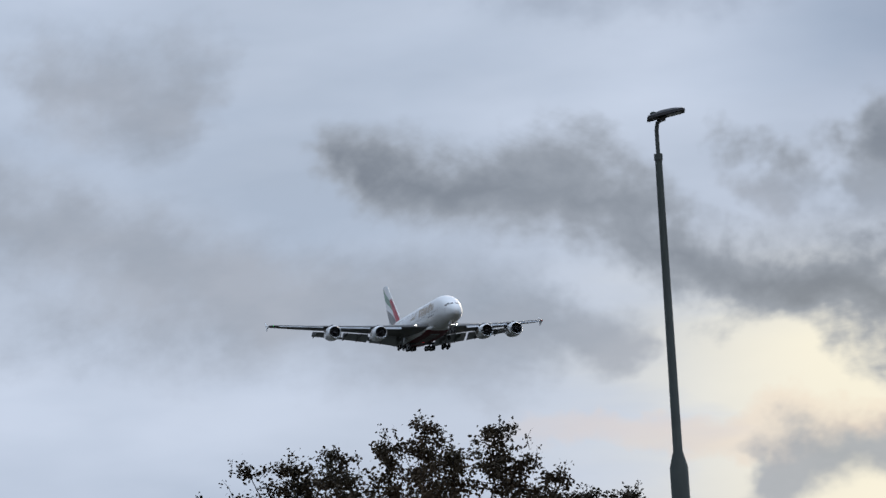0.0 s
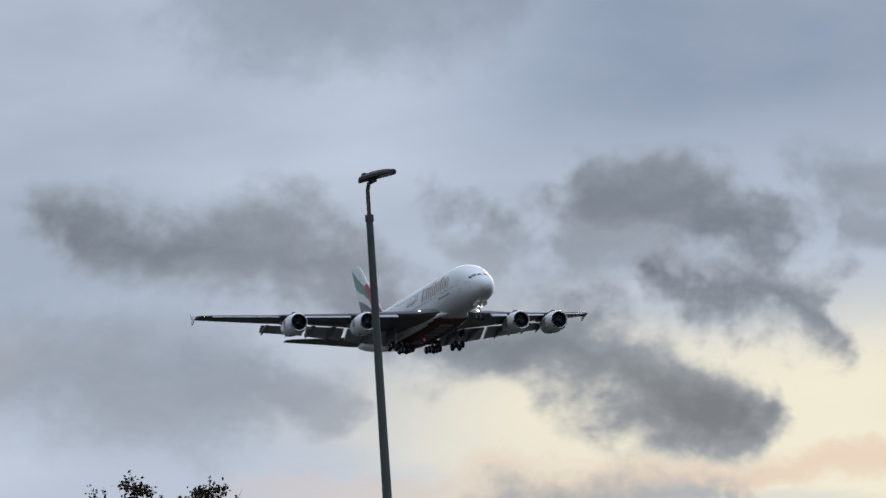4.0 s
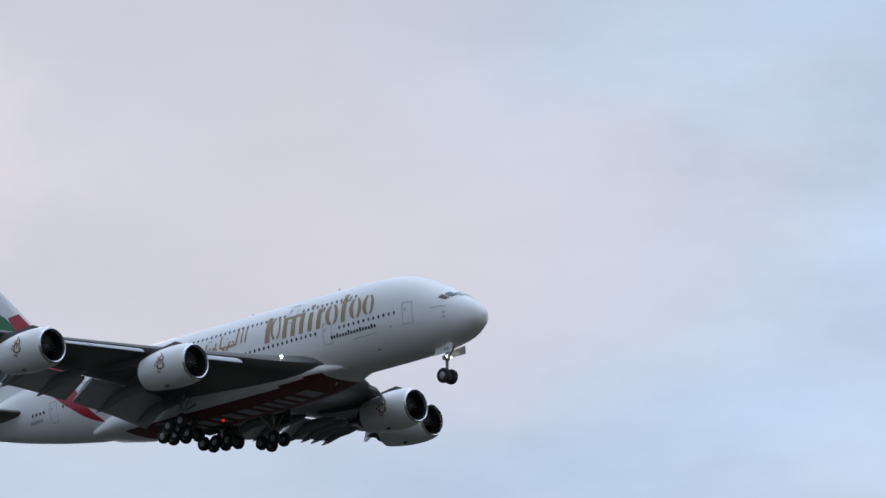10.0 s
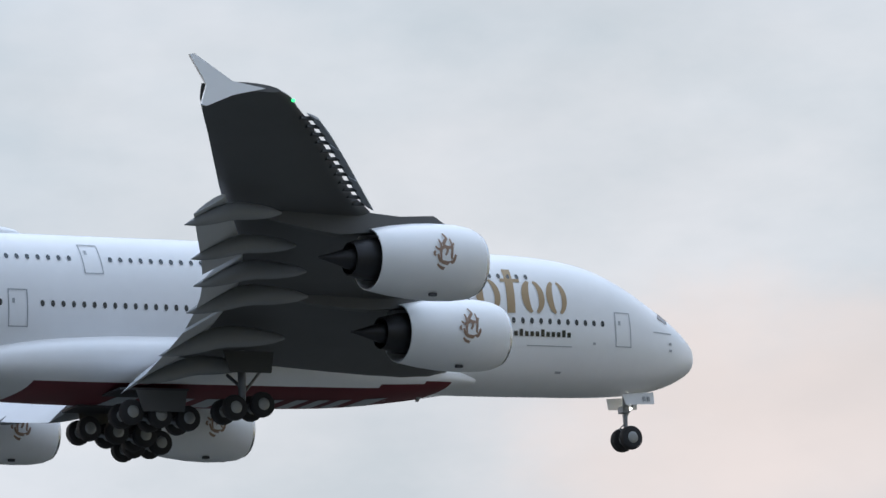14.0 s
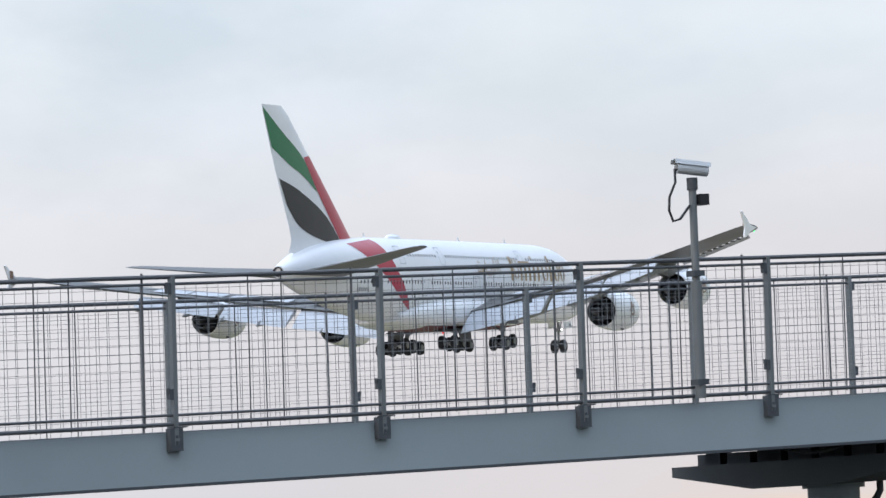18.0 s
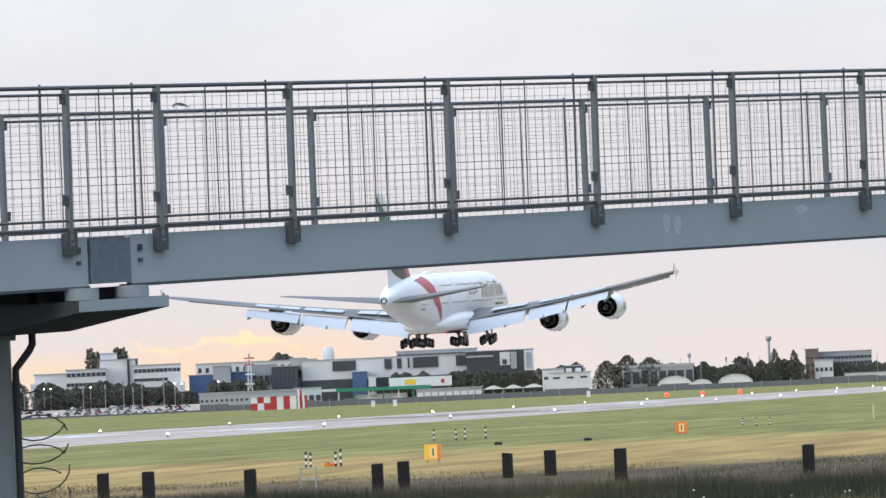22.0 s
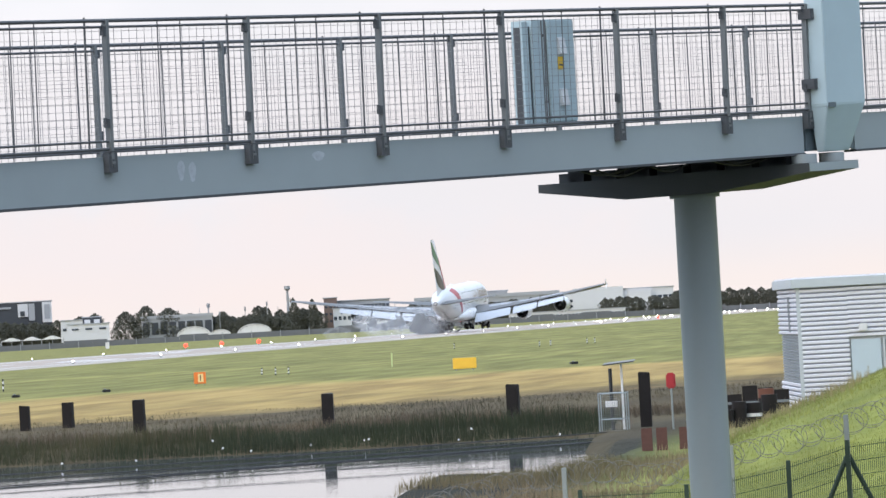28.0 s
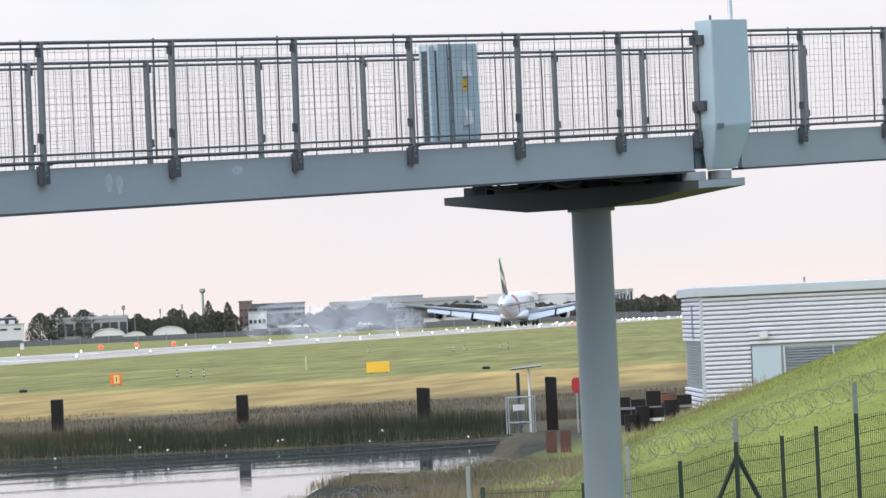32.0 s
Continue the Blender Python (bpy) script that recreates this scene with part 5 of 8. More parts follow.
    def wheel(x, y, z, parent):
        w = new("wheel", tyre)
        w.parent, w.location = parent, (x, y, z)
        h = new("hub", hub)
        h.parent = w
        return w

    nose = part("nose_leg", tube([(-4.5, 0, 3.7), (-4.65, 0, 2.0), (-4.68, 0, 0.68)], [0.17, 0.15, 0.11], 14), M_STRUT, plane, "steel nose leg")
    part("axle", tube([(-4.68, -0.5, 0.66), (-4.68, 0.5, 0.66)], 0.09, 10), M_STRUT, nose)
    part("drag_brace", tube([(-4.65, 0, 1.9), (-3.5, 0, 3.5)], 0.07, 8), M_STRUT, nose)
    part("torque_link", tube([(-4.7, 0, 1.6), (-5.1, 0, 1.25), (-4.72, 0, 0.9)], 0.05, 8), M_STRUT, nose)
    part("leg_box", box((-4.95, -0.3, 2.2), (-4.45, 0.3, 2.6), None, 0.03), M_STRUT, nose)
    for s in (-0.5, 0.5):
        wheel(-4.68, s, 0.66, plane)
        d = part("nose_gear_door", loft([[(-3.1, s * 1.7, 3.35), (-5.3, s * 1.7, 3.2), (-5.3, s * 1.76, 3.2), (-3.1, s * 1.76, 3.35)], [(-3.15, s * 1.9, 2.62), (-5.15, s * 1.9, 2.55), (-5.15, s * 1.96, 2.55), (-3.15, s * 1.96, 2.62)]]), M_WHITE, plane, "white nose gear door with dark bars")
        bm = bmesh.new()
        for k in range(2):
            box((-3.65 - 0.3 * k, s * 1.86 + math.copysign(0.07, s) - 0.03, 2.78), (-3.48 - 0.3 * k, s * 1.86 + math.copysign(0.07, s) + 0.03, 3.05), bm)
        part("door_marks", bm, M_LINE, d)
        bm = bmesh.new()
        bmesh.ops.create_uvsphere(bm, u_segments=10, v_segments=6, radius=0.07, matrix=Matrix.Translation((-4.4, s * 0.6, 2.45)))
        part("taxi_light", bm, M_LANDING, plane, "bright white nose leg light")
    for side in (-1, 1):
        for x, y, axles, top, tilt, name in ((33.5, 6.25, 2, 4.3, -7, "wing_gear_leg"), (37.1, 2.7, 3, 2.7, 5, "body_gear_leg")):
            leg = part(name, tube([(-x + 0.2, side * (y - 0.1), top), (-x, side * y, 0.95)], [0.26, 0.19], 14), M_STRUT, plane)
            part("side_brace", tube([(-x + 0.1, side * y, 1.9), (-x + 0.2, side * (y - 1.9), 3.0)], 0.1, 8), M_STRUT, leg)
            part("drag_brace", tube([(-x, side * y, 1.5), (-x + 1.5, side * y, 3.2)], 0.08, 8), M_STRUT, leg)
            span, a = 1.7 * (axles - 1) / 2, radians(tilt)
            part("bogie_beam", tube([(-x - span * math.cos(a), side * y, 0.78 + span * math.sin(a)), (-x + span * math.cos(a), side * y, 0.78 - span * math.sin(a))], 0.17, 12), M_STRUT, leg)
            for k in range(axles):
                o = -span + 1.7 * k
                zz = 0.72 - o * math.sin(a) + abs(span * math.sin(a))
                part("axle", tube([(-x + o, side * y - 0.9, zz), (-x + o, side * y + 0.9, zz)], 0.09, 8), M_STRUT, leg)
                for s in (-0.68, 0.68):
                    wheel(-x + o, side * y + s, zz, plane)
            part("gear_door", loft([[(-x - 1.5, side * (y + 0.95), top - 0.5), (-x + 1.6, side * (y + 0.95), top - 0.5), (-x + 1.6, side * (y + 1.01), top - 0.5), (-x - 1.5, side * (y + 1.01), top - 0.5)],
                                    [(-x - 1.2, side * (y + 1.1), top - 1.7), (-x + 1.3, side * (y + 1.1), top - 1.7), (-x + 1.3, side * (y + 1.16), top - 1.7), (-x - 1.2, side * (y + 1.16), top - 1.7)]]), M_WINGGREY, leg)
        part("wheel_well", box((-39.6, side * 2.6 - 1.1, 2.2), (-35.4, side * 2.6 + 1.1, 2.32)), M_GEARDARK, plane)
    return plane


airliner = make_airliner()

# ---- airfield furniture ----
M_TIMBER = material("weathered_timber", (0.014, 0.011, 0.010), 0.95, grain=0.35, scale=9.0, bump=0.4, stains=0.4)
M_ORANGE = material("sign_orange", (0.80, 0.20, 0.03), 0.5, grain=0.08, scale=5)
M_SIGNYELLOW = material("sign_yellow", (0.85, 0.50, 0.05), 0.5, grain=0.06, scale=4)
M_SIGNPALE = material("sign_pale_yellow", (0.85, 0.62, 0.28), 0.5, grain=0.06, scale=4)
M_REDPAINT = material("red_paint", (0.42, 0.03, 0.03), 0.6, grain=0.1, scale=4)
M_WHITEPAINT = material("white_paint", (0.72, 0.71, 0.69), 0.6, grain=0.06, scale=3, stains=0.15)
M_SHEET = material("corrugated_white", (0.80, 0.79, 0.83), 0.45, metal=0.1, grain=0.05, scale=2, stains=0.12)
M_SHEETDARK = material("cladding_trough_shade", (0.22, 0.23, 0.27), 0.6, grain=0.06, scale=2, stains=0.2)
M_TRIM = material("fascia_grey", (0.50, 0.53, 0.54), 0.5, grain=0.06, scale=3)
M_LOUVRE = material("louvre_grey", (0.20, 0.22, 0.23), 0.55, metal=0.3, grain=0.1)
M_DOOR = material("plant_door", (0.48, 0.56, 0.60), 0.45, grain=0.04)
M_FENCE = material("fence_green", (0.035, 0.06, 0.045), 0.6, metal=0.2, grain=0.15)
M_GALV = material("galvanised_post", (0.30, 0.33, 0.33), 0.5, metal=0.4, grain=0.12, scale=8)
M_RAZOR = material("razor_wire", (0.20, 0.19, 0.17), 0.5, metal=0.5, grain=0.1)
M_BLADE = material("grass_blade", (0.25, 0.265, 0.06), 0.8, grain=0.35, scale=0.7, second=(0.13, 0.15, 0.045))
M_REED = material("reed_green", (0.026, 0.036, 0.014), 0.9, grain=0.4, scale=0.5, second=(0.085, 0.078, 0.036))
M_SCRUB = material("dead_scrub", (0.055, 0.045, 0.033), 0.95, grain=0.4, scale=0.5, second=(0.15, 0.115, 0.075))
M_BANK = material("bank_grass", (0.24, 0.185, 0.11), 0.9, grain=0.35, scale=0.6, second=(0.14, 0.12, 0.06))
M_STRAW = material("straw", (0.30, 0.25, 0.13), 0.9, grain=0.3, scale=0.5)
M_DRY = material("dry_grass", (0.11, 0.09, 0.05), 0.9, grain=0.35, scale=0.5, second=(0.05, 0.045, 0.028))

post_ob = None
for x, y, w, h, r in ((131.0, 35.9, 0.33, 1.06, 3), (130.9, 35.0, 0.36, 1.1, 8), (148.1, 35.7, 0.35, 0.95, 5), (148.9, 34.3, 0.36, 0.98, -4), (136.2, 29.0, 0.37, 1.12, 2), (129.4, 21.6, 0.36, 1.14, 6), (126.7, 15.5, 0.36, 1.12, -3), (131.5, 45.4, 0.33, 1.05, 4), (130.2, 43.4, 0.34, 1.1, 0), (125.2, 38.4, 0.34, 1.1, 7), (112.5, 10.25, 0.30, 1.5, 2)):
    p = thing("timber_post", "dark weathered square timber post in rough grass", "post", "timber posts along the stream", at=(x, y, ground_height(x, y) - 0.05), turn=r)
    bm = box((-w / 2, -w / 2, 0), (w / 2, w / 2, h), None, 0.02)
    for v in bm.verts:
        v.co.x += 0.03 * noise.noise(Vector((v.co.z * 2, x, y))) * v.co.z
        v.co.z += 0.04 * noise.noise(Vector((v.co.x * 9, v.co.y * 9, x))) * (1 if v.co.z > 0.5 else 0)
    part("shaft", bm, M_TIMBER, p)


def taxi_sign(x, y, w, h, d, face, label, panel):
    s = thing("taxiway_sign", label, "sign", "signs in the airfield grass", at=(x, y, ground_height(x, y)), turn=8)
    part("case", box((-d / 2, -w / 2, 0.12), (d / 2, w / 2, 0.12 + h), None, 0.025), face, s)
    for q in (-0.36, 0.36):
        part("leg", tube([(0, q * w, -0.05), (0, q * w, 0.16)], 0.03, 8), M_GALV, s)
    if panel:
        part("face_panel", box((-d / 2 - 0.012, -w * 0.30, 0.12 + h * 0.14), (-d / 2 - 0.002, w * 0.16, 0.12 + h * 0.86)), M_SIGNPALE, s, "pale yellow face panel", False)
        part("face_bar", box((-d / 2 - 0.02, -w * 0.10, 0.12 + h * 0.26), (-d / 2 - 0.013, -w * 0.02, 0.12 + h * 0.74)), M_BLACK, s, "", False)
        part("side_face", box((-d / 2 - 0.01, -w * 0.5, 0.13), (-d / 2 - 0.003, -w * 0.32, 0.11 + h)), M_ORANGE, s, "", False)
    return s


taxi_sign(188.2, 48.9, 0.75, 0.72, 0.35, M_SIGNYELLOW, "yellow and orange taxiway sign with a dark bar", True)
taxi_sign(252.2, 49.8, 0.72, 0.70, 0.35, M_ORANGE, "small orange taxiway sign with a dark bar", True)
taxi_sign(255.9, 34.0, 1.45, 0.66, 0.35, M_SIGNYELLOW, "wide plain yellow taxiway sign in green grass", False)
for k, (x, y, h) in enumerate(((275.3, 71.4, 0.85), (275.9, 70.0, 0.8), (277.2, 69.7, 0.8), (278.2, 68.5, 0.85), (295.3, 53.8, 0.5), (287.4, 51.4, 0.55), (287.5, 50.5, 0.55), (188.5, 55.1, 0.75), (188.6, 54.9, 0.7), (189.0, 53.8, 0.7), (189.0, 53.55, 0.8), (450.0, 60.7, 0.7), (420.0, 48.0, 0.6), (421.0, 47.0, 0.6), (424.0, 43.6, 0.6), (425.0, 42.9, 0.6))):
    m = thing("marker_post", "short black and white banded marker post in grass", "marker post", "marker posts in the grass", at=(x, y, 0))
    for j in range(5):
        part("band", tube([(0, 0, h * j / 5), (0, 0, h * (j + 1) / 5)], 0.055, 8), M_BLACK if j % 2 == 0 else M_WHITEPAINT, m)
m = thing("marker_post", "pale green slim marker post in grass", "marker post", "marker posts in the grass", at=(302.0, 45.4, 0))
part("shaft", tube([(0, 0, 0), (0, 0, 1.0)], 0.05, 8), material("pale_green", (0.55, 0.62, 0.30), 0.6, grain=0.1), m)
for x, y in ((242.6, 59.0), (245.1, 54.1), (258.0, 27.5), (190.0, 54.4)):
    m = thing("ground_fitting", "low dark ground light fitting in grass", "ground fitting", "low fittings in the grass", at=(x, y, 0), turn=20)
    part("lid", box((-0.2, -0.24, 0.0), (0.2, 0.24, 0.16), None, 0.03), M_ORANGE if x == 190.0 else M_BLACK, m)
    part("lens", tube([(0, 0.05, 0.16), (0, 0.05, 0.22)], 0.07, 10), M_LOUVRE, m)
# grey tube frame by the stream
fr = thing("tube_frame", "bare grey tubular frame standing in rough grass", "frame", at=(145.3, 42.4, -0.05), turn=70)
for q in (-0.34, 0.34):
    part("upright", tube([(q, 0, 0), (q, 0, 0.78)], 0.025, 8), M_GALV, fr)
for h in (0.34, 0.76):
    part("crossbar", tube([(-0.34, 0, h), (0.34, 0, h)], 0.022, 8), M_GALV, fr)

# runway lights
bm = bmesh.new()
bmesh.ops.create_uvsphere(bm, u_segments=10, v_segments=6, radius=0.105)
lamp_mesh = mesh_of(bm, "lens", M_LAMPWHITE)
base_mesh = mesh_of(tube([(0, 0, 0), (0, 0, 0.3)], [0.14, 0.09], 8), "base", M_LOUVRE)


def runway_light(x, y, mesh, scale, label, z=0.38, height=1.0):
    t = thing("runway_light", label, "runway light", "runway lights", at=(x, y, 0.05))
    b = new("base", base_mesh)
    b.parent = t
    b.scale = (1, 1, height)
    lens = new("lens", mesh)
    lens.parent, lens.location, lens.scale = t, (0, 0, z * height), (scale,) * 3


for k in range(40):
    x = 250 + 53.0 * k
    runway_light(x, RUNWAY(x) - HALF - 1.5, lamp_mesh, 1.0 + 0.25 * (k % 3 == 0), "small white runway edge light on a stub base")
    runway_light(x + 12, RUNWAY(x) + HALF + 1.5, lamp_mesh, 1.0 + 0.25 * (k % 4 == 0), "small white runway edge light on a stub base")
    if 18 < k < 34:
        runway_light(x + 20, RUNWAY(x) - 9.0, lamp_mesh, 0.7, "small white touchdown zone light")
        runway_light(x + 27, RUNWAY(x) + 9.0, lamp_mesh, 0.7, "small white touchdown zone light")
for k in range(16):
    x = 1350 + 70.0 * k
    runway_light(x, RUNWAY(x), lamp_mesh, 1.7, "bright white centre line light")
bm = bmesh.new()
bmesh.ops.create_uvsphere(bm, u_segments=12, v_segments=8, radius=0.45)
red_mesh = mesh_of(bm, "lens", M_LAMPRED)
for x, y in ((934.4, 183.3), (936.0, 175.3), (937.5, 167.0)):
    runway_light(x, y + 4, red_mesh, 1.0, "orange-red approach slope light box", 0.5, 1.6)
runway_light(1180.0, RUNWAY(1180.0) - HALF - 14, red_mesh, 0.8, "orange-red approach slope light box", 0.5, 1.6)

# ---- plant building with ribbed cladding ----
BK, BT = Vector((113.25, 6.11, 0.0)), radians(-90 + 8.0)


def plant_house():
    t = thing("plant_building", "low white ribbed-metal plant building beside the grass mound", "building", at=BK, turn=math.degrees(BT))
    # local x runs along the front to the right, local y back from it
    L, D, H = 14.0, 6.0, 3.66

    def clad(x0, y0, x1, y1, z0, z1, name):
        d = Vector((x1 - x0, y1 - y0, 0)).normalized()
        nrm = Vector((d.y, -d.x, 0))
        ends = (Vector((x0, y0, 0)), Vector((x1, y1, 0)))
        # darker backing puts the shade between the ribs into the colour
        part(name, loft([[p + Vector((0, 0, z0)), p + Vector((0, 0, z1)), p + nrm * 0.01 + Vector((0, 0, z1)), p + nrm * 0.01 + Vector((0, 0, z0))] for p in ends]), M_SHEETDARK, t, "dark backing carrying the shade between cladding ribs", False)
        bm = bmesh.new()
        z = z0 + 0.01
        while z < z1 - 0.06:
            loft([[p + nrm * o + Vector((0, 0, z + h)) for o, h in ((0.01, 0.0), (0.045, 0.018), (0.045, 0.07), (0.01, 0.085))] for p in ends], True, True, bm)
            z += 0.125
        tagged(part("ribs", bm, M_SHEET, t, "white horizontal ribs", False), kind="stuff")
    part("core", box((0.06, 0.06, -0.3), (L - 0.06, D, H - 0.2)), M_TRIM, t, "", False)
    dx0, dx1, top = 1.35, 2.15, 2.0
    clad(0.05, 0.0, dx0 - 0.04, 0.0, 0.05, H - 0.22, "front_cladding")
    clad(dx0 - 0.04, 0.0, L, 0.0, top + 0.06, H - 0.22, "front_cladding")
    clad(dx1 + 0.04, 0.0, L, 0.0, 0.05, 0.72, "front_cladding")
    clad(0.0, D, 0.0, 0.05, H * 0.60, H - 0.22, "side_cladding")
    clad(0.0, D, 0.0, 0.05, 0.05, H * 0.24, "side_cladding")
    part("corner_trim", box((-0.04, -0.04, 0.0), (0.06, 0.06, H - 0.2)), M_TRIM, t, "", False)
    part("fascia", box((-0.16, -0.16, H - 0.22), (L, D + 0.1, H + 0.02), None, 0.015), M_TRIM, t, "pale grey roof fascia")
    part("roof_sheet", box((-0.1, -0.1, H + 0.02), (L, D, H + 0.06)), M_SHEET, t, "", False)
    door = part("door", box((dx0, -0.02, 0.02), (dx1, 0.05, top), None, 0.01), M_DOOR, t, "plain pale blue-grey door")
    part("door_plate", box((dx0 + 0.5, -0.03, 0.92), (dx0 + 0.6, -0.022, 1.02)), M_WHITEPAINT, door, "", False)
    part("door_handle", tube([(dx0 + 0.1, -0.06, 0.95), (dx0 + 0.2, -0.06, 0.95)], 0.012, 6), M_LOUVRE, door)
    x = dx1 + 0.06
    while x < L - 0.6:
        e = min(L - 0.1, x + 1.35)
        part("louvre_frame", box((x, -0.015, 0.74), (x + 0.05, 0.05, top)), M_TRIM, t, "", False)
        k = 0.78
        while k < top - 0.05:
            part("louvre_slat", loft([[(x + 0.05, 0.0, k), (x + 0.05, 0.03, k + 0.05), (x + 0.05, 0.035, k + 0.045), (x + 0.05, 0.005, k - 0.005)], [(e, 0.0, k), (e, 0.03, k + 0.05), (e, 0.035, k + 0.045), (e, 0.005, k - 0.005)]]), M_LOUVRE, t, "", False)
            k += 0.075
        x = e
    k = H * 0.25
    while k < H * 0.58:
        part("side_louvre", loft([[(0.0, 0.6, k), (0.03, 0.6, k + 0.05), (0.035, 0.6, k + 0.045), (0.005, 0.6, k - 0.005)], [(0.0, D - 0.2, k), (0.03, D - 0.2, k + 0.05), (0.035, D - 0.2, k + 0.045), (0.005, D - 0.2, k - 0.005)]]), M_LOUVRE, t, "", False)
        k += 0.075
    part("side_slit", box((-0.05, 2.2, H * 0.62), (-0.02, 2.7, H * 0.88)), M_LOUVRE, t, "", False)
    part("bulkhead_lamp", box((1.58, -0.16, 2.22), (1.80, 0.0, 2.42), None, 0.02), M_WHITEPAINT, t, "white bulkhead lamp")
    part("vent_stub", tube([(3.1, 2.0, H), (3.1, 2.0, H + 0.22)], 0.03, 8), M_LOUVRE, t)
    return t


plant_house()

# ---- bits round the stream head ----
so = thing("solar_pole", "white pole with flat solar panel and dark pole", "solar pole", at=(111.5, 10.85, ground_height(111.5, 10.85)))
part("pole", tube([(0, -0.1, 0), (0, -0.1, 1.72)], 0.03, 8), M_WHITEPAINT, so)
part("dark_pole", tube([(0, 0.2, 0), (0, 0.2, 1.62)], 0.05, 8), M_BLACK, so)
part("panel", loft([[(-0.3, -0.46, 1.76), (-0.3, 0.36, 1.70), (0.3, 0.36, 1.74), (0.3, -0.46, 1.80)], [(-0.3, -0.46, 1.79), (-0.3, 0.36, 1.73), (0.3, 0.36, 1.77), (0.3, -0.46, 1.83)]]), M_BLACK, so, "flat dark solar panel", False)
cg = thing("wire_cage", "square grey wire mesh cage standing by the stream", "cage", at=(110.9, 10.95, ground_height(110.9, 10.95)))
for x in (-0.3, 0.3):
    for y in (-0.36, 0.36):
        part("upright", tube([(x, y, 0), (x, y, 1.0)], 0.018, 6), M_GALV, cg)
    for h in (0.3, 0.98):
        part("crossbar", tube([(x, -0.36, h), (x, 0.36, h)], 0.015, 6), M_GALV, cg)
bm = bmesh.new()
for k in range(13):
    box((-0.3, -0.36 + 0.06 * k - 0.003, 0.0), (-0.294, -0.36 + 0.06 * k + 0.003, 1.0), bm)
for k in range(17):
    box((-0.3, -0.36, 0.06 * k), (-0.294, 0.36, 0.06 * k + 0.005), bm)
tagged(part("mesh", bm, M_GALV, cg, "", False), kind="stuff")
part("white_box", box((-0.1, -0.1, 0.62), (0.1, 0.2, 0.78)), M_WHITEPAINT, cg, "", False)
rb = thing("lifebuoy_box", "red moulded lifebuoy box on a thin post", "lifebuoy box", at=(108.6, 9.22, ground_height(108.6, 9.22)))
part("post", tube([(0, 0, 0), (0, 0, 1.1)], 0.025, 8), M_GALV, rb)
part("box", box((-0.07, -0.12, 1.05), (0.07, 0.12, 1.45), None, 0.04), material("lifebuoy_red", (0.36, 0.015, 0.022), 0.4, grain=0.05), rb, "rounded red box")
for k in range(3, 8):
    y = 9.6 - 0.42 * k
    w = thing("dark_panel", "dark weathered board of a low stream-side barrier", "barrier board", "barrier boards", at=(113.0, y, -0.1), turn=2 * (k % 3))
    part("board", box((-0.03, -0.2, 0), (0.03, 0.2, 0.82 + 0.07 * ((k * 3) % 4)), None, 0.008), M_TIMBER, w)
    part("rail", box((-0.06, -0.2, 0.55), (-0.032, 0.2, 0.62)), M_LOUVRE, w, "", False)
for x, y, r, h in ((111.0, 6.95, 0.2, 0.95), (108.4, 7.5, 0.18, 0.75), (108.7, 7.15, 0.2, 0.7), (109.6, 6.8, 0.2, 0.85), (108.2, 7.8, 0.17, 0.55)):
    w = thing("drum_marker", "dark stub post with a worn banded cap", "stub post", "stub posts by the plant building", at=(x, y, ground_height(x, y) - 0.1))
    part("body", tube([(0, 0, 0), (0, 0, h * 0.75)], r, 14), M_TIMBER, w)
    part("cap", tube([(0, 0, h * 0.75), (0, 0, h)], r * 1.05, 14), material("rust_cap", (0.16, 0.06, 0.035), 0.8, grain=0.3) if x == 111.0 else M_TIMBER, w)
    if x in (111.0, 108.7):
        part("band", tube([(0, 0, h * 0.5), (0, 0, h * 0.62)], r * 1.04, 14), M_WHITEPAINT, w)
for x, y in ((93.3, 8.55), (93.3, 8.22), (93.1, 7.7)):
    w = thing("rusty_board", "small rust-brown steel board in the bank", "board", "rusty boards on the bank", at=(x, y, ground_height(x, y) - 0.1))
    part("plate", box((-0.02, -0.12, 0), (0.02, 0.12, 0.6), None, 0.006), material("rust_plate", (0.10, 0.045, 0.035), 0.85, grain=0.3, scale=12), w)
    part("stake", tube([(0.04, 0, -0.2), (0.04, 0, 0.5)], 0.02, 6), M_LOUVRE, w)

# ---- security fence and razor wire ----
FENCE = [(60.42, 6.6, 0.62), (60.45, 5.1, 0.62), (60.54, 3.66, 0.88), (60.61, 2.83, 1.12), (60.63, 2.15, 1.18), (60.65, 1.64, 1.30), (60.68, 1.05, 1.46), (60.7, 0.3, 1.6), (60.72, -0.8, 1.85)]
fence = thing("security_fence", "dark green welded mesh security fence on the bank", "fence")
for x, y, zt in FENCE:
    g = ground_height(x, y)
    part("post", box((x - 0.03, y - 0.03, g - 0.2), (x + 0.03, y + 0.03, zt)), M_FENCE, fence, "", False)
for (x, y, z), (x2, y2, z2) in zip(FENCE, FENCE[1:]):
    bm = bmesh.new()
    n = max(4, int(abs(y2 - y) / 0.028))
    for k in range(n):
        u = k / n
        yy, zz = y + (y2 - y) * u, z + (z2 - z) * u - 0.05
        box((x - 0.002, yy - 0.0033, -1.0), (x + 0.002, yy + 0.0033, zz), bm)
    h = 0.1
    while h < 2.2:
        v = [bm.verts.new(p) for p in ((x, y, z - h), (x2, y2, z2 - h), (x2, y2, z2 - h - 0.009), (x, y, z - h - 0.009))]
        bm.faces.new(v)
        h += 0.2
    tagged(part("mesh_bay", bm, M_FENCE, fence, "fine green mesh", False), kind="stuff")
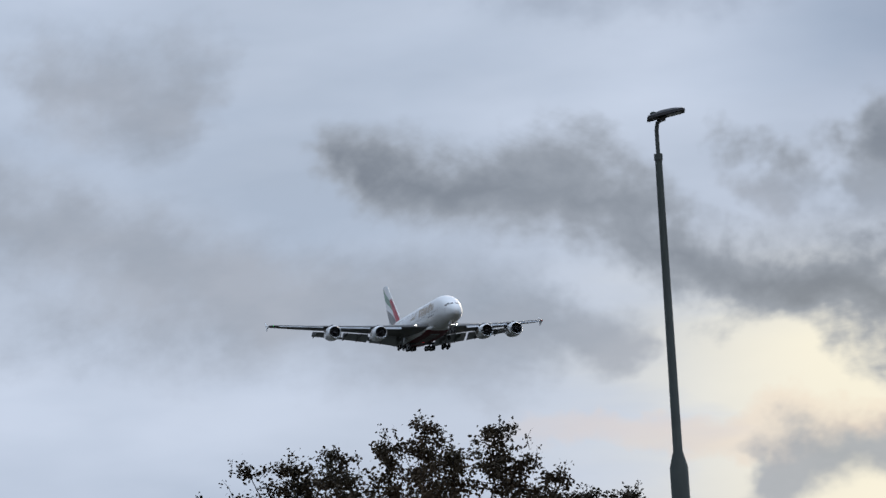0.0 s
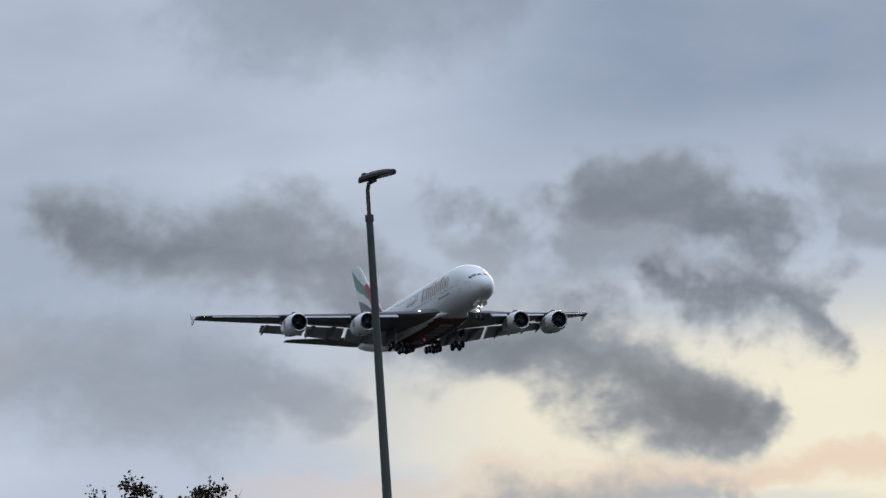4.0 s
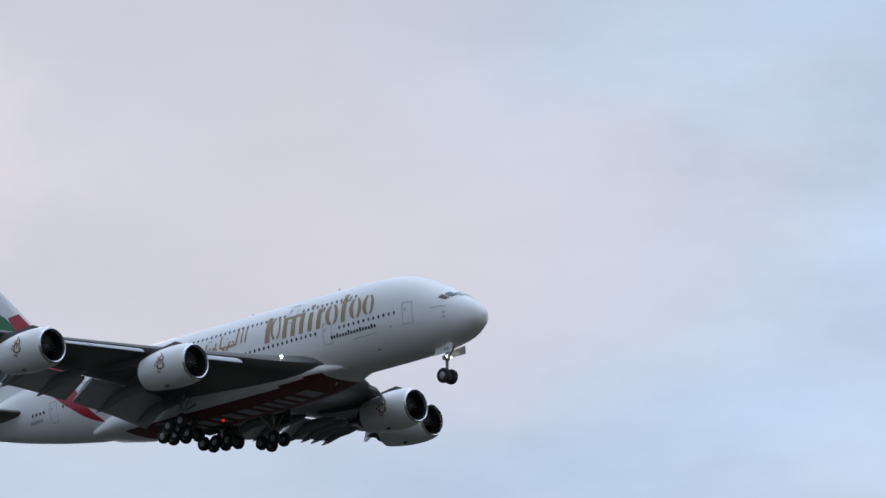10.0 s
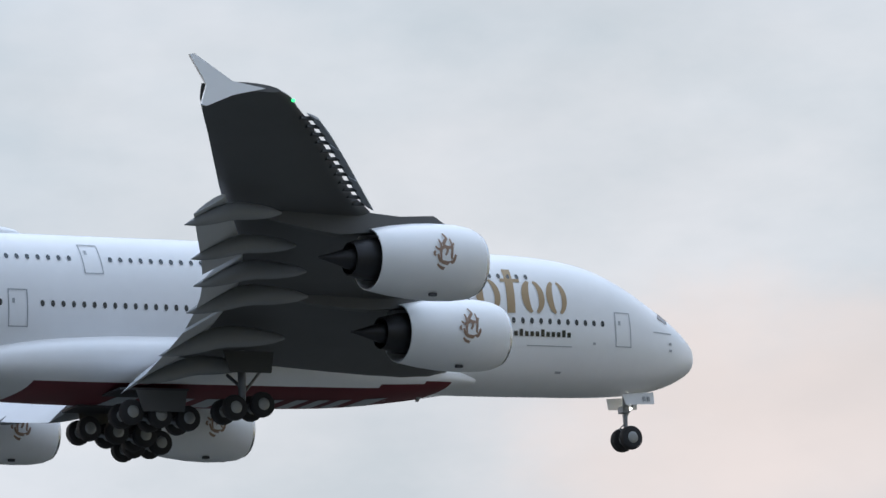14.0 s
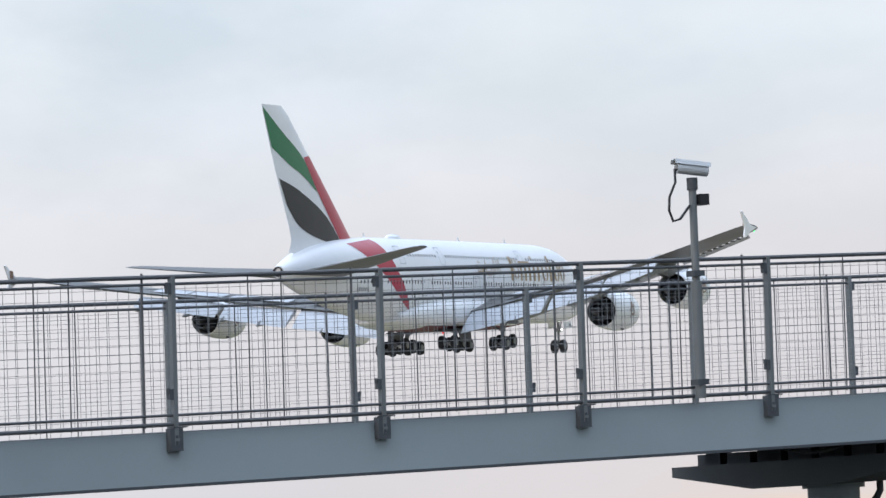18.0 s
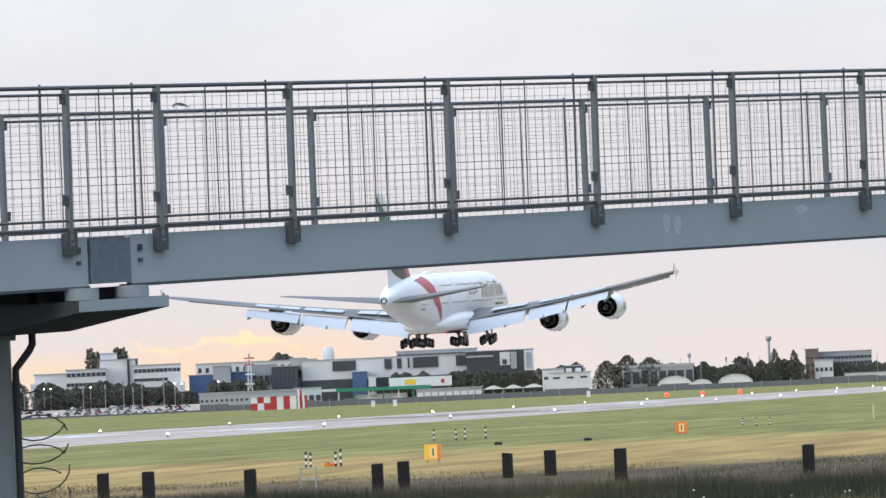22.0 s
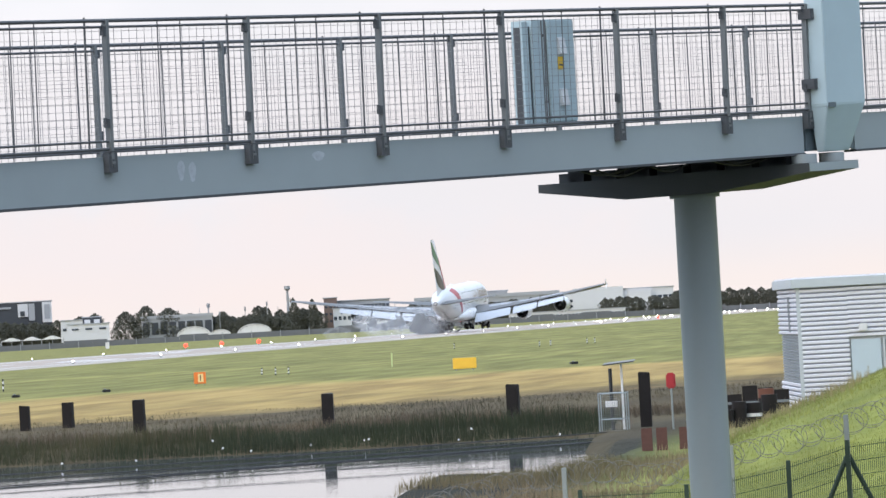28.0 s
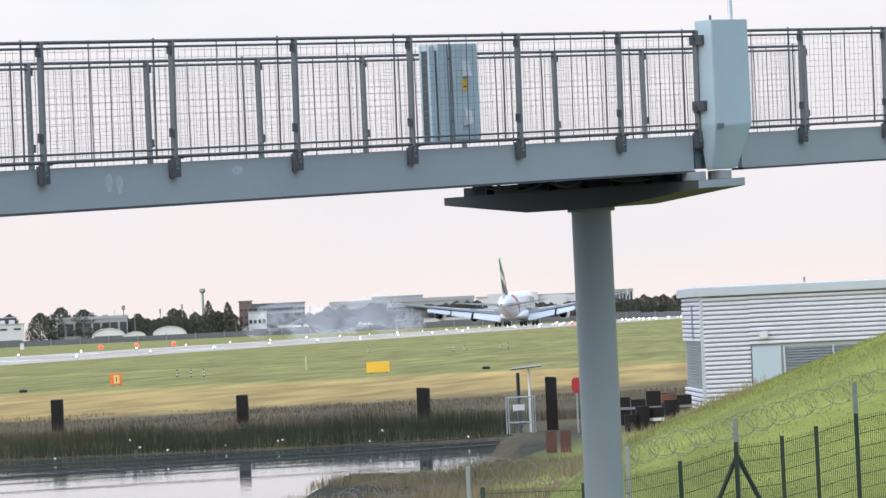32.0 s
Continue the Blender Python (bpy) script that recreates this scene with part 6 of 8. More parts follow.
for x, y, zt, strut in ((60.75, 2.83, 1.47, True), (60.8, 1.05, 1.92, False), (64.24, 7.23, 0.80, False), (64.4, 4.72, 1.0, False)):
    g = ground_height(x, y)
    p = thing("razor_wire_post", "galvanised steel post carrying razor wire", "fence post", "razor wire posts", at=(x, y, g))
    part("shaft", box((-0.035, -0.035, -0.2), (0.035, 0.035, zt - g), None, 0.006), M_GALV, p)
    if strut:
        for s in (-1, 1):
            part("strut", tube([(0.0, 0, zt - g - 0.55), (0.1, s * 0.62, zt - g - 1.9)], 0.035, 8), M_FENCE, p)
COIL = [(63.97, 9.23, 0.34), (64.1, 8.34, 0.55), (64.29, 6.83, 0.72), (64.4, 5.68, 0.62), (64.49, 4.7, 0.85), (64.58, 3.44, 1.12), (64.63, 2.55, 1.36), (64.66, 1.65, 1.60), (64.69, 0.6, 1.88), (64.7, -1.0, 2.2)]
coil_at = smooth_table([(c[1] * -1, c[0], c[2]) for c in COIL])
loops = 0
y = 9.2
while y > -1.0:
    x, z = coil_at(-y)
    r = 0.17 + 0.10 * noise.noise(Vector((y * 3, 0, 0)))
    pts = []
    for k in range(15):
        a = 2 * math.pi * k / 14
        pts.append((x + 0.04 * math.cos(a), y + 0.10 * math.cos(a) + 0.10 * k / 14 * (1 if loops % 2 else -1) + r * 0.75 * math.cos(a), z + r * math.sin(a)))
    tagged(part("razor_coil", tube(pts, 0.005, 5, None, False), M_RAZOR), "springy loop of silver razor wire along the bank", "razor wire", "razor wire along the bank")
    y -= 0.155
    loops += 1

# ---- grasses ----


def blades(name, count, place, height, width, lean, mat, label, seed):
    """Loose upright blades, many in one sheet."""
    rng = random.Random(seed)
    verts, faces = [], []
    for _ in range(count):
        x, y = place(rng)
        z = ground_height(x, y) - 0.03
        h, w = height * rng.uniform(0.5, 1.2) * (1.0 + 0.75 * noise.noise(Vector((x * 0.45, y * 0.45, seed)))), width * rng.uniform(0.6, 1.3)
        a, t = rng.uniform(0, 2 * math.pi), rng.uniform(-lean, lean)
        dx, dy = w * math.cos(a), w * math.sin(a)
        tx, ty = t * h * math.cos(a + 1), t * h * math.sin(a + 1)
        n = len(verts)
        verts += [(x - dx, y - dy, z), (x + dx, y + dy, z), (x + dx * 0.6 + tx * 0.4, y + dy * 0.6 + ty * 0.4, z + h * 0.6), (x - dx * 0.6 + tx * 0.4, y - dy * 0.6 + ty * 0.4, z + h * 0.6), (x + tx, y + ty, z + h)]
        faces += [(n, n + 1, n + 2, n + 3), (n + 3, n + 2, n + 4)]
    me = bpy.data.meshes.new(name)
    me.from_pydata(verts, [], faces)
    me.materials.append(mat)
    return tagged(new(name, me), label, "grass", kind="stuff")


def clumped(x0, x1, y0, y1, sc, cut, seed):
    def place(rng):
        while True:
            x, y = rng.uniform(x0, x1), rng.uniform(y0, y1)
            if noise.noise(Vector((x * sc, y * sc, seed))) > cut:
                return x, y
    return place



def clumped_bank():
    def place(rng):
        while True:
            x, y = rng.uniform(62.0, 112.0), rng.uniform(6.8, 16.5)
            if x < near_bank(y) - 1.5 and noise.noise(Vector((x * 0.3, y * 0.3, 4.0))) > -0.3:
                return x, y
    return place


blades("reeds", 44000, clumped(117.8, 122.5, 11.8, 66.0, 0.35, -0.8, 3.0), 0.50, 0.007, 0.3, M_REED, "dense dark green reeds along the stream bank", 11)
blades("rough_grass", 34000, clumped(121.0, 164.0, 8.0, 76.0, 0.12, -0.15, 7.0), 0.15, 0.009, 0.7, M_DRY, "rough brown and dry grass tussocks", 12)
blades("dark_sedge", 26000, clumped(121.5, 131.0, 10.0, 62.0, 0.25, -0.35, 5.0), 0.34, 0.008, 0.6, M_SCRUB, "dark sedge and nettles behind the reeds", 16)
blades("bank_grass", 26000, clumped_bank(), 0.22, 0.007, 0.6, M_BANK, "dry grass and weeds on the near bank", 13)
blades("mound_grass", 60000, clumped(60.5, 96.0, -4.0, 7.0, 0.6, -0.6, 9.0), 0.09, 0.006, 0.7, M_BLADE, "bright green uneven mown grass on the mound", 14)
blades("tall_weeds", 2600, clumped(76.0, 110.0, 3.4, 8.0, 0.5, 0.05, 2.0), 0.26, 0.006, 0.5, M_STRAW, "straw-coloured seeding weeds by the plant building", 15)

# ---- far side of the airfield ----
M_FARWHITE = material("render_white", (0.62, 0.62, 0.62), 0.7, grain=0.05, scale=0.2, stains=0.12)
M_FARGREY = material("concrete_grey", (0.36, 0.37, 0.38), 0.8, grain=0.08, scale=0.2, stains=0.2)
M_FARDARK = material("cladding_dark", (0.045, 0.05, 0.058), 0.5, grain=0.15, scale=0.2)
M_FARGLASS = material("far_window_glass", (0.05, 0.06, 0.075), 0.15, grain=0.2, scale=0.1)
M_FARBLUE = material("cladding_blue", (0.06, 0.105, 0.22), 0.5, grain=0.1, scale=0.2)
M_FARBROWN = material("brick_brown", (0.17, 0.12, 0.10), 0.85, grain=0.2, scale=0.6)
M_FARGREEN = material("canopy_green", (0.03, 0.22, 0.13), 0.5, grain=0.08, scale=0.3)
M_FARWALL = material("perimeter_wall", (0.14, 0.145, 0.15), 0.85, grain=0.2, scale=0.15, stains=0.3)
M_FARMAST = material("mast_steel", (0.30, 0.31, 0.32), 0.5, metal=0.4, grain=0.1)
M_FARLAMP = material("far_lamp", (1.0, 0.93, 0.82), 0.3, emit=5.0)
M_LEAF = material("far_foliage", (0.098, 0.10, 0.078), 0.95, grain=0.2, scale=0.1, second=(0.13, 0.122, 0.095))
M_BARK = material("bark", (0.09, 0.075, 0.06), 0.9, grain=0.3, scale=6)
FAR = 2300.0


def far_x(az0, az1, dist):
    return dist * math.tan(radians((az0 - az1) / 2))


def rise(el, dist=FAR):
    return 3.1 + dist * math.tan(radians(el))


def facing(name, label, category, az0, az1, dist, group=""):
    """A thing whose local x runs along its front from bearing az0 to az1, its local y away from the viewer."""
    a = radians((az0 + az1) / 2)
    t = thing(name, label, category, group, at=(dist * math.cos(a), dist * math.sin(a), 0), turn=math.degrees(a) - 90)
    return t, far_x(az0, az1, dist)


def office(label, az0, az1, top, dist=FAR, wall=M_FARWHITE, rows=(), base=0.0, depth=26.0, cap=0.5, extra=()):
    """A building: body, roof slab, and rows of windows given as (low, high, count, glass, gap share)."""
    if len(label.split()) < 4:
        label += " at the airfield edge"
    t, w = facing("building", label, "building", az0, az1, dist)
    h = rise(top, dist)
    part("wall", box((-w, 0, base), (w, depth, h - cap)), wall, t, "", False)
    part("roof", box((-w - 0.5, -0.5, h - cap), (w + 0.5, depth + 0.5, h)), M_FARGREY, t, "", False)
    for lo, hi, n, glass, gap in rows:
        z0, z1 = h * lo, h * hi
        pitch = 2 * w / n
        pane = mesh_of(box((-pitch * (1 - gap) / 2, -0.25, z0), (pitch * (1 - gap) / 2, 0.1, z1)), "window", glass, False)
        for k in range(n):
            p = new("window", pane)
            p.parent, p.location = t, (-w + pitch * (k + 0.5), 0, 0)
    for x0, x1, z0, z1, d, mat in extra:
        part("wing", box((-w + 2 * w * x0, -d, h * z0), (-w + 2 * w * x1, 0.2, h * z1)), mat, t, "", False)
    return t


G, W, B = M_FARGLASS, M_FARWHITE, M_FARDARK
# white stepped office block with car park
office("white flat-roofed office wing behind trees", 19.95, 19.36, 0.53, 2330, W, ((0.55, 0.62, 9, G, 0.5),), extra=((-0.1, 0.25, 0, 0.78, 4, W),))
office("white office wing with window bands", 19.52, 18.98, 0.575, 2324, W, ((0.84, 0.92, 8, G, 0.15), (0.64, 0.71, 10, G, 0.1), (0.44, 0.5, 8, G, 0.2)))
office("tall white stair block of the offices", 19.06, 18.54, 0.69, 2336, W, ((0.30, 0.36, 4, G, 0.3),), extra=((0.72, 0.78, 0, 0.99, 1.2, B), (0.94, 1.0, 0, 0.99, 1.2, B)))
office("white lower office wing with long window bands", 18.60, 17.96, 0.60, 2318, W, ((0.84, 0.91, 11, G, 0.12), (0.66, 0.72, 11, G, 0.06), (0.48, 0.54, 11, G, 0.06), (0.28, 0.34, 9, G, 0.1)), extra=((0.72, 1.0, 0, 0.80, 6, W), (0.86, 1.08, 0, 0.62, 9, W)))
office("plant room on the office roof", 19.05, 18.82, 0.78, 2345, W, (), base=20)
# blue and grey sheds
office("blue clad shed", 17.85, 17.30, 0.43, 2320, M_FARBLUE, ((0.2, 0.4, 4, B, 0.4),))
office("grey concrete block between blue sheds", 17.52, 17.28, 0.54, 2312, M_FARGREY, ())
office("bright blue clad shed", 17.28, 16.98, 0.45, 2322, M_FARBLUE, ((0.15, 0.35, 3, G, 0.4),))
office("pale long building behind the sheds", 17.75, 16.1, 0.58, 2420, W, ((0.8, 0.9, 16, G, 0.55),))
office("grey lit workshop with roof lamps", 17.08, 16.66, 0.53, 2335, M_FARGREY, ((0.55, 0.75, 5, G, 0.2),))
office("dark glazed hall with slanted front", 16.72, 16.36, 0.50, 2306, B, ((0.25, 0.9, 6, G, 0.15),))
office("grey block beside the dark hall", 16.46, 16.24, 0.60, 2330, M_FARGREY, ((0.6, 0.75, 3, B, 0.3),))
# long white hangar over a black base
office("long white office building with dark glazed base", 16.30, 13.85, 0.56, 2316, W, (), depth=40, extra=((0, 1, 0, 0.56, 1.0, B), (0.02, 0.20, 0.30, 0.36, 1.4, W), (0.17, 0.30, 0.74, 0.95, 0.8, B), (0.46, 0.50, 0.74, 0.95, 0.8, B), (0.53, 0.555, 0.74, 0.95, 0.8, B), (0.59, 0.60, 0.74, 0.95, 0.8, B), (0.62, 0.76, 0.74, 0.96, 0.8, B), (0.86, 0.99, 0.74, 0.96, 0.8, B)))
office("long flat upper roof storey", 15.0, 13.9, 0.63, 2340, M_FARGREY, ((0.86, 0.93, 12, B, 0.1),))
office("dark glazed block with white framed bays", 14.05, 13.13, 0.585, 2306, B, ((0.2, 0.5, 8, G, 0.2),), depth=30, extra=((0.50, 0.65, 0.68, 0.95, 0.8, W), (0.86, 1.0, 0.55, 0.97, 0.8, W), (0.535, 0.60, 0.70, 0.80, 1.2, B), (0.89, 0.97, 0.62, 0.92, 1.2, M_FARGREY), (0.0, 0.4, 0.86, 0.9, 0.8, M_FARGREY), (0.66, 0.75, 0.6, 0.95, 0.9, M_FARGREY)))
office("blue clad link block", 15.62, 15.42, 0.38, 2304, M_FARBLUE, ((0.1, 0.3, 2, B, 0.3),))
office("white service cabin", 15.40, 15.30, 0.32, 2298, W, ((0.4, 0.6, 2, G, 0.3),), depth=6)
bd = facing("hoarding_sign", "long white hoarding sign with a yellow patch", "sign", 15.12, 14.26, 2285)
part("board", box((-bd[1], 0, rise(0.13, 2285)), (bd[1], 1.0, rise(0.265, 2285))), M_WHITEPAINT, bd[0], "", False)
part("yellow_patch", box((-bd[1] * 0.5, -0.12, rise(0.165, 2285)), (-bd[1] * 0.15, -0.01, rise(0.235, 2285))), M_SIGNYELLOW, bd[0], "yellow patch", False)
part("dark_patch", box((bd[1] * 0.66, -0.12, rise(0.17, 2285)), (bd[1] * 0.76, -0.01, rise(0.225, 2285))), M_REDPAINT, bd[0], "", False)
for q in (-0.9, -0.3, 0.3, 0.9):
    part("leg", box((q * bd[1] - 0.3, 0.3, 0), (q * bd[1] + 0.3, 0.9, rise(0.14, 2285))), M_FARMAST, bd[0], "", False)
cn = facing("forecourt_canopy", "green edged filling station canopy on columns", "canopy", 15.85, 14.55, 2270)
part("deck", box((-cn[1], 0, rise(0.105, 2270)), (cn[1], 14, rise(0.15, 2270))), M_FARGREEN, cn[0], "", False)
for k in range(7):
    q = -0.95 + k * 0.316
    part("column", box((q * cn[1] - 0.4, 1, 0), (q * cn[1] + 0.4, 2, rise(0.105, 2270))), M_FARGREEN if k % 2 else W, cn[0], "", False)
part("kiosk", box((-cn[1] * 0.6, 5, 0), (cn[1] * 0.5, 12, rise(0.06, 2270))), W, cn[0], "", False)
office("long low grey building at the field edge", 17.72, 16.36, 0.175, 2190, M_FARGREY, ((0.5, 0.62, 20, G, 0.5),), depth=14, cap=0.7)
office("pale blue low hut by the field edge", 16.42, 16.05, 0.19, 2240, M_DOOR, ((0.3, 0.6, 4, B, 0.3),), depth=8)
office("low white units by the perimeter", 14.75, 13.85, 0.10, 2235, M_FARGREY, ((0.3, 0.7, 9, W, 0.25),), depth=8)
for az0, az1 in ((13.84, 13.55), (13.56, 13.28), (13.30, 12.98)):
    t, w = facing("marquee_tent", "white peaked marquee tent", "tent", az0, az1, 2225, "marquee tents")
    h = rise(0.10, 2225)
    part("canopy", loft([[(x * w, y, h * z) for x, z in ((-1, 0.72), (-0.6, 0.86), (-0.2, 0.98), (0.1, 1.0), (0.5, 0.88), (1, 0.72))] for y in (0, 6)], True), M_WHITEPAINT, t, "white sagging canopy")
    for q in (-0.95, 0, 0.95):
        part("pole", tube([(q * w, 0.4, 0), (q * w, 0.4, h * 0.8)], 0.18, 6), M_FARMAST, t)
# middle stretch
office("white two-storey house with a dark window band", 12.92, 12.36, 0.24, 2230, W, ((0.72, 0.8, 3, G, 0.5),), depth=14)
office("dark fronted upper room on a white house", 12.72, 12.46, 0.33, 2245, B, ((0.7, 0.9, 2, W, 0.4),), depth=10)
office("white low house roofs among trees", 13.02, 12.60, 0.30, 2280, W, ((0.6, 0.7, 4, G, 0.5),), depth=12)
office("flat-roofed grey pavilion under trees", 11.92, 10.95, 0.29, 2290, M_FARGREY, ((0.3, 0.75, 8, B, 0.25),), depth=20, cap=1.6)
for az0, az1, el in ((11.45, 10.98, 0.12), (10.62, 10.15, 0.11), (11.0, 10.7, 0.06)):
    t, w = facing("hangar", "small hangar with a curved white roof", "hangar", az0, az1, 2225, "curved roof hangars")
    h = rise(el, 2225)
    arc = [(math.cos(math.pi * k / 12), math.sin(math.pi * k / 12)) for k in range(13)]
    part("roof", loft([[(c * w, y, h * 0.35 + h * 0.65 * s) for c, s in arc] + [(c * (w - 0.5), y, h * 0.33 + h * 0.62 * s) for c, s in reversed(arc)] for y in (0, 18)]), M_WHITEPAINT, t, "curved white roof")
    part("front", loft([[(c * (w - 0.6), y, h * 0.32 + h * 0.61 * s) for c, s in arc] + [(-w + 0.6, y, 0), (w - 0.6, y, 0)] for y in (0.5, 17.5)]), M_WHITEPAINT, t, "", False)
office("slim brown brick tower block", 9.42, 9.24, 0.41, 2330, M_FARBROWN, ((0.3, 0.36, 3, G, 0.4), (0.5, 0.56, 3, G, 0.4), (0.7, 0.76, 3, G, 0.4)))
office("grey terminal block with long windows", 9.26, 8.52, 0.36, 2350, M_FARGREY, ((0.55, 0.66, 14, G, 0.15), (0.75, 0.84, 14, G, 0.15)))
office("white low front building", 9.30, 9.05, 0.26, 2310, W, ((0.5, 0.65, 4, G, 0.4),))
office("white long low sheds", 8.9, 7.6, 0.055, 2240, W, ((0.4, 0.6, 24, G, 0.3),), depth=14)
# right-hand terminal
office("long grey roofed terminal pier", 8.17, 6.2, 0.335, 2400, M_FARGREY, ((0.62, 0.72, 30, G, 0.15),), depth=40, cap=2.0)
office("raised roof of the terminal pier", 7.6, 6.9, 0.38, 2415, M_FARGREY, ())
office("white terminal building with a stepped roof", 6.16, 4.63, 0.31, 2360, W, ((0.60, 0.70, 20, G, 0.2), (0.42, 0.50, 20, G, 0.2)), depth=30, extra=((0.1, 0.55, 0, 1.08, 3, W), (0.6, 0.8, 0, 0.9, 4, W)))
office("white low sheds by the terminal", 6.9, 5.3, 0.055, 2250, W, ((0.3, 0.6, 30, G, 0.3),), depth=10)
office("pale distant tower block", 4.30, 4.02, 0.33, 2600, M_FARGREY, ((0.3, 0.9, 6, G, 0.5),))
office("white distant hall", 3.2, 1.6, 0.22, 2500, W, ((0.5, 0.7, 18, G, 0.3),))
# left stretch before the offices
office("low brown brick building", 27.75, 27.35, 0.43, 2320, M_FARBROWN, ((0.4, 0.7, 5, G, 0.4),))
office("long grey warehouse", 27.35, 26.3, 0.46, 2340, M_FARGREY, ((0.55, 0.75, 10, G, 0.3),))
office("white stepped low houses", 26.35, 25.5, 0.37, 2310, W, ((0.5, 0.62, 8, G, 0.3), (0.72, 0.82, 8, G, 0.4)))
office("white square stair tower", 25.50, 25.28, 0.52, 2305, W, ((0.3, 0.8, 2, M_FARGREY, 0.4),))
office("grey square stair tower", 25.18, 24.98, 0.48, 2306, M_FARGREY, ())
office("long grey low factory with white roof edge", 25.3, 23.0, 0.42, 2330, M_FARGREY, ((0.60, 0.74, 22, G, 0.2), (0.80, 0.9, 22, W, 0.1)), cap=1.2)
office("pale concrete stair tower", 24.20, 23.72, 0.50, 2312, M_FARGREY, ())
office("pale concrete stair tower", 23.12, 22.72, 0.52, 2312, M_FARGREY, ())
office("white lit lorry depot", 23.70, 23.30, 0.20, 2280, W, ((0.3, 0.7, 6, B, 0.3),), depth=10)
office("low brown shed behind posts", 22.05, 21.35, 0.34, 2300, M_FARBROWN, ((0.4, 0.6, 7, G, 0.4),))
office("white billboard hut", 21.45, 21.2, 0.30, 2290, W, ((0.3, 0.7, 1, M_DOOR, 0.2),), depth=4)
office("white arched far roof", 21.9, 21.3, 0.45, 2480, W, ())
office("pale low houses", 30.5, 28.0, 0.38, 2360, W, ((0.4, 0.6, 20, G, 0.3),))
# pale far tower
t, w = facing("distant_tower", "pale rounded tower far in the haze", "tower", 16.02, 15.85, 4000)
part("shaft", loft([[(w * k * math.cos(a), w * k * math.sin(a), z) for a in (2 * math.pi * j / 16 for j in range(16))] for k, z in ((1, 0), (0.97, 45), (0.9, 51), (0.6, 54))]), material("tower_pale", (0.62, 0.64, 0.68), 0.7, grain=0.04, scale=0.1), t)


def mast(az, top, label, width, dist=2310, tip=1.6, arms=0):
    t, _ = facing("mast", label, "mast", az, az, dist, "masts along the skyline")
    h = rise(top, dist)
    part("shaft", tube([(0, 0, 0), (0, 0, h * 0.9), (0, 0, h)], [width, width * 0.7, width * 0.6], 8), M_FARMAST, t)
    if tip:
        part("head", tube([(0, 0, h - 2.6), (0, 0, h - 1.6), (0, 0, h)], [tip * 0.6, tip, tip * 0.9], 10), M_FARMAST, t)
    for k in range(arms):
        z = h - 0.6 - 1.8 * k
        part("crossarm", box((-2.4, -0.2, z - 0.2), (2.4, 0.2, z + 0.2)), M_FARMAST, t, "", False)


mast(9.91, 0.60, "slim pale radar mast with a rounded head", 0.9, tip=1.7)
mast(11.0, 0.42, "thin mast with a drum head", 0.45, tip=1.0)
mast(11.12, 0.36, "thin bare grey skyline mast", 0.2, tip=0)
mast(8.45, 0.30, "thin bare grey skyline mast", 0.25, tip=0)
mast(10.05, 0.33, "thin bare grey skyline mast", 0.2, tip=0)
for k, az in enumerate((21.9, 21.75, 21.4, 20.9, 20.6, 20.35, 20.1, 22.3, 22.1, 19.3, 19.0, 18.75, 18.62, 18.5, 18.2, 18.05, 10.5, 10.2, 10.85)):
    mast(az, 0.30 + 0.05 * (k % 3), "thin grey car park lamp column", 0.22, 2270, 0.5)
for az in (24.55, 24.47):
    mast(az, 0.68, "grey goal-shaped gantry column", 0.35, 2300, 0, 1)
# red and white lattice tower
t, _ = facing("lattice_tower", "red and white lattice mast with crossarms", "lattice tower", 17.02, 17.02, 2260)
h = rise(0.70, 2260)
for sx in (-1, 1):
    for sy in (-1, 1):
        part("leg", tube([(sx * 1.6, sy * 1.6, 0), (sx * 0.5, sy * 0.5, h)], 0.22, 6), M_WHITEPAINT, t)
for k in range(9):
    z = h * k / 9
    q, q2 = 1.6 - 1.1 * k / 9, 1.6 - 1.1 * (k + 1) / 9
    part("brace", tube([(-q, -q, z), (q2, -q2, h * (k + 1) / 9)], 0.13, 5), M_REDPAINT if k > 6 else M_WHITEPAINT, t)
    part("brace", tube([(q, -q, z), (-q2, -q2, h * (k + 1) / 9)], 0.13, 5), M_REDPAINT if k > 6 else M_WHITEPAINT, t)
for z, m in ((h - 3, M_REDPAINT), (h - 6.5, M_REDPAINT), (h * 0.45, M_WHITEPAINT), (h * 0.62, M_WHITEPAINT)):
    part("crossarm", box((-2.6, -0.4, z - 0.4), (2.6, 0.4, z + 0.4)), m, t, "", False)
# striped equipment shed out on the grass
SHED = 1850.0
t, w = facing("equipment_shed", "red and white chequered equipment shed on the grass", "shed", 17.02, 16.26, SHED)
h0, h1 = 0.0, rise(0.115, SHED)
for k in range(7):
    x0, x1 = -w + 2 * w * 0.82 * k / 7, -w + 2 * w * 0.82 * (k + 1) / 7
    if k < 3:
        part("panel", box((x0, 0, h0), (x1 - 0.03, 5, h1 * 0.45)), M_WHITEPAINT if k % 2 == 1 else M_REDPAINT, t, "", False)
        part("panel", box((x0, 0, h1 * 0.46), (x1 - 0.03, 5, h1 * 0.86)), M_REDPAINT if k % 2 == 1 else M_WHITEPAINT, t, "", False)
    else:
        part("panel", box((x0, 0, h0), (x1 - 0.03, 5, h1 * 0.86)), M_REDPAINT if k % 2 == 1 else M_WHITEPAINT, t, "", False)
part("roof", box((-w - 0.4, -0.4, h1 * 0.87), (w * 0.66, 5.4, h1)), M_FARGREY, t, "", False)
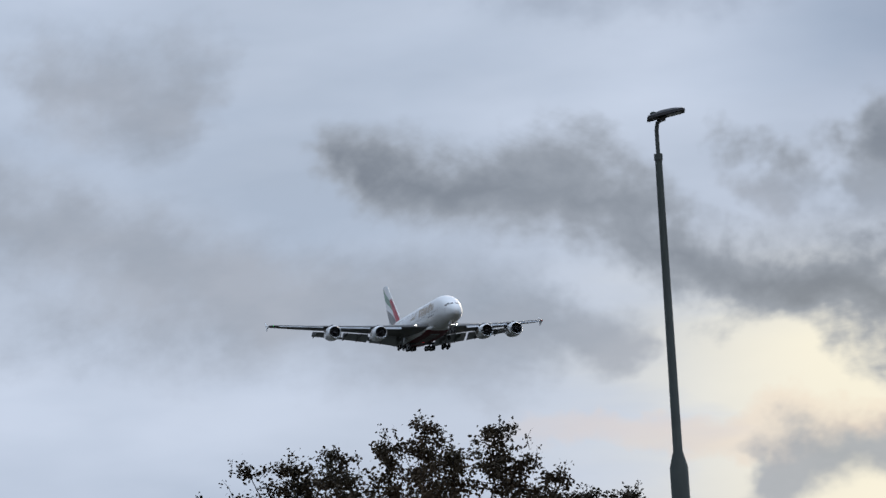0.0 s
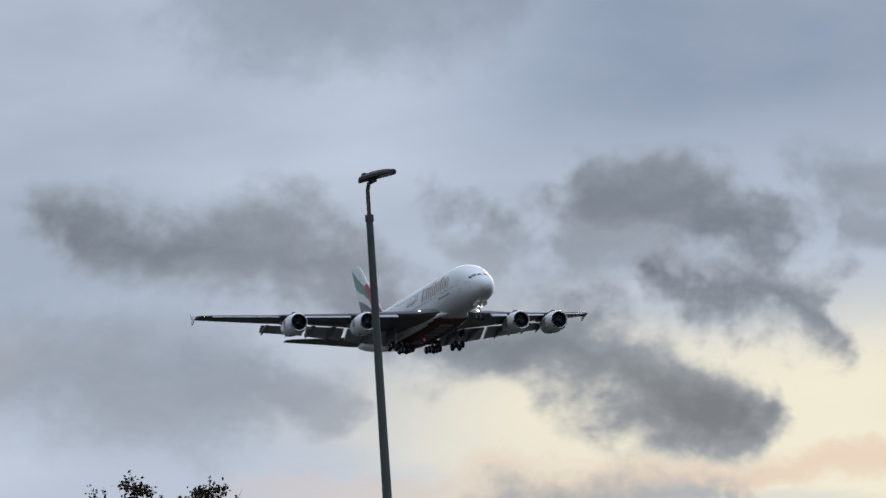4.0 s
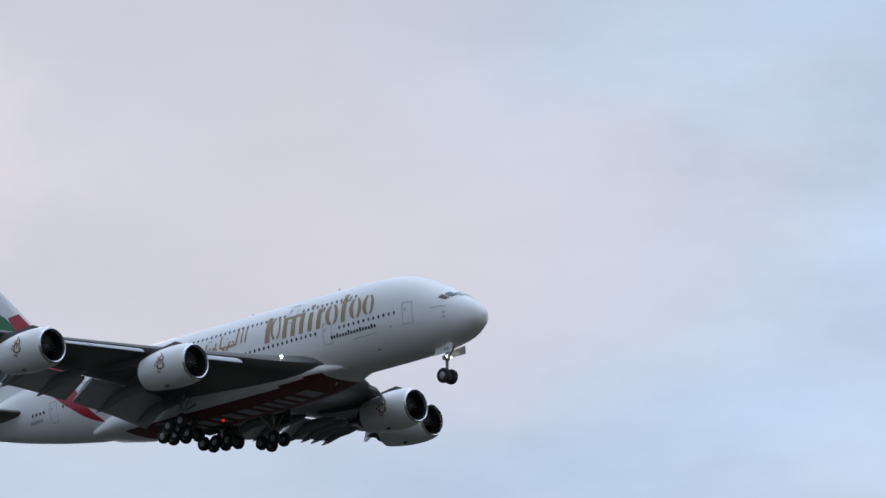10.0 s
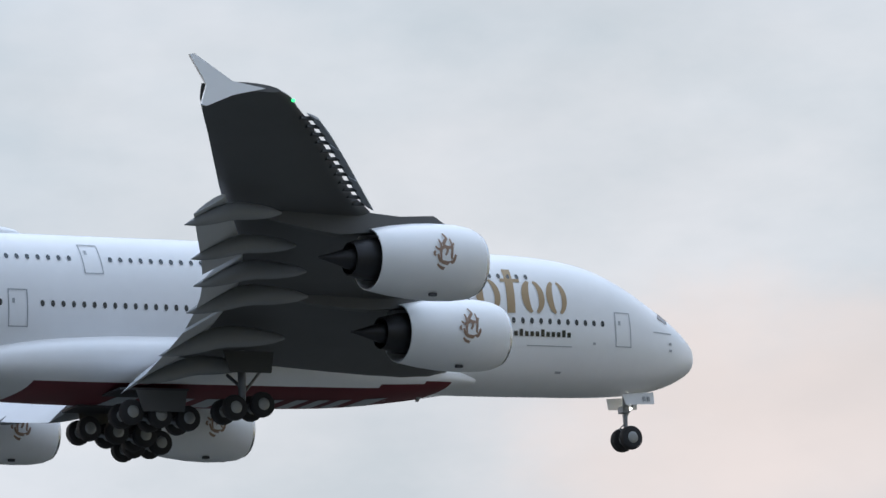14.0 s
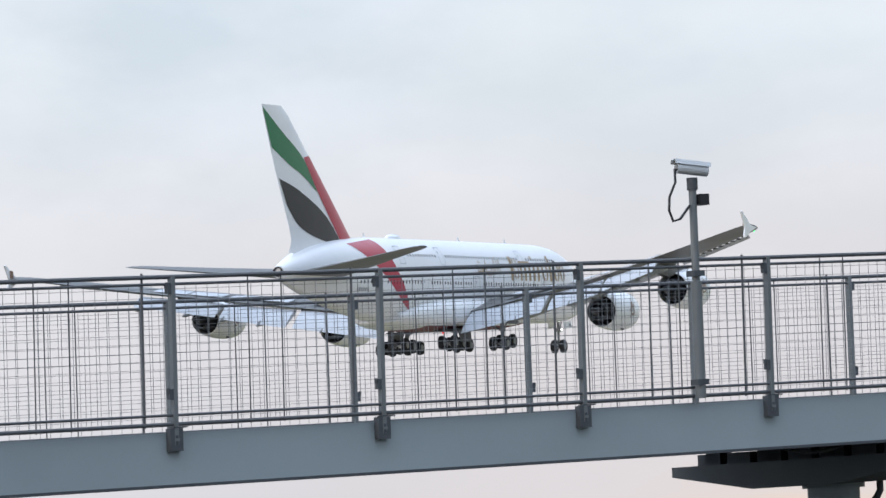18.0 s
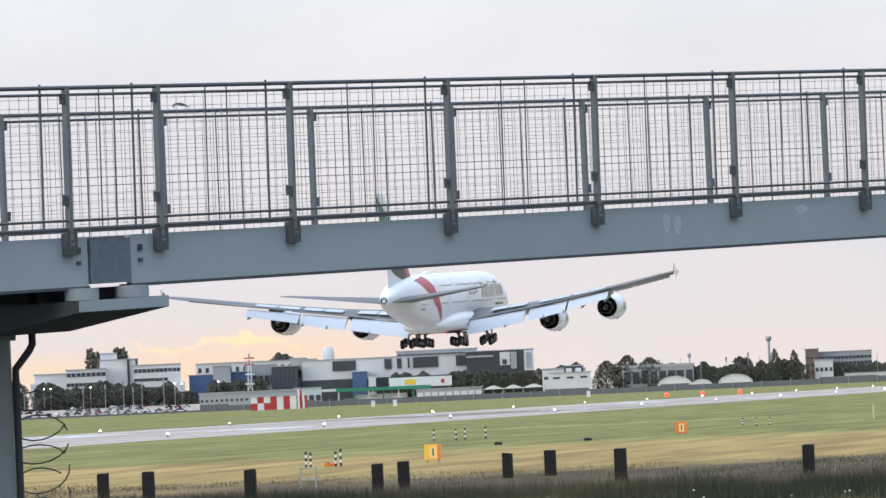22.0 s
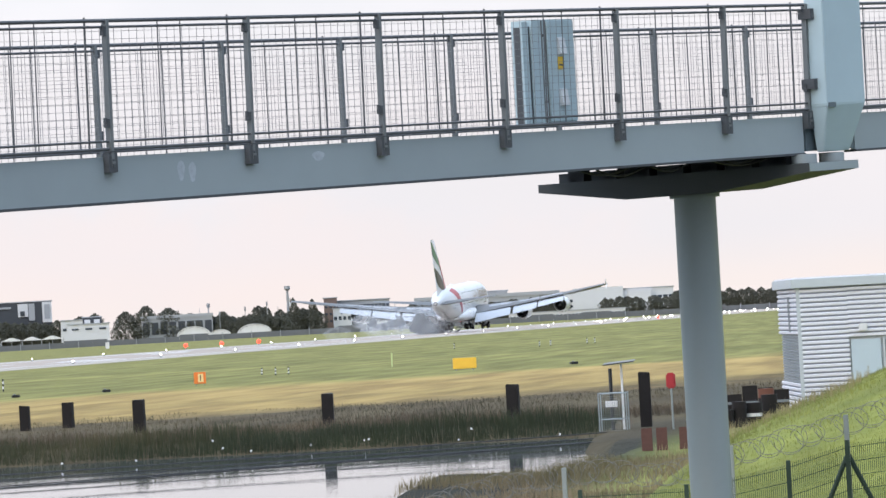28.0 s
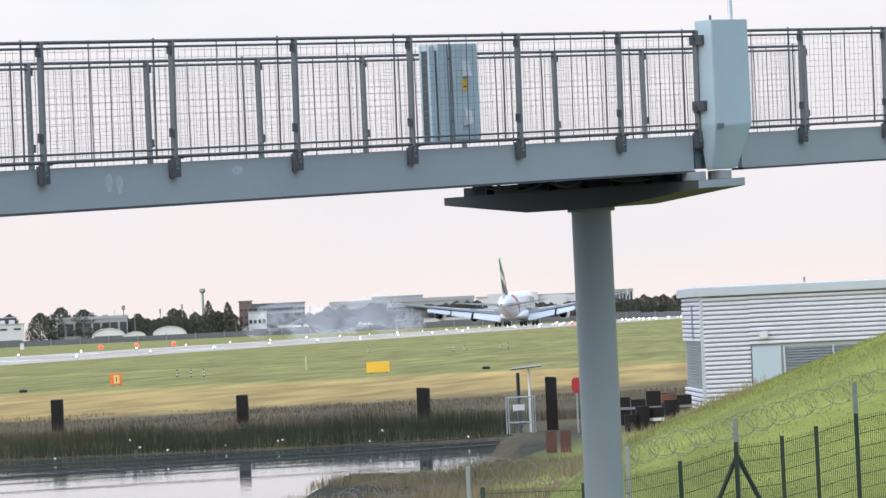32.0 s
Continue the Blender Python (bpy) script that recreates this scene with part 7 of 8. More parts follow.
for k, z in enumerate((1.25, 1.22, 1.0, 0.85)):
    x = w * (0.68 + 0.09 * k)
    part("screen_board", box((x, 0, 0), (x + w * 0.07, 1.2, h1 * z)), M_WHITEPAINT if k % 2 == 0 else M_REDPAINT, t, "", False)
for az, d in ((15.35, 1500), (15.05, 1450), (12.4, 1500)):
    t, w = facing("field_cabinet", "small white equipment cabinet on the grass", "cabinet", az + 0.02, az - 0.02, d, "field cabinets")
    part("body", box((-0.7, 0, 0), (0.7, 1.0, 2.2), None, 0.05), M_WHITEPAINT, t)
    part("roof", box((-0.85, -0.1, 2.2), (0.85, 1.1, 2.35)), M_FARGREY, t, "", False)

# perimeter wall of panels
pw = thing("perimeter_wall", "dark grey panelled perimeter wall beyond the grass", "wall", kind="structure")
pane = None
n = 0
az = 32.0
while az > -2.0:
    a, d = radians(az), 2170.0
    if pane is None:
        pane = mesh_of(box((-3.72, -0.15, 0), (3.72, 0.15, 3.3)), "panel", M_FARWALL, False)
        stanchion = mesh_of(box((-0.2, -0.25, 0), (0.2, 0.25, 3.6)), "stanchion", M_FARMAST, False)
    if n < 290:
        p = new("panel", pane)
        p.matrix_world = pose(d * math.cos(a), d * math.sin(a), 0, 0, 0, az - 90)
        p.scale = (1, 1, 0.3 if 17.75 < az < 20.9 else 0.85 + 0.25 * (noise.noise(Vector((az * 1.3, 0, 0))) > 0.1))
        p.parent = pw
        if n % 2 == 0 and not 17.75 < az < 20.9:
            s = new("stanchion", stanchion)
            s.matrix_world = pose((d - 0.6) * math.cos(a + 0.0017), (d - 0.6) * math.sin(a + 0.0017), 0, 0, 0, az - 90)
            s.parent = pw
    n += 1
    az -= 0.197

# car park on a gentle rise
CP = [(d, (d - 2180.0) * 0.045) for d in (2180.0, 2210.0, 2240.0, 2270.0)]
bm = bmesh.new()
rows = []
for d, z in ((2178.0, -0.3), (2180.0, 0.02), (2275.0, 4.3), (2276.0, -0.3)):
    rows.append([bm.verts.new((d * math.cos(radians(q)), d * math.sin(radians(q)), z)) for q in np.linspace(20.8, 17.7, 12)])
for a, b in zip(rows, rows[1:]):
    for k in range(11):
        bm.faces.new((a[k], a[k + 1], b[k + 1], b[k]))
tagged(part("car_park", bm, M_ASPHALT, None, "", False), "sloping grey asphalt car park before the offices", "car park", kind="structure")
CAR_PAINT = [material("car_" + n, c, 0.3, grain=0.05, coat=0.4) for n, c in (("silver", (0.42, 0.43, 0.45)), ("white", (0.68, 0.68, 0.68)), ("black", (0.02, 0.02, 0.025)), ("blue", (0.05, 0.08, 0.16)), ("grey", (0.16, 0.17, 0.18)), ("red", (0.25, 0.03, 0.03)))]
side_line = ((-2.1, 0.35), (-2.15, 0.75), (-1.3, 0.92), (-0.7, 1.42), (0.7, 1.45), (1.4, 0.98), (2.1, 0.85), (2.15, 0.4))
car_mesh = [mesh_of(loft([[(x, y, z) for x, z in side_line] for y in (-0.85, 0.85)]), "body", m, False) for m in CAR_PAINT]
glass_mesh = mesh_of(loft([[(x, y, z) for x, z in ((-1.15, 0.95), (-0.66, 1.36), (0.66, 1.38), (1.2, 1.0))] for y in (-0.87, 0.87)]), "side_window", M_FARGLASS, False)
wheel_mesh = mesh_of(tube([(0, -0.1, 0), (0, 0.1, 0)], 0.33, 10), "wheel", M_TYRE)
rng = random.Random(5)
CAR_NAMES = ("silver", "white", "black", "dark blue", "grey", "dark red")
for r, (d, z) in enumerate(CP):
    az = 20.35 - 0.03 * r
    while az > 17.85:
        if rng.random() < 0.8:
            a, k = radians(az), rng.choice((0, 2, 1, 4, 2, 2, 3, 4, 4, 5))
            c = thing("parked_car", CAR_NAMES[k] + " car parked in the office car park", "car", "parked cars", at=((d + 1) * math.cos(a), (d + 1) * math.sin(a), z + 0.07), turn=az - 90 + rng.choice((20, 28, 60, 8)))
            for me, loc in ((car_mesh[k], (0, 0, 0)), (glass_mesh, (0, 0, 0)), (wheel_mesh, (-1.35, -0.8, 0.33)), (wheel_mesh, (1.35, -0.8, 0.33)), (wheel_mesh, (-1.35, 0.8, 0.33)), (wheel_mesh, (1.35, 0.8, 0.33))):
                p = new(me.name.split(".")[0], me)
                p.parent, p.location = c, loc
        az -= 0.115 + rng.random() * 0.04
lorry, w = facing("lorry", "white lorry with lit headlamps by the depot", "lorry", 23.62, 23.4, 2165)
part("box_body", box((-3.4, 0, 0.9), (1.4, 2.4, 3.6)), M_WHITEPAINT, lorry, "", False)
part("cab", box((1.5, 0, 0.6), (3.4, 2.4, 2.9), None, 0.15), M_FARDARK, lorry)
for x in (-2.6, -1.4, 2.4):
    part("wheel", tube([(x, -0.05, 0.5), (x, 0.4, 0.5)], 0.5, 12), M_TYRE, lorry)
part("headlamp", box((3.35, -0.1, 0.8), (3.6, 0.4, 1.1)), M_FARLAMP, lorry, "lit headlamp", False)

# ---- far trees ----


def crown_mesh(name, seed, shape, count):
    """A crown of small leaf clumps: shape gives the radius share at each height share."""
    rng = random.Random(seed)
    verts, faces = [], []
    while len(faces) < count:
        v = rng.random()
        a = rng.uniform(0, 2 * math.pi)
        r = shape(v) * (1 + 0.9 * noise.noise(Vector((math.cos(a) * 1.9, math.sin(a) * 1.9, v * 5 + seed * 7))))
        k = r * rng.uniform(0.35, 1.0) ** 0.5
        c = Vector((k * math.cos(a), k * math.sin(a), v + rng.uniform(-0.03, 0.03)))
        s = rng.uniform(0.012, 0.034)
        d = Vector((rng.uniform(-1, 1), rng.uniform(-1, 1), rng.uniform(-1, 1))).normalized()
        e = d.orthogonal().normalized()
        f = d.cross(e)
        n = len(verts)
        verts += [tuple(c + e * s), tuple(c + f * s * 0.8), tuple(c - e * s * rng.uniform(0.6, 1.1)), tuple(c - f * s)]
        faces.append((n, n + 1, n + 2, n + 3))
    me = bpy.data.meshes.new(name)
    me.from_pydata(verts, [], faces)
    me.materials.append(M_LEAF)
    return me


ROUND = [crown_mesh("crown", s, lambda v: 0.37 * math.sqrt(max(0.02, 1 - (2 * v - 0.95) ** 2)), 4200) for s in (1, 2, 3)]
WIDE = [crown_mesh("crown", s, lambda v: 0.72 * math.sqrt(max(0.02, 1 - v)) * (0.6 + 0.4 * min(1, v * 4)), 5200) for s in (4, 5)]
TALL = [crown_mesh("crown", s, lambda v: 0.125 * math.sqrt(max(0.02, 1 - (2 * v - 0.8) ** 2 / 1.5)) * (0.75 + 0.5 * abs(math.sin(v * 9.0))), 1300) for s in (6, 7)]
trunk_mesh = mesh_of(tube([(0, 0, 0), (0.02, 0, 0.2), (0, 0.01, 0.6)], [0.03, 0.022, 0.008], 7), "trunk", M_BARK)


def far_tree(az, top, kind, rng, dist, base=0.0, label="dark broad-leaved tree at the airfield edge"):
    h = rise(top, dist) - base
    a = radians(az)
    t = thing("tree", label, "tree", "trees at the airfield edge", at=(dist * math.cos(a), dist * math.sin(a), base), turn=rng.uniform(0, 360))
    tr = new("trunk", trunk_mesh)
    tr.parent, tr.scale = t, (h, h, h)
    cr = new("crown", rng.choice(kind))
    low = 0.12 if kind is not TALL else 0.06
    cr.parent, cr.scale, cr.location = t, (h * rng.uniform(0.7, 1.0), h * rng.uniform(0.7, 1.0), h * (1 - low)), (0, 0, h * low)


rng = random.Random(21)
# single trees: bearing, top, form
for az, top, kind in ((28.0, 0.72, ROUND), (27.75, 0.62, ROUND), (28.4, 0.60, WIDE), (27.3, 0.55, ROUND), (26.25, 0.52, ROUND), (26.0, 0.42, ROUND), (25.72, 0.46, ROUND), (25.42, 0.78, TALL), (25.14, 0.64, TALL), (24.95, 0.66, WIDE), (24.74, 0.60, WIDE),
                      (24.22, 0.55, TALL), (24.04, 0.80, TALL), (23.96, 0.66, TALL), (23.80, 0.76, TALL), (23.70, 0.70, TALL), (22.94, 0.58, TALL), (22.80, 0.62, TALL), (22.62, 0.58, WIDE), (22.35, 0.66, WIDE), (22.12, 0.60, WIDE),
                      (21.95, 0.46, ROUND), (21.2, 0.52, ROUND), (20.95, 0.50, ROUND), (20.75, 0.58, TALL), (20.5, 0.5, ROUND), (20.2, 0.46, ROUND), (19.18, 0.83, TALL), (19.08, 0.78, TALL), (18.98, 0.74, TALL), (18.82, 0.83, TALL), (18.74, 0.82, TALL),
                      (16.62, 0.66, ROUND), (16.52, 0.64, ROUND), (12.14, 0.36, WIDE), (11.86, 0.42, WIDE), (11.55, 0.38, WIDE), (12.55, 0.36, ROUND), (12.75, 0.33, ROUND), (9.84, 0.42, TALL), (9.58, 0.39, TALL), (9.78, 0.30, TALL), (9.52, 0.27, TALL),
                      (10.32, 0.34, ROUND), (10.22, 0.32, ROUND), (11.25, 0.29, WIDE), (10.8, 0.29, WIDE), (14.1, 0.20, ROUND), (8.2, 0.27, ROUND), (8.0, 0.27, WIDE)):
    far_tree(az, top, kind, rng, 2350 if az in (19.18, 19.08, 18.98, 18.82, 18.74) else (2450 if az in (16.62, 16.52) else 2295), label="slim dark poplar at the airfield edge" if kind is TALL else "dark broad-leaved tree at the airfield edge")
# belts: from bearing, to bearing, top, step, distance
for a0, a1, top, stp, dist in ((19.85, 18.9, 0.36, 0.11, 2288), (18.9, 18.0, 0.32, 0.10, 2286), (18.05, 17.8, 0.22, 0.08, 2284), (17.5, 16.8, 0.35, 0.10, 2296), (14.25, 13.0, 0.29, 0.10, 2290), (15.0, 14.2, 0.31, 0.12, 2302), (13.1, 12.4, 0.22, 0.11, 2300), (11.5, 9.5, 0.25, 0.10, 2300), (10.6, 9.95, 0.23, 0.09, 2260),
                               (9.1, 8.2, 0.20, 0.11, 2330), (8.2, 6.1, 0.20, 0.12, 2310), (6.95, 6.1, 0.25, 0.09, 2300), (5.6, 4.6, 0.18, 0.11, 2300), (4.6, 3.2, 0.23, 0.09, 2310), (3.2, 0.5, 0.2, 0.12, 2320), (25.5, 23.9, 0.32, 0.09, 2270), (28.6, 25.6, 0.22, 0.12, 2280), (23.0, 20.0, 0.26, 0.12, 2310), (31.5, 28.4, 0.5, 0.16, 2290)):
    az = a0
    while az > a1:
        far_tree(az + rng.uniform(-0.03, 0.03), top * rng.uniform(0.78, 1.12), ROUND, rng, dist)
        az -= stp
for az in (19.83, 19.74, 18.05, 17.95, 19.2, 17.45):
    t, _ = facing("lit_lamp", "small bright lamp on a grey column", "street lamp", az, az, 2265, "lit lamps before the offices")
    h = rise(0.32, 2265)
    part("column", tube([(0, 0, 0), (0, 0, h)], 0.12, 6), M_FARMAST, t)
    part("lamp", box((-0.35, -0.3, h - 0.1), (0.35, 0.3, h + 0.35)), M_FARLAMP, t, "lit lamp", False)
# two tower cranes far off
for az in (27.15, 26.55):
    t, _ = facing("tower_crane", "thin grey tower crane far off", "crane", az, az, 3200, "far tower cranes")
    h = rise(0.62, 3200)
    part("tower", box((-0.45, -0.45, 0), (0.45, 0.45, h)), M_FARMAST, t, "", False)
    part("jib", tube([(-4, 0, h - 3), (0, 0, h - 1), (9, 0, h + 22)], 0.35, 6), M_FARMAST, t)

# ---- beside the approach: lamps and a tree top ----
M_LAMPPOLE = material("lamp_column_paint", (0.052, 0.062, 0.058), 0.6, metal=0.2, grain=0.2, scale=5, stains=0.3)
M_LAMPHEAD = material("lamp_head_dark", (0.03, 0.03, 0.035), 0.5, grain=0.15, scale=8)
M_LEAFNEAR = material("autumn_leaf", (0.040, 0.034, 0.018), 0.75, grain=0.45, scale=3.0, second=(0.075, 0.045, 0.022))
M_TWIG = material("twig_bark", (0.028, 0.023, 0.02), 0.9, grain=0.3, scale=12)


def street_lamp(x, y, head, width, turn, neck, stout, label, shift=0.0):
    """A column with a slim top and a flat tilted lantern."""
    g = ground_height(x, y)
    t = thing("street_lamp", label, "street lamp", "street lamps", at=(x, y, g), turn=turn)
    h = head - g
    k = width / 0.52
    part("column", tube([(0, 0, 0), (0, 0, stout - 0.25), (0, 0, stout), (0, 0, h - neck)], [0.135 * k, 0.13 * k, 0.068 * k, 0.050 * k], 16), M_LAMPPOLE, t, "dark painted steel column")
    part("collar", tube([(0, 0, h - neck - 0.07), (0, 0, h - neck + 0.03)], 0.062 * k, 14), M_LAMPPOLE, t)
    part("neck", tube([(0, 0, h - neck), (0, 0, h - 0.2 * k), (0.02, 0, h - 0.1 * k), (0.10 * k, 0, h - 0.04 * k)], 0.03 * k, 10), M_LAMPPOLE, t)
    tilt = radians(11)

    def head_at(x2, y2, z2):
        """A point of the lantern, which tilts upward to one side."""
        return (0.04 + shift + (x2 * math.cos(tilt) - z2 * math.sin(tilt)) * k, y2 * k, h + 0.02 + (x2 * math.sin(tilt) + z2 * math.cos(tilt)) * k)
    rings = [[head_at(x2, y2, z2) for y2, z2 in ((-q, -0.028), (q, -0.028), (q, lip), (q * 0.8, up2), (-q * 0.8, up2), (-q, lip))] for x2, q, lip, up2 in ((-0.27, 0.13, -0.012, -0.004), (-0.25, 0.15, 0.008, 0.02), (-0.05, 0.165, 0.012, 0.05), (0.12, 0.165, 0.01, 0.042), (0.25, 0.15, 0.004, 0.014), (0.28, 0.13, -0.012, -0.006))]
    lantern = part("lantern", loft(rings), M_LAMPHEAD, t, "flat dark lantern", False)
    part("photocell", tube([head_at(-0.17, 0, 0.02), head_at(-0.17, 0, 0.066), head_at(-0.17, 0, 0.078)], [0.045 * k, 0.042 * k, 0.02 * k], 12), M_LAMPPOLE, lantern)
    part("knuckle", loft([[head_at(x2, y2, z2) for x2, z2 in ((-0.12, -0.03), (0.0, -0.03), (-0.02, -0.085), (-0.09, -0.09))] for y2 in (-0.05, 0.05)]), M_LAMPHEAD, lantern, "", False)
    part("lens", loft([[head_at(x2, y2, z2) for y2, z2 in ((-0.12, -0.03), (0.12, -0.03), (0.12, -0.036), (-0.12, -0.036))] for x2 in (0.02, 0.22)]), M_GLASSDARK, lantern, "", False)
    part("column_door", box((-0.04, -0.118 * k, 0.6), (0.04, -0.1 * k, 1.2)), M_LAMPHEAD, t, "", False)
    return t


street_lamp(-59.46, 21.44, 14.15, 0.56, 72, 0.62, 9.8, "tall dark street lamp with flat lantern beside the tree", 0.11)
street_lamp(31.95, 23.44, 7.62, 0.5, 20, 0.4, 3.0, "dark street lamp with flat lantern near the bridge")
street_lamp(-137.9, 58.0, 15.4, 0.56, 60, 0.6, 8.9, "far dark street lamp with small lantern")


def near_tree():
    rng = random.Random(77)
    root = Vector((-66.7, 19.9, 0))
    t = thing("tree", "autumn-brown leafy tree top with loose sprigs", "tree", at=root)
    peaks = ((-67.99, 15.94, 9.35), (-67.75, 16.73, 9.85), (-67.5, 17.45, 9.9), (-67.3, 18.2, 10.05), (-67.11, 19.02, 10.2), (-66.92, 19.62, 10.47), (-66.82, 20.11, 9.95), (-66.55, 20.88, 10.34),
             (-66.42, 21.3, 9.75), (-66.3, 21.8, 9.5), (-66.2, 22.33, 9.1), (-66.0, 22.9, 9.1), (-66.4, 19.4, 9.6), (-66.5, 17.9, 9.6))
    limbs, leaves, faces = bmesh.new(), [], []

    def leaf(c, s):
        d = Vector((rng.uniform(-1, 1), rng.uniform(-1, 1), rng.uniform(-1, 0.4))).normalized()
        e = d.orthogonal().normalized()
        f = d.cross(e)
        n = len(leaves)
        leaves.extend([tuple(c), tuple(c + d * s * 0.45 + e * s * 0.34), tuple(c + d * s + f * s * 0.12), tuple(c + d * s * 0.5 - e * s * 0.34)])
        faces.append((n, n + 1, n + 2, n + 3))

    def sprig(a, b, r, count, size):
        mid = (a + b) / 2 + Vector((rng.uniform(-1, 1), rng.uniform(-1, 1), rng.uniform(-0.2, 0.6))) * (b - a).length * 0.12
        tube([a, mid, b], [r, r * 0.7, r * 0.3], 5, limbs)
        for _ in range(count):
            u = rng.random() ** 0.7
            p = a.lerp(mid, u * 2) if u < 0.5 else mid.lerp(b, u * 2 - 1)
            p = p + Vector((rng.gauss(0, 1), rng.gauss(0, 1), rng.gauss(0, 0.8))) * size * 0.9
            leaf(p, size * rng.uniform(0.7, 1.4))

    fork = Vector((0, 0, 3.6))
    tube([(0, 0, -0.2), (0.05, 0, 1.6), (0, 0.05, 3.7)], [0.26, 0.2, 0.16], 12, limbs)
    for px, py, pz in peaks:
        tip = Vector((px, py, pz)) - root
        base = fork + Vector((tip.x, tip.y, 0)) * 0.08
        bend = fork.lerp(tip, 0.55) + Vector((0, 0, -0.35))
        path = [base, fork.lerp(bend, 0.6) + Vector((0, 0, 0.2)), bend, bend.lerp(tip, 0.6) + Vector((rng.uniform(-0.2, 0.2), rng.uniform(-0.2, 0.2), 0)), tip]
        tube(path, [0.09, 0.06, 0.035, 0.016, 0.006], 6, limbs)
        for k in range(120):
            u = rng.uniform(0.25, 0.97)
            i = min(3, int(u * 4))
            a = path[i].lerp(path[i + 1], u * 4 - i)
            reach = (1.55 - 1.2 * u) * rng.uniform(0.45, 1.0)
            out = Vector((rng.gauss(0, 0.8), rng.gauss(0, 1), rng.uniform(-0.25, 0.75)))
            b = a + out.normalized() * reach
            b.z = min(b.z, tip.z - 0.12)
            sprig(a, b, 0.009, int(52 * (1.35 - 0.75 * u)), 0.066)
        # loose sprigs above the crown
        for _ in range(5):
            a = bend.lerp(tip, rng.uniform(0.7, 0.95)) + Vector((rng.gauss(0, 0.2), rng.gauss(0, 0.28), 0))
            b = a + Vector((rng.gauss(0, 0.12), rng.gauss(0, 0.16), rng.uniform(0.2, 0.5)))
            b.z = min(b.z, tip.z + 0.08)
            sprig(a, b, 0.006, 16, 0.055)
        for _ in range(16):
            leaf(tip + Vector((rng.gauss(0, 0.05), rng.gauss(0, 0.05), rng.gauss(-0.1, 0.1))), 0.06)
    part("limbs", limbs, M_TWIG, t, "dark trunk and thin limbs")
    me = bpy.data.meshes.new("crown")
    me.from_pydata(leaves, [], faces)
    me.materials.append(M_LEAFNEAR)
    c = new("crown", me)
    c.parent = t
    c["label"] = "small curled brown-olive leaves"


near_tree()

# wires low over the stream
for k, (x0, z0, x1, z1) in enumerate(((104, -0.45, 116, -0.35), (98, -0.4, 112, -0.38), (92, -0.42, 110, -0.40), (88, -0.36, 106, -0.30))):
    pts = [(x0 + (x1 - x0) * u, 9.5 + 26 * (1 - u), z0 + 0.2 + (z1 - z0) * u - 0.05 * math.sin(math.pi * u)) for u in np.linspace(0, 1, 12)]
    tagged(part("wire", tube(pts, 0.017, 5), M_CABLE), "thin dark wire stretched low over the stream", "wire", "wires over the stream")
rng = random.Random(8)
for k in range(11):
    x, y = rng.uniform(112, 119), rng.uniform(11, 27)
    s = thing("litter_scrap", "tiny pale scrap caught in the reeds", "litter", "litter scraps in the reeds", at=(x, y, max(-0.34, ground_height(x, y)) + rng.uniform(0.05, 0.5)), turn=rng.uniform(0, 360))
    part("scrap", loft([[(-0.03, -0.02, 0), (0.03, -0.025, 0.01), (0.02, 0.03, 0.02)], [(-0.02, -0.02, 0.05), (0.025, -0.02, 0.06), (0.01, 0.02, 0.05)]]), M_WHITEPAINT, s, "", False)

# ---- birds ----
M_FEATHER = material("feather_dark", (0.05, 0.048, 0.048), 0.8, grain=0.2, scale=20)


def bird(label):
    t = thing("bird", label, "bird", "birds in flight")
    part("body", loft([[(x, r * math.cos(a), r * 0.9 * math.sin(a) + 0.01) for a in (2 * math.pi * j / 8 for j in range(8))] for x, r in ((0.2, 0.008), (0.16, 0.03), (0.08, 0.045), (-0.05, 0.05), (-0.16, 0.028), (-0.22, 0.012))]), M_FEATHER, t)
    part("tail", loft([[(-0.2, y * 0.4, 0.0), (-0.2, y * 0.4, 0.008), (-0.34, y, 0.008), (-0.34, y, 0.0)] for y in (-0.05, 0.05)]), M_FEATHER, t, "", False)
    out = []
    for side in (-1, 1):
        rings = [[(x0, side * y, z), (x0 - c * 0.4, side * y, z + 0.014), (x0 - c, side * y, z)] for y, x0, c, z in ((0.03, 0.09, 0.15, 0.02), (0.17, 0.12, 0.13, 0.06), (0.30, 0.06, 0.09, 0.05), (0.40, -0.03, 0.025, 0.03))]
        out.append(part("wing", loft(rings), M_FEATHER, t))
    return t, out


bird_low, wings_low = bird("small dark bird flapping upward under the bridge")
bird_high, wings_high = bird("small dark bird gliding down near the bridge")

# ---- tyre smoke ----
M_SMOKE = bpy.data.materials.new("tyre_smoke")
M_SMOKE.use_nodes = True
nt = M_SMOKE.node_tree
nt.nodes.remove(nt.nodes["Principled BSDF"])
front, through_light, clear_bsdf = nt.nodes.new("ShaderNodeBsdfDiffuse"), nt.nodes.new("ShaderNodeBsdfTranslucent"), nt.nodes.new("ShaderNodeBsdfTransparent")
front.inputs["Color"].default_value = through_light.inputs["Color"].default_value = (0.93, 0.95, 0.98, 1)
both, thin = nt.nodes.new("ShaderNodeMixShader"), nt.nodes.new("ShaderNodeMixShader")
both.inputs[0].default_value = 0.5
nt.links.new(front.outputs[0], both.inputs[1])
nt.links.new(through_light.outputs[0], both.inputs[2])
sn = nt.nodes.new("ShaderNodeTexNoise")
sn.inputs["Scale"].default_value, sn.inputs["Detail"].default_value = 0.30, 5
sg = nt.nodes.new("ShaderNodeTexCoord")
nt.links.new(sg.outputs["Object"], sn.inputs["Vector"])
sn.inputs["Scale"].default_value = 1.1
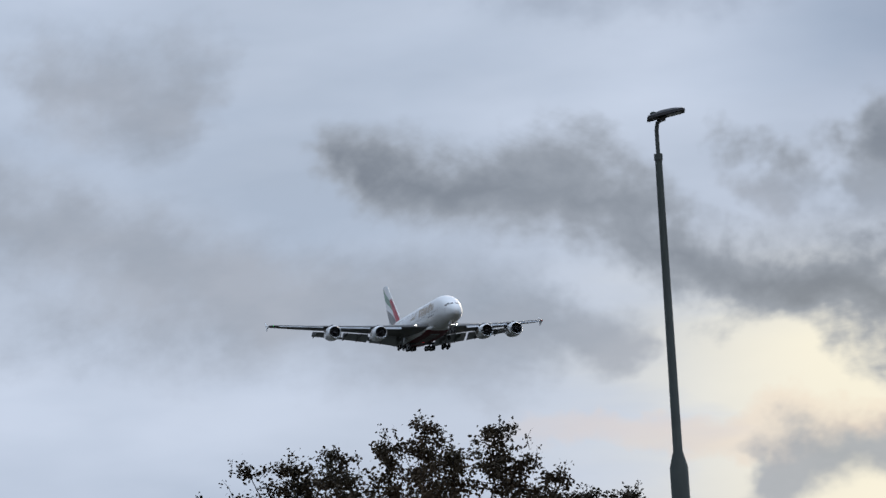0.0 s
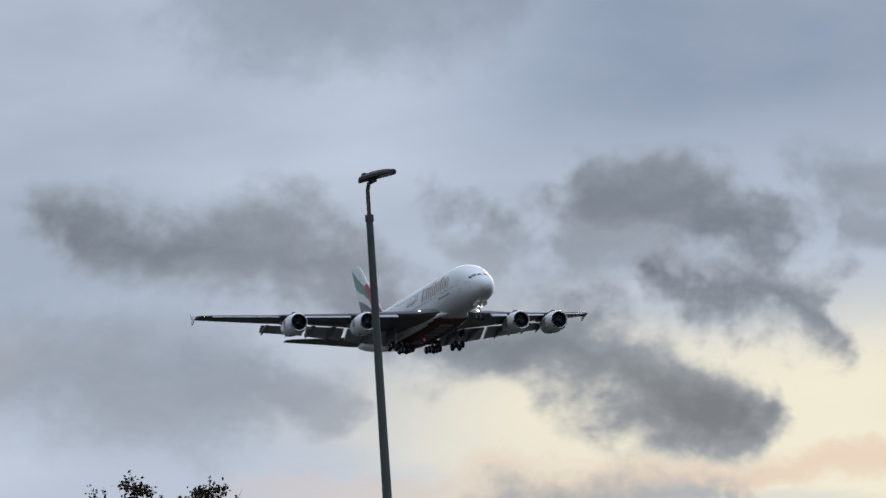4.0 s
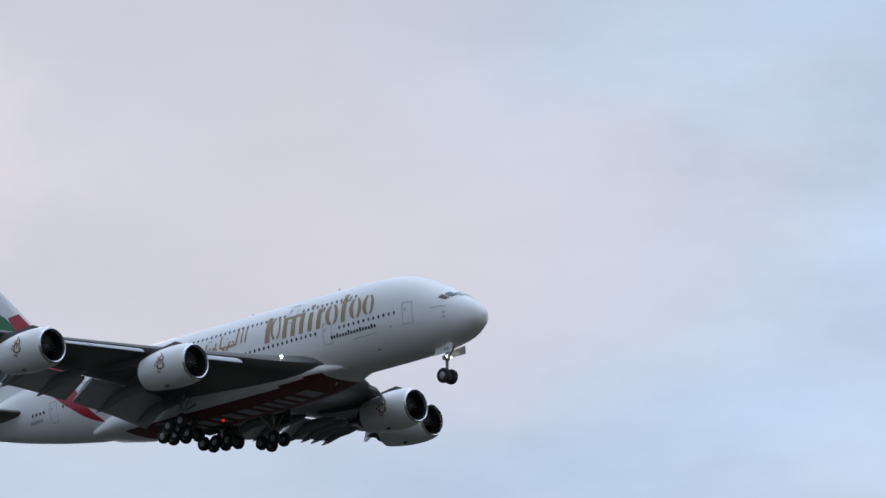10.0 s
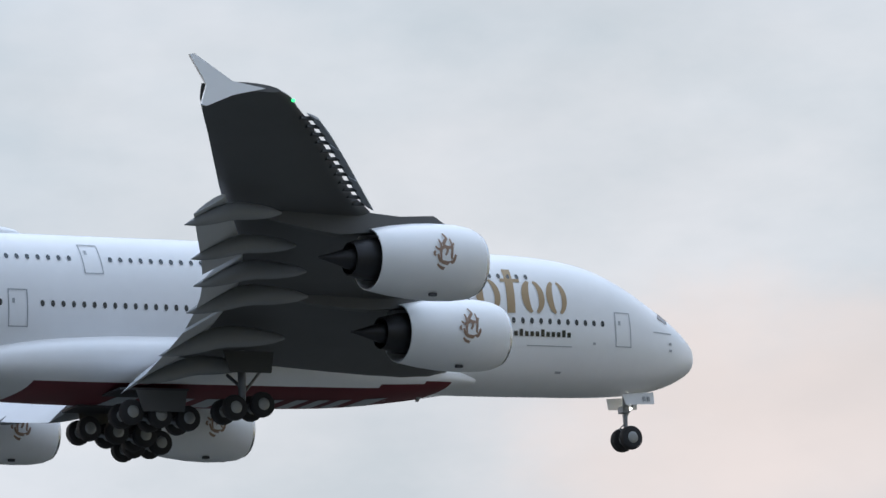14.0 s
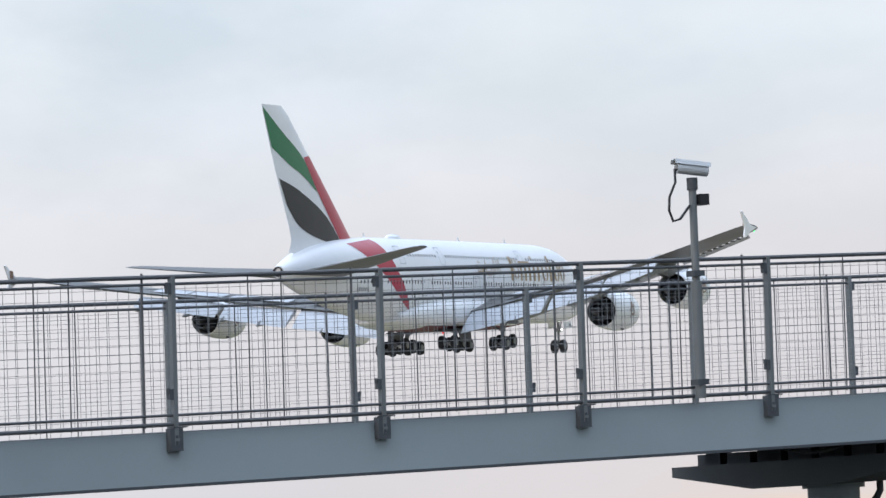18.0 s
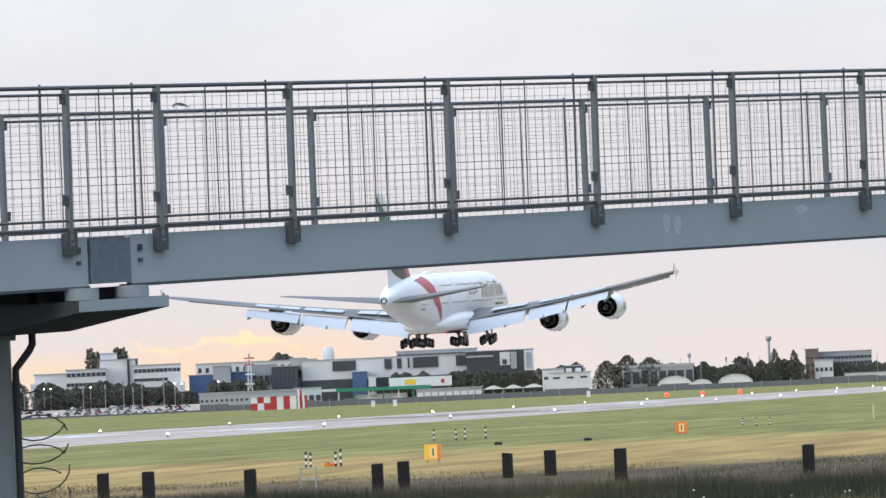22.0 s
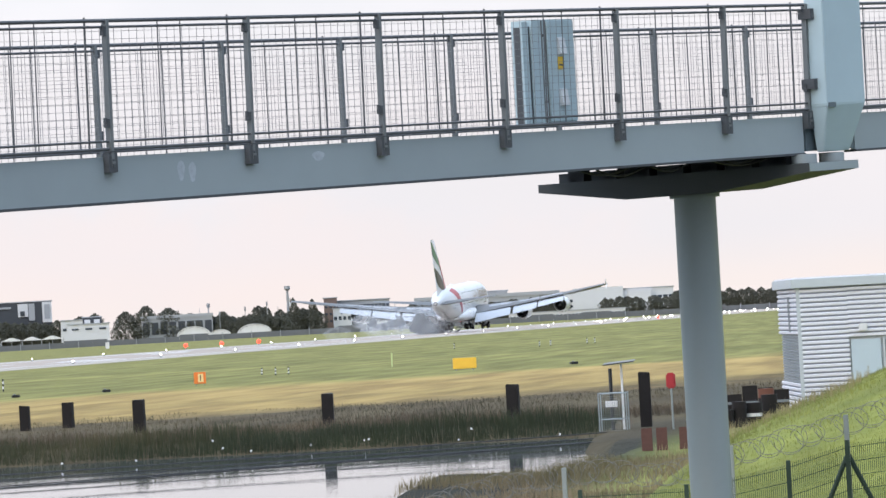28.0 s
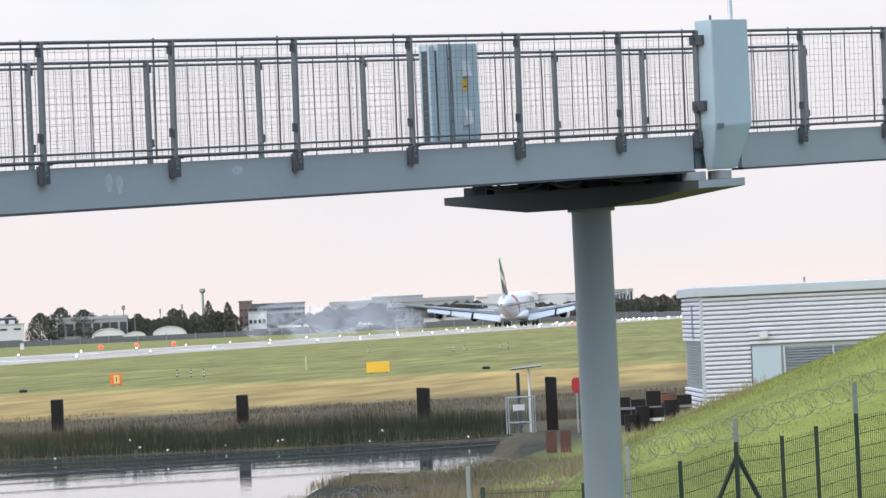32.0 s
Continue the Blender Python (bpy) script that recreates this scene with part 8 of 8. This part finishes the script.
sr = nt.nodes.new("ShaderNodeMapRange")
sr.inputs["From Min"].default_value, sr.inputs["From Max"].default_value = 0.32, 0.78
sr.inputs["To Min"].default_value, sr.inputs["To Max"].default_value = 0.0, 0.13
nt.links.new(sn.outputs["Fac"], sr.inputs["Value"])
nt.links.new(sr.outputs[0], thin.inputs[0])
nt.links.new(clear_bsdf.outputs[0], thin.inputs[1])
nt.links.new(both.outputs[0], thin.inputs[2])
nt.links.new(thin.outputs[0], nt.nodes["Material Output"].inputs["Surface"])
PUFFS = []
for s in range(4):
    bm = bmesh.new()
    bmesh.ops.create_icosphere(bm, subdivisions=3, radius=1.0)
    for v in bm.verts:
        v.co *= 1 + 0.55 * noise.noise(v.co * 1.3 + Vector((s * 5, 0, 0))) + 0.25 * noise.noise(v.co * 3.1 + Vector((0, s * 5, 0)))
    PUFFS.append(mesh_of(bm, "puff", M_SMOKE))
SMOKE = []
rng = random.Random(31)
for k in range(9):
    t = thing("tyre_smoke", "thin bluish-white tyre smoke drifting over the runway", "smoke", "tyre smoke at the touchdown")
    size = 1.0 if k < 2 else 1.5
    for j in range(3):
        p = new("puff", rng.choice(PUFFS))
        r = rng.uniform(1.5, 3.4) * size
        p.parent, p.location = t, (-10.0 + 10.0 * j + rng.uniform(-3, 3), rng.uniform(-5, 5), rng.uniform(0.5, 3.4) * size)
        p.scale = (r * 2.0, r * 1.2, r * rng.uniform(0.55, 0.9))
        p.visible_shadow = False
    SMOKE.append(t)

# ---- spoiler panels on the wings, hinged along their front edge ----
SPOILERS = []
for side in (-1, 1):
    for y0, y1 in ((7.4, 10.2), (10.4, 13.2), (15.4, 18.0), (18.2, 20.8), (21.4, 24.2), (24.4, 27.2)):
        (le0, c0, z0, t0), (le1, c1, z1, t1) = WING(y0), WING(y1)
        a, b = Vector((-(le0 + 0.70 * c0), side * y0, z0 + 0.062 * c0)), Vector((-(le1 + 0.70 * c1), side * y1, z1 + 0.062 * c1))
        hinge = (a + b) / 2
        d = (b - a).normalized()
        aft = Vector((-1, 0, -0.16))
        ch = 0.15 * (c0 + c1) / 2 + 0.35
        bm = loft([[p - hinge, p - hinge + aft * ch * k, p - hinge + aft * ch * k + Vector((0, 0, 0.05)), p - hinge + Vector((0, 0, 0.07))] for p, k in ((a, 1.06), (b, 0.94))])
        ob = part("spoiler", bm, M_FLAPGREY, airliner, "grey spoiler panel", False)
        SPOILERS.append((ob, hinge, d, side))


def motions():
    """The airliner's approach, touchdown and roll-out: seconds, x, y, z, pitch, heading, and a slight bank."""
    rows = [
        (0.0, -1052.7, 320.4, 141.41, 0.95, -0.46),
        (0.5, -1010.5, 315.4, 137.41, 1.09, -0.44),
        (1.0, -968.0, 310.4, 133.30, 1.14, -0.42),
        (1.5, -925.0, 305.1, 128.93, 1.38, -0.38),
        (2.0, -881.4, 299.5, 124.54, 1.57, -0.34),
        (2.5, -837.0, 293.7, 120.32, 1.78, -0.26),
        (4.5, -647.3, 265.6, 103.03, 2.65, -0.02, -0.28),
        (5.0, -615.5, 264.8, 101.52, 2.44, 0.11, -0.19),
        (5.5, -585.5, 264.3, 100.99, 2.21, 0.27, -0.10),
        (6.0, -559.0, 264.8, 100.79, 1.99, 0.48, 0.00),
        (6.5, -533.6, 265.9, 100.73, 1.81, 0.67, 0.09),
        (7.0, -505.3, 271.1, 98.52, 1.65, 0.76, 0.15),
        (7.5, -472.1, 275.8, 95.41, 1.54, 0.77, 0.19),
        (8.0, -434.5, 278.9, 92.52, 1.49, 0.71, 0.21),
        (8.5, -392.2, 279.9, 90.21, 1.50, 0.62, 0.18),
        (9.0, -346.0, 279.4, 88.55, 1.54, 0.54, 0.11),
        (9.5, -298.2, 278.5, 87.10, 1.59, 0.47, 0.05),
        (10.0, -249.2, 276.9, 85.74, 1.66, 0.41, -0.02),
        (10.5, -199.4, 274.4, 83.79, 1.74, 0.38, -0.09),
        (11.0, -149.2, 272.5, 80.63, 1.81, 0.38, -0.12),
        (11.5, -96.9, 269.8, 75.64, 1.84, 0.43, -0.09),
        (12.0, -43.6, 257.7, 68.34, 1.87, 0.48, -0.05),
        (12.5, 6.9, 237.1, 59.66, 1.90, 0.51, -0.01),
        (13.0, 52.6, 222.6, 52.62, 1.91, 0.51, 0.06),
        (13.5, 95.4, 212.5, 47.54, 1.92, 0.49, 0.11),
        (14.0, 136.0, 205.7, 44.31, 1.90, 0.44, 0.11),
        (14.5, 176.6, 201.7, 43.03, 1.86, 0.38, 0.05),
        (15.0, 216.8, 197.5, 41.79, 1.83, 0.32, -0.00),
        (15.5, 254.2, 192.7, 39.67, 1.81, 0.23, 0.00),
        (17.5, 382.9, 181.6, 27.92, 2.23, 0.75),
        (18.0, 409.7, 180.0, 25.99, 2.11, 0.84),
        (18.5, 440.3, 179.0, 24.38, 1.94, 0.88),
        (19.0, 472.8, 176.2, 22.60, 1.80, 0.79),
        (19.5, 504.9, 174.0, 20.86, 1.68, 0.69),
        (20.0, 537.1, 171.8, 19.13, 1.55, 0.61),
        (20.5, 570.3, 168.9, 17.38, 1.57, 0.43),
        (21.0, 601.3, 165.8, 15.46, 1.56, 0.29),
        (21.5, 628.1, 162.1, 13.44, 1.66, 0.23),
        (22.0, 653.6, 158.0, 11.45, 1.80, 0.10),
        (22.5, 679.9, 154.1, 9.62, 2.26, -0.20),
        (23.0, 709.9, 151.2, 7.99, 2.75, -0.48),
        (23.5, 745.7, 149.4, 6.79, 2.99, -0.75),
        (24.0, 785.2, 148.5, 5.79, 3.27, -1.01),
        (24.5, 826.2, 147.9, 4.53, 3.30, -1.05),
        (25.0, 866.4, 146.7, 3.11, 3.14, -1.09),
        (25.5, 905.5, 145.3, 2.45, 3.00, -1.15),
        (26.0, 943.0, 143.7, 2.37, 2.70, -1.21),
        (26.5, 978.8, 142.0, 2.22, 2.50, -1.26),
        (28.5, 1100.6, 135.0, 1.71, 1.70, -1.62),
        (29.0, 1140.1, 133.8, 1.60, 1.50, -1.62),
        (29.5, 1203.1, 135.6, 1.97, 1.35, -1.62),
        (30.0, 1256.2, 136.8, 1.99, 1.20, -1.63),
        (30.5, 1297.5, 136.5, 2.12, 1.20, -1.64),
        (31.0, 1336.6, 135.8, 2.18, 1.20, -1.63),
        (31.5, 1378.5, 135.9, 2.21, 1.20, -1.64),
        (32.0, 1420.3, 135.7, 1.08, 1.20, -1.65),
    ]
    walk(airliner, [(t, pose(x, y, z, *(bank or [0]), -pitch, yaw)) for t, x, y, z, pitch, yaw, *bank in rows])
    # birds crossing under the bridge
    for ob, keys, turn in ((bird_low, [(0.0, 100.0, 52.0, 1.6), (19.0, 103.4, 36.9, 4.1), (19.5, 103.94, 34.47, 4.75), (20.0, 104.56, 32.05, 5.72), (20.5, 104.88, 30.79, 7.58), (21.0, 105.46, 29.83, 9.47), (21.7, 106.2, 28.6, 14.2), (23.0, 108.0, 26.0, 22.0), (32.0, 130.0, 4.0, 44.0)], -75),
                           (bird_high, [(0.0, 109.0, 20.0, 52.0), (20.2, 114.3, 30.6, 17.4), (20.5, 114.66, 31.37, 14.2), (21.0, 115.02, 31.82, 13.38), (21.5, 115.25, 32.45, 12.6), (22.2, 116.0, 40.0, 11.5), (23.5, 118.0, 62.0, 10.0), (32.0, 124.0, 130.0, 14.0)], 70)):
        walk(ob, [(t, pose(x, y, z, 0, -12, turn)) for t, x, y, z in keys])
    for k, wing in enumerate(wings_low + wings_high):
        side = -1 if k % 2 == 0 else 1
        beat = [(0.0, 0.0)] + [(18.0 + 0.15 * j, 34.0 if j % 2 else -18.0) for j in range(27)] + [(32.0, 0.0)]
        walk(wing, [(t, pose(0, 0, 0, side * a, 0, 0)) for t, a in beat])
    # smoke lifts off the runway as the wheels pass, then drifts
    for k, ob in enumerate(SMOKE):
        x, t0 = 908.0 + 25.0 * k, 25.5 + 0.36 * k
        y = RUNWAY(x) - 2.0
        walk(ob, [(0.0, pose(x, y, -24, 0, 0, 0)), (t0, pose(x, y, -16, 0, 0, 0)), (t0 + 0.5, pose(x + 6, y, -1.0, 0, 0, 4)), (t0 + 2.0, pose(x + 14, y + 1, 0.6, 0, 0, 9)), (32.0, pose(x + 34, y + 4, 2.2, 0, 0, 20))])
    # spoilers rise after touchdown
    for ob, hinge, d, side in SPOILERS:
        rest = Matrix.Translation(hinge)
        raised = Matrix.Translation(hinge) @ Matrix.Rotation(radians(-42 * side), 4, d)
        walk(ob, [(0.0, rest), (25.9, rest), (26.6, raised), (32.0, raised)])


motions()
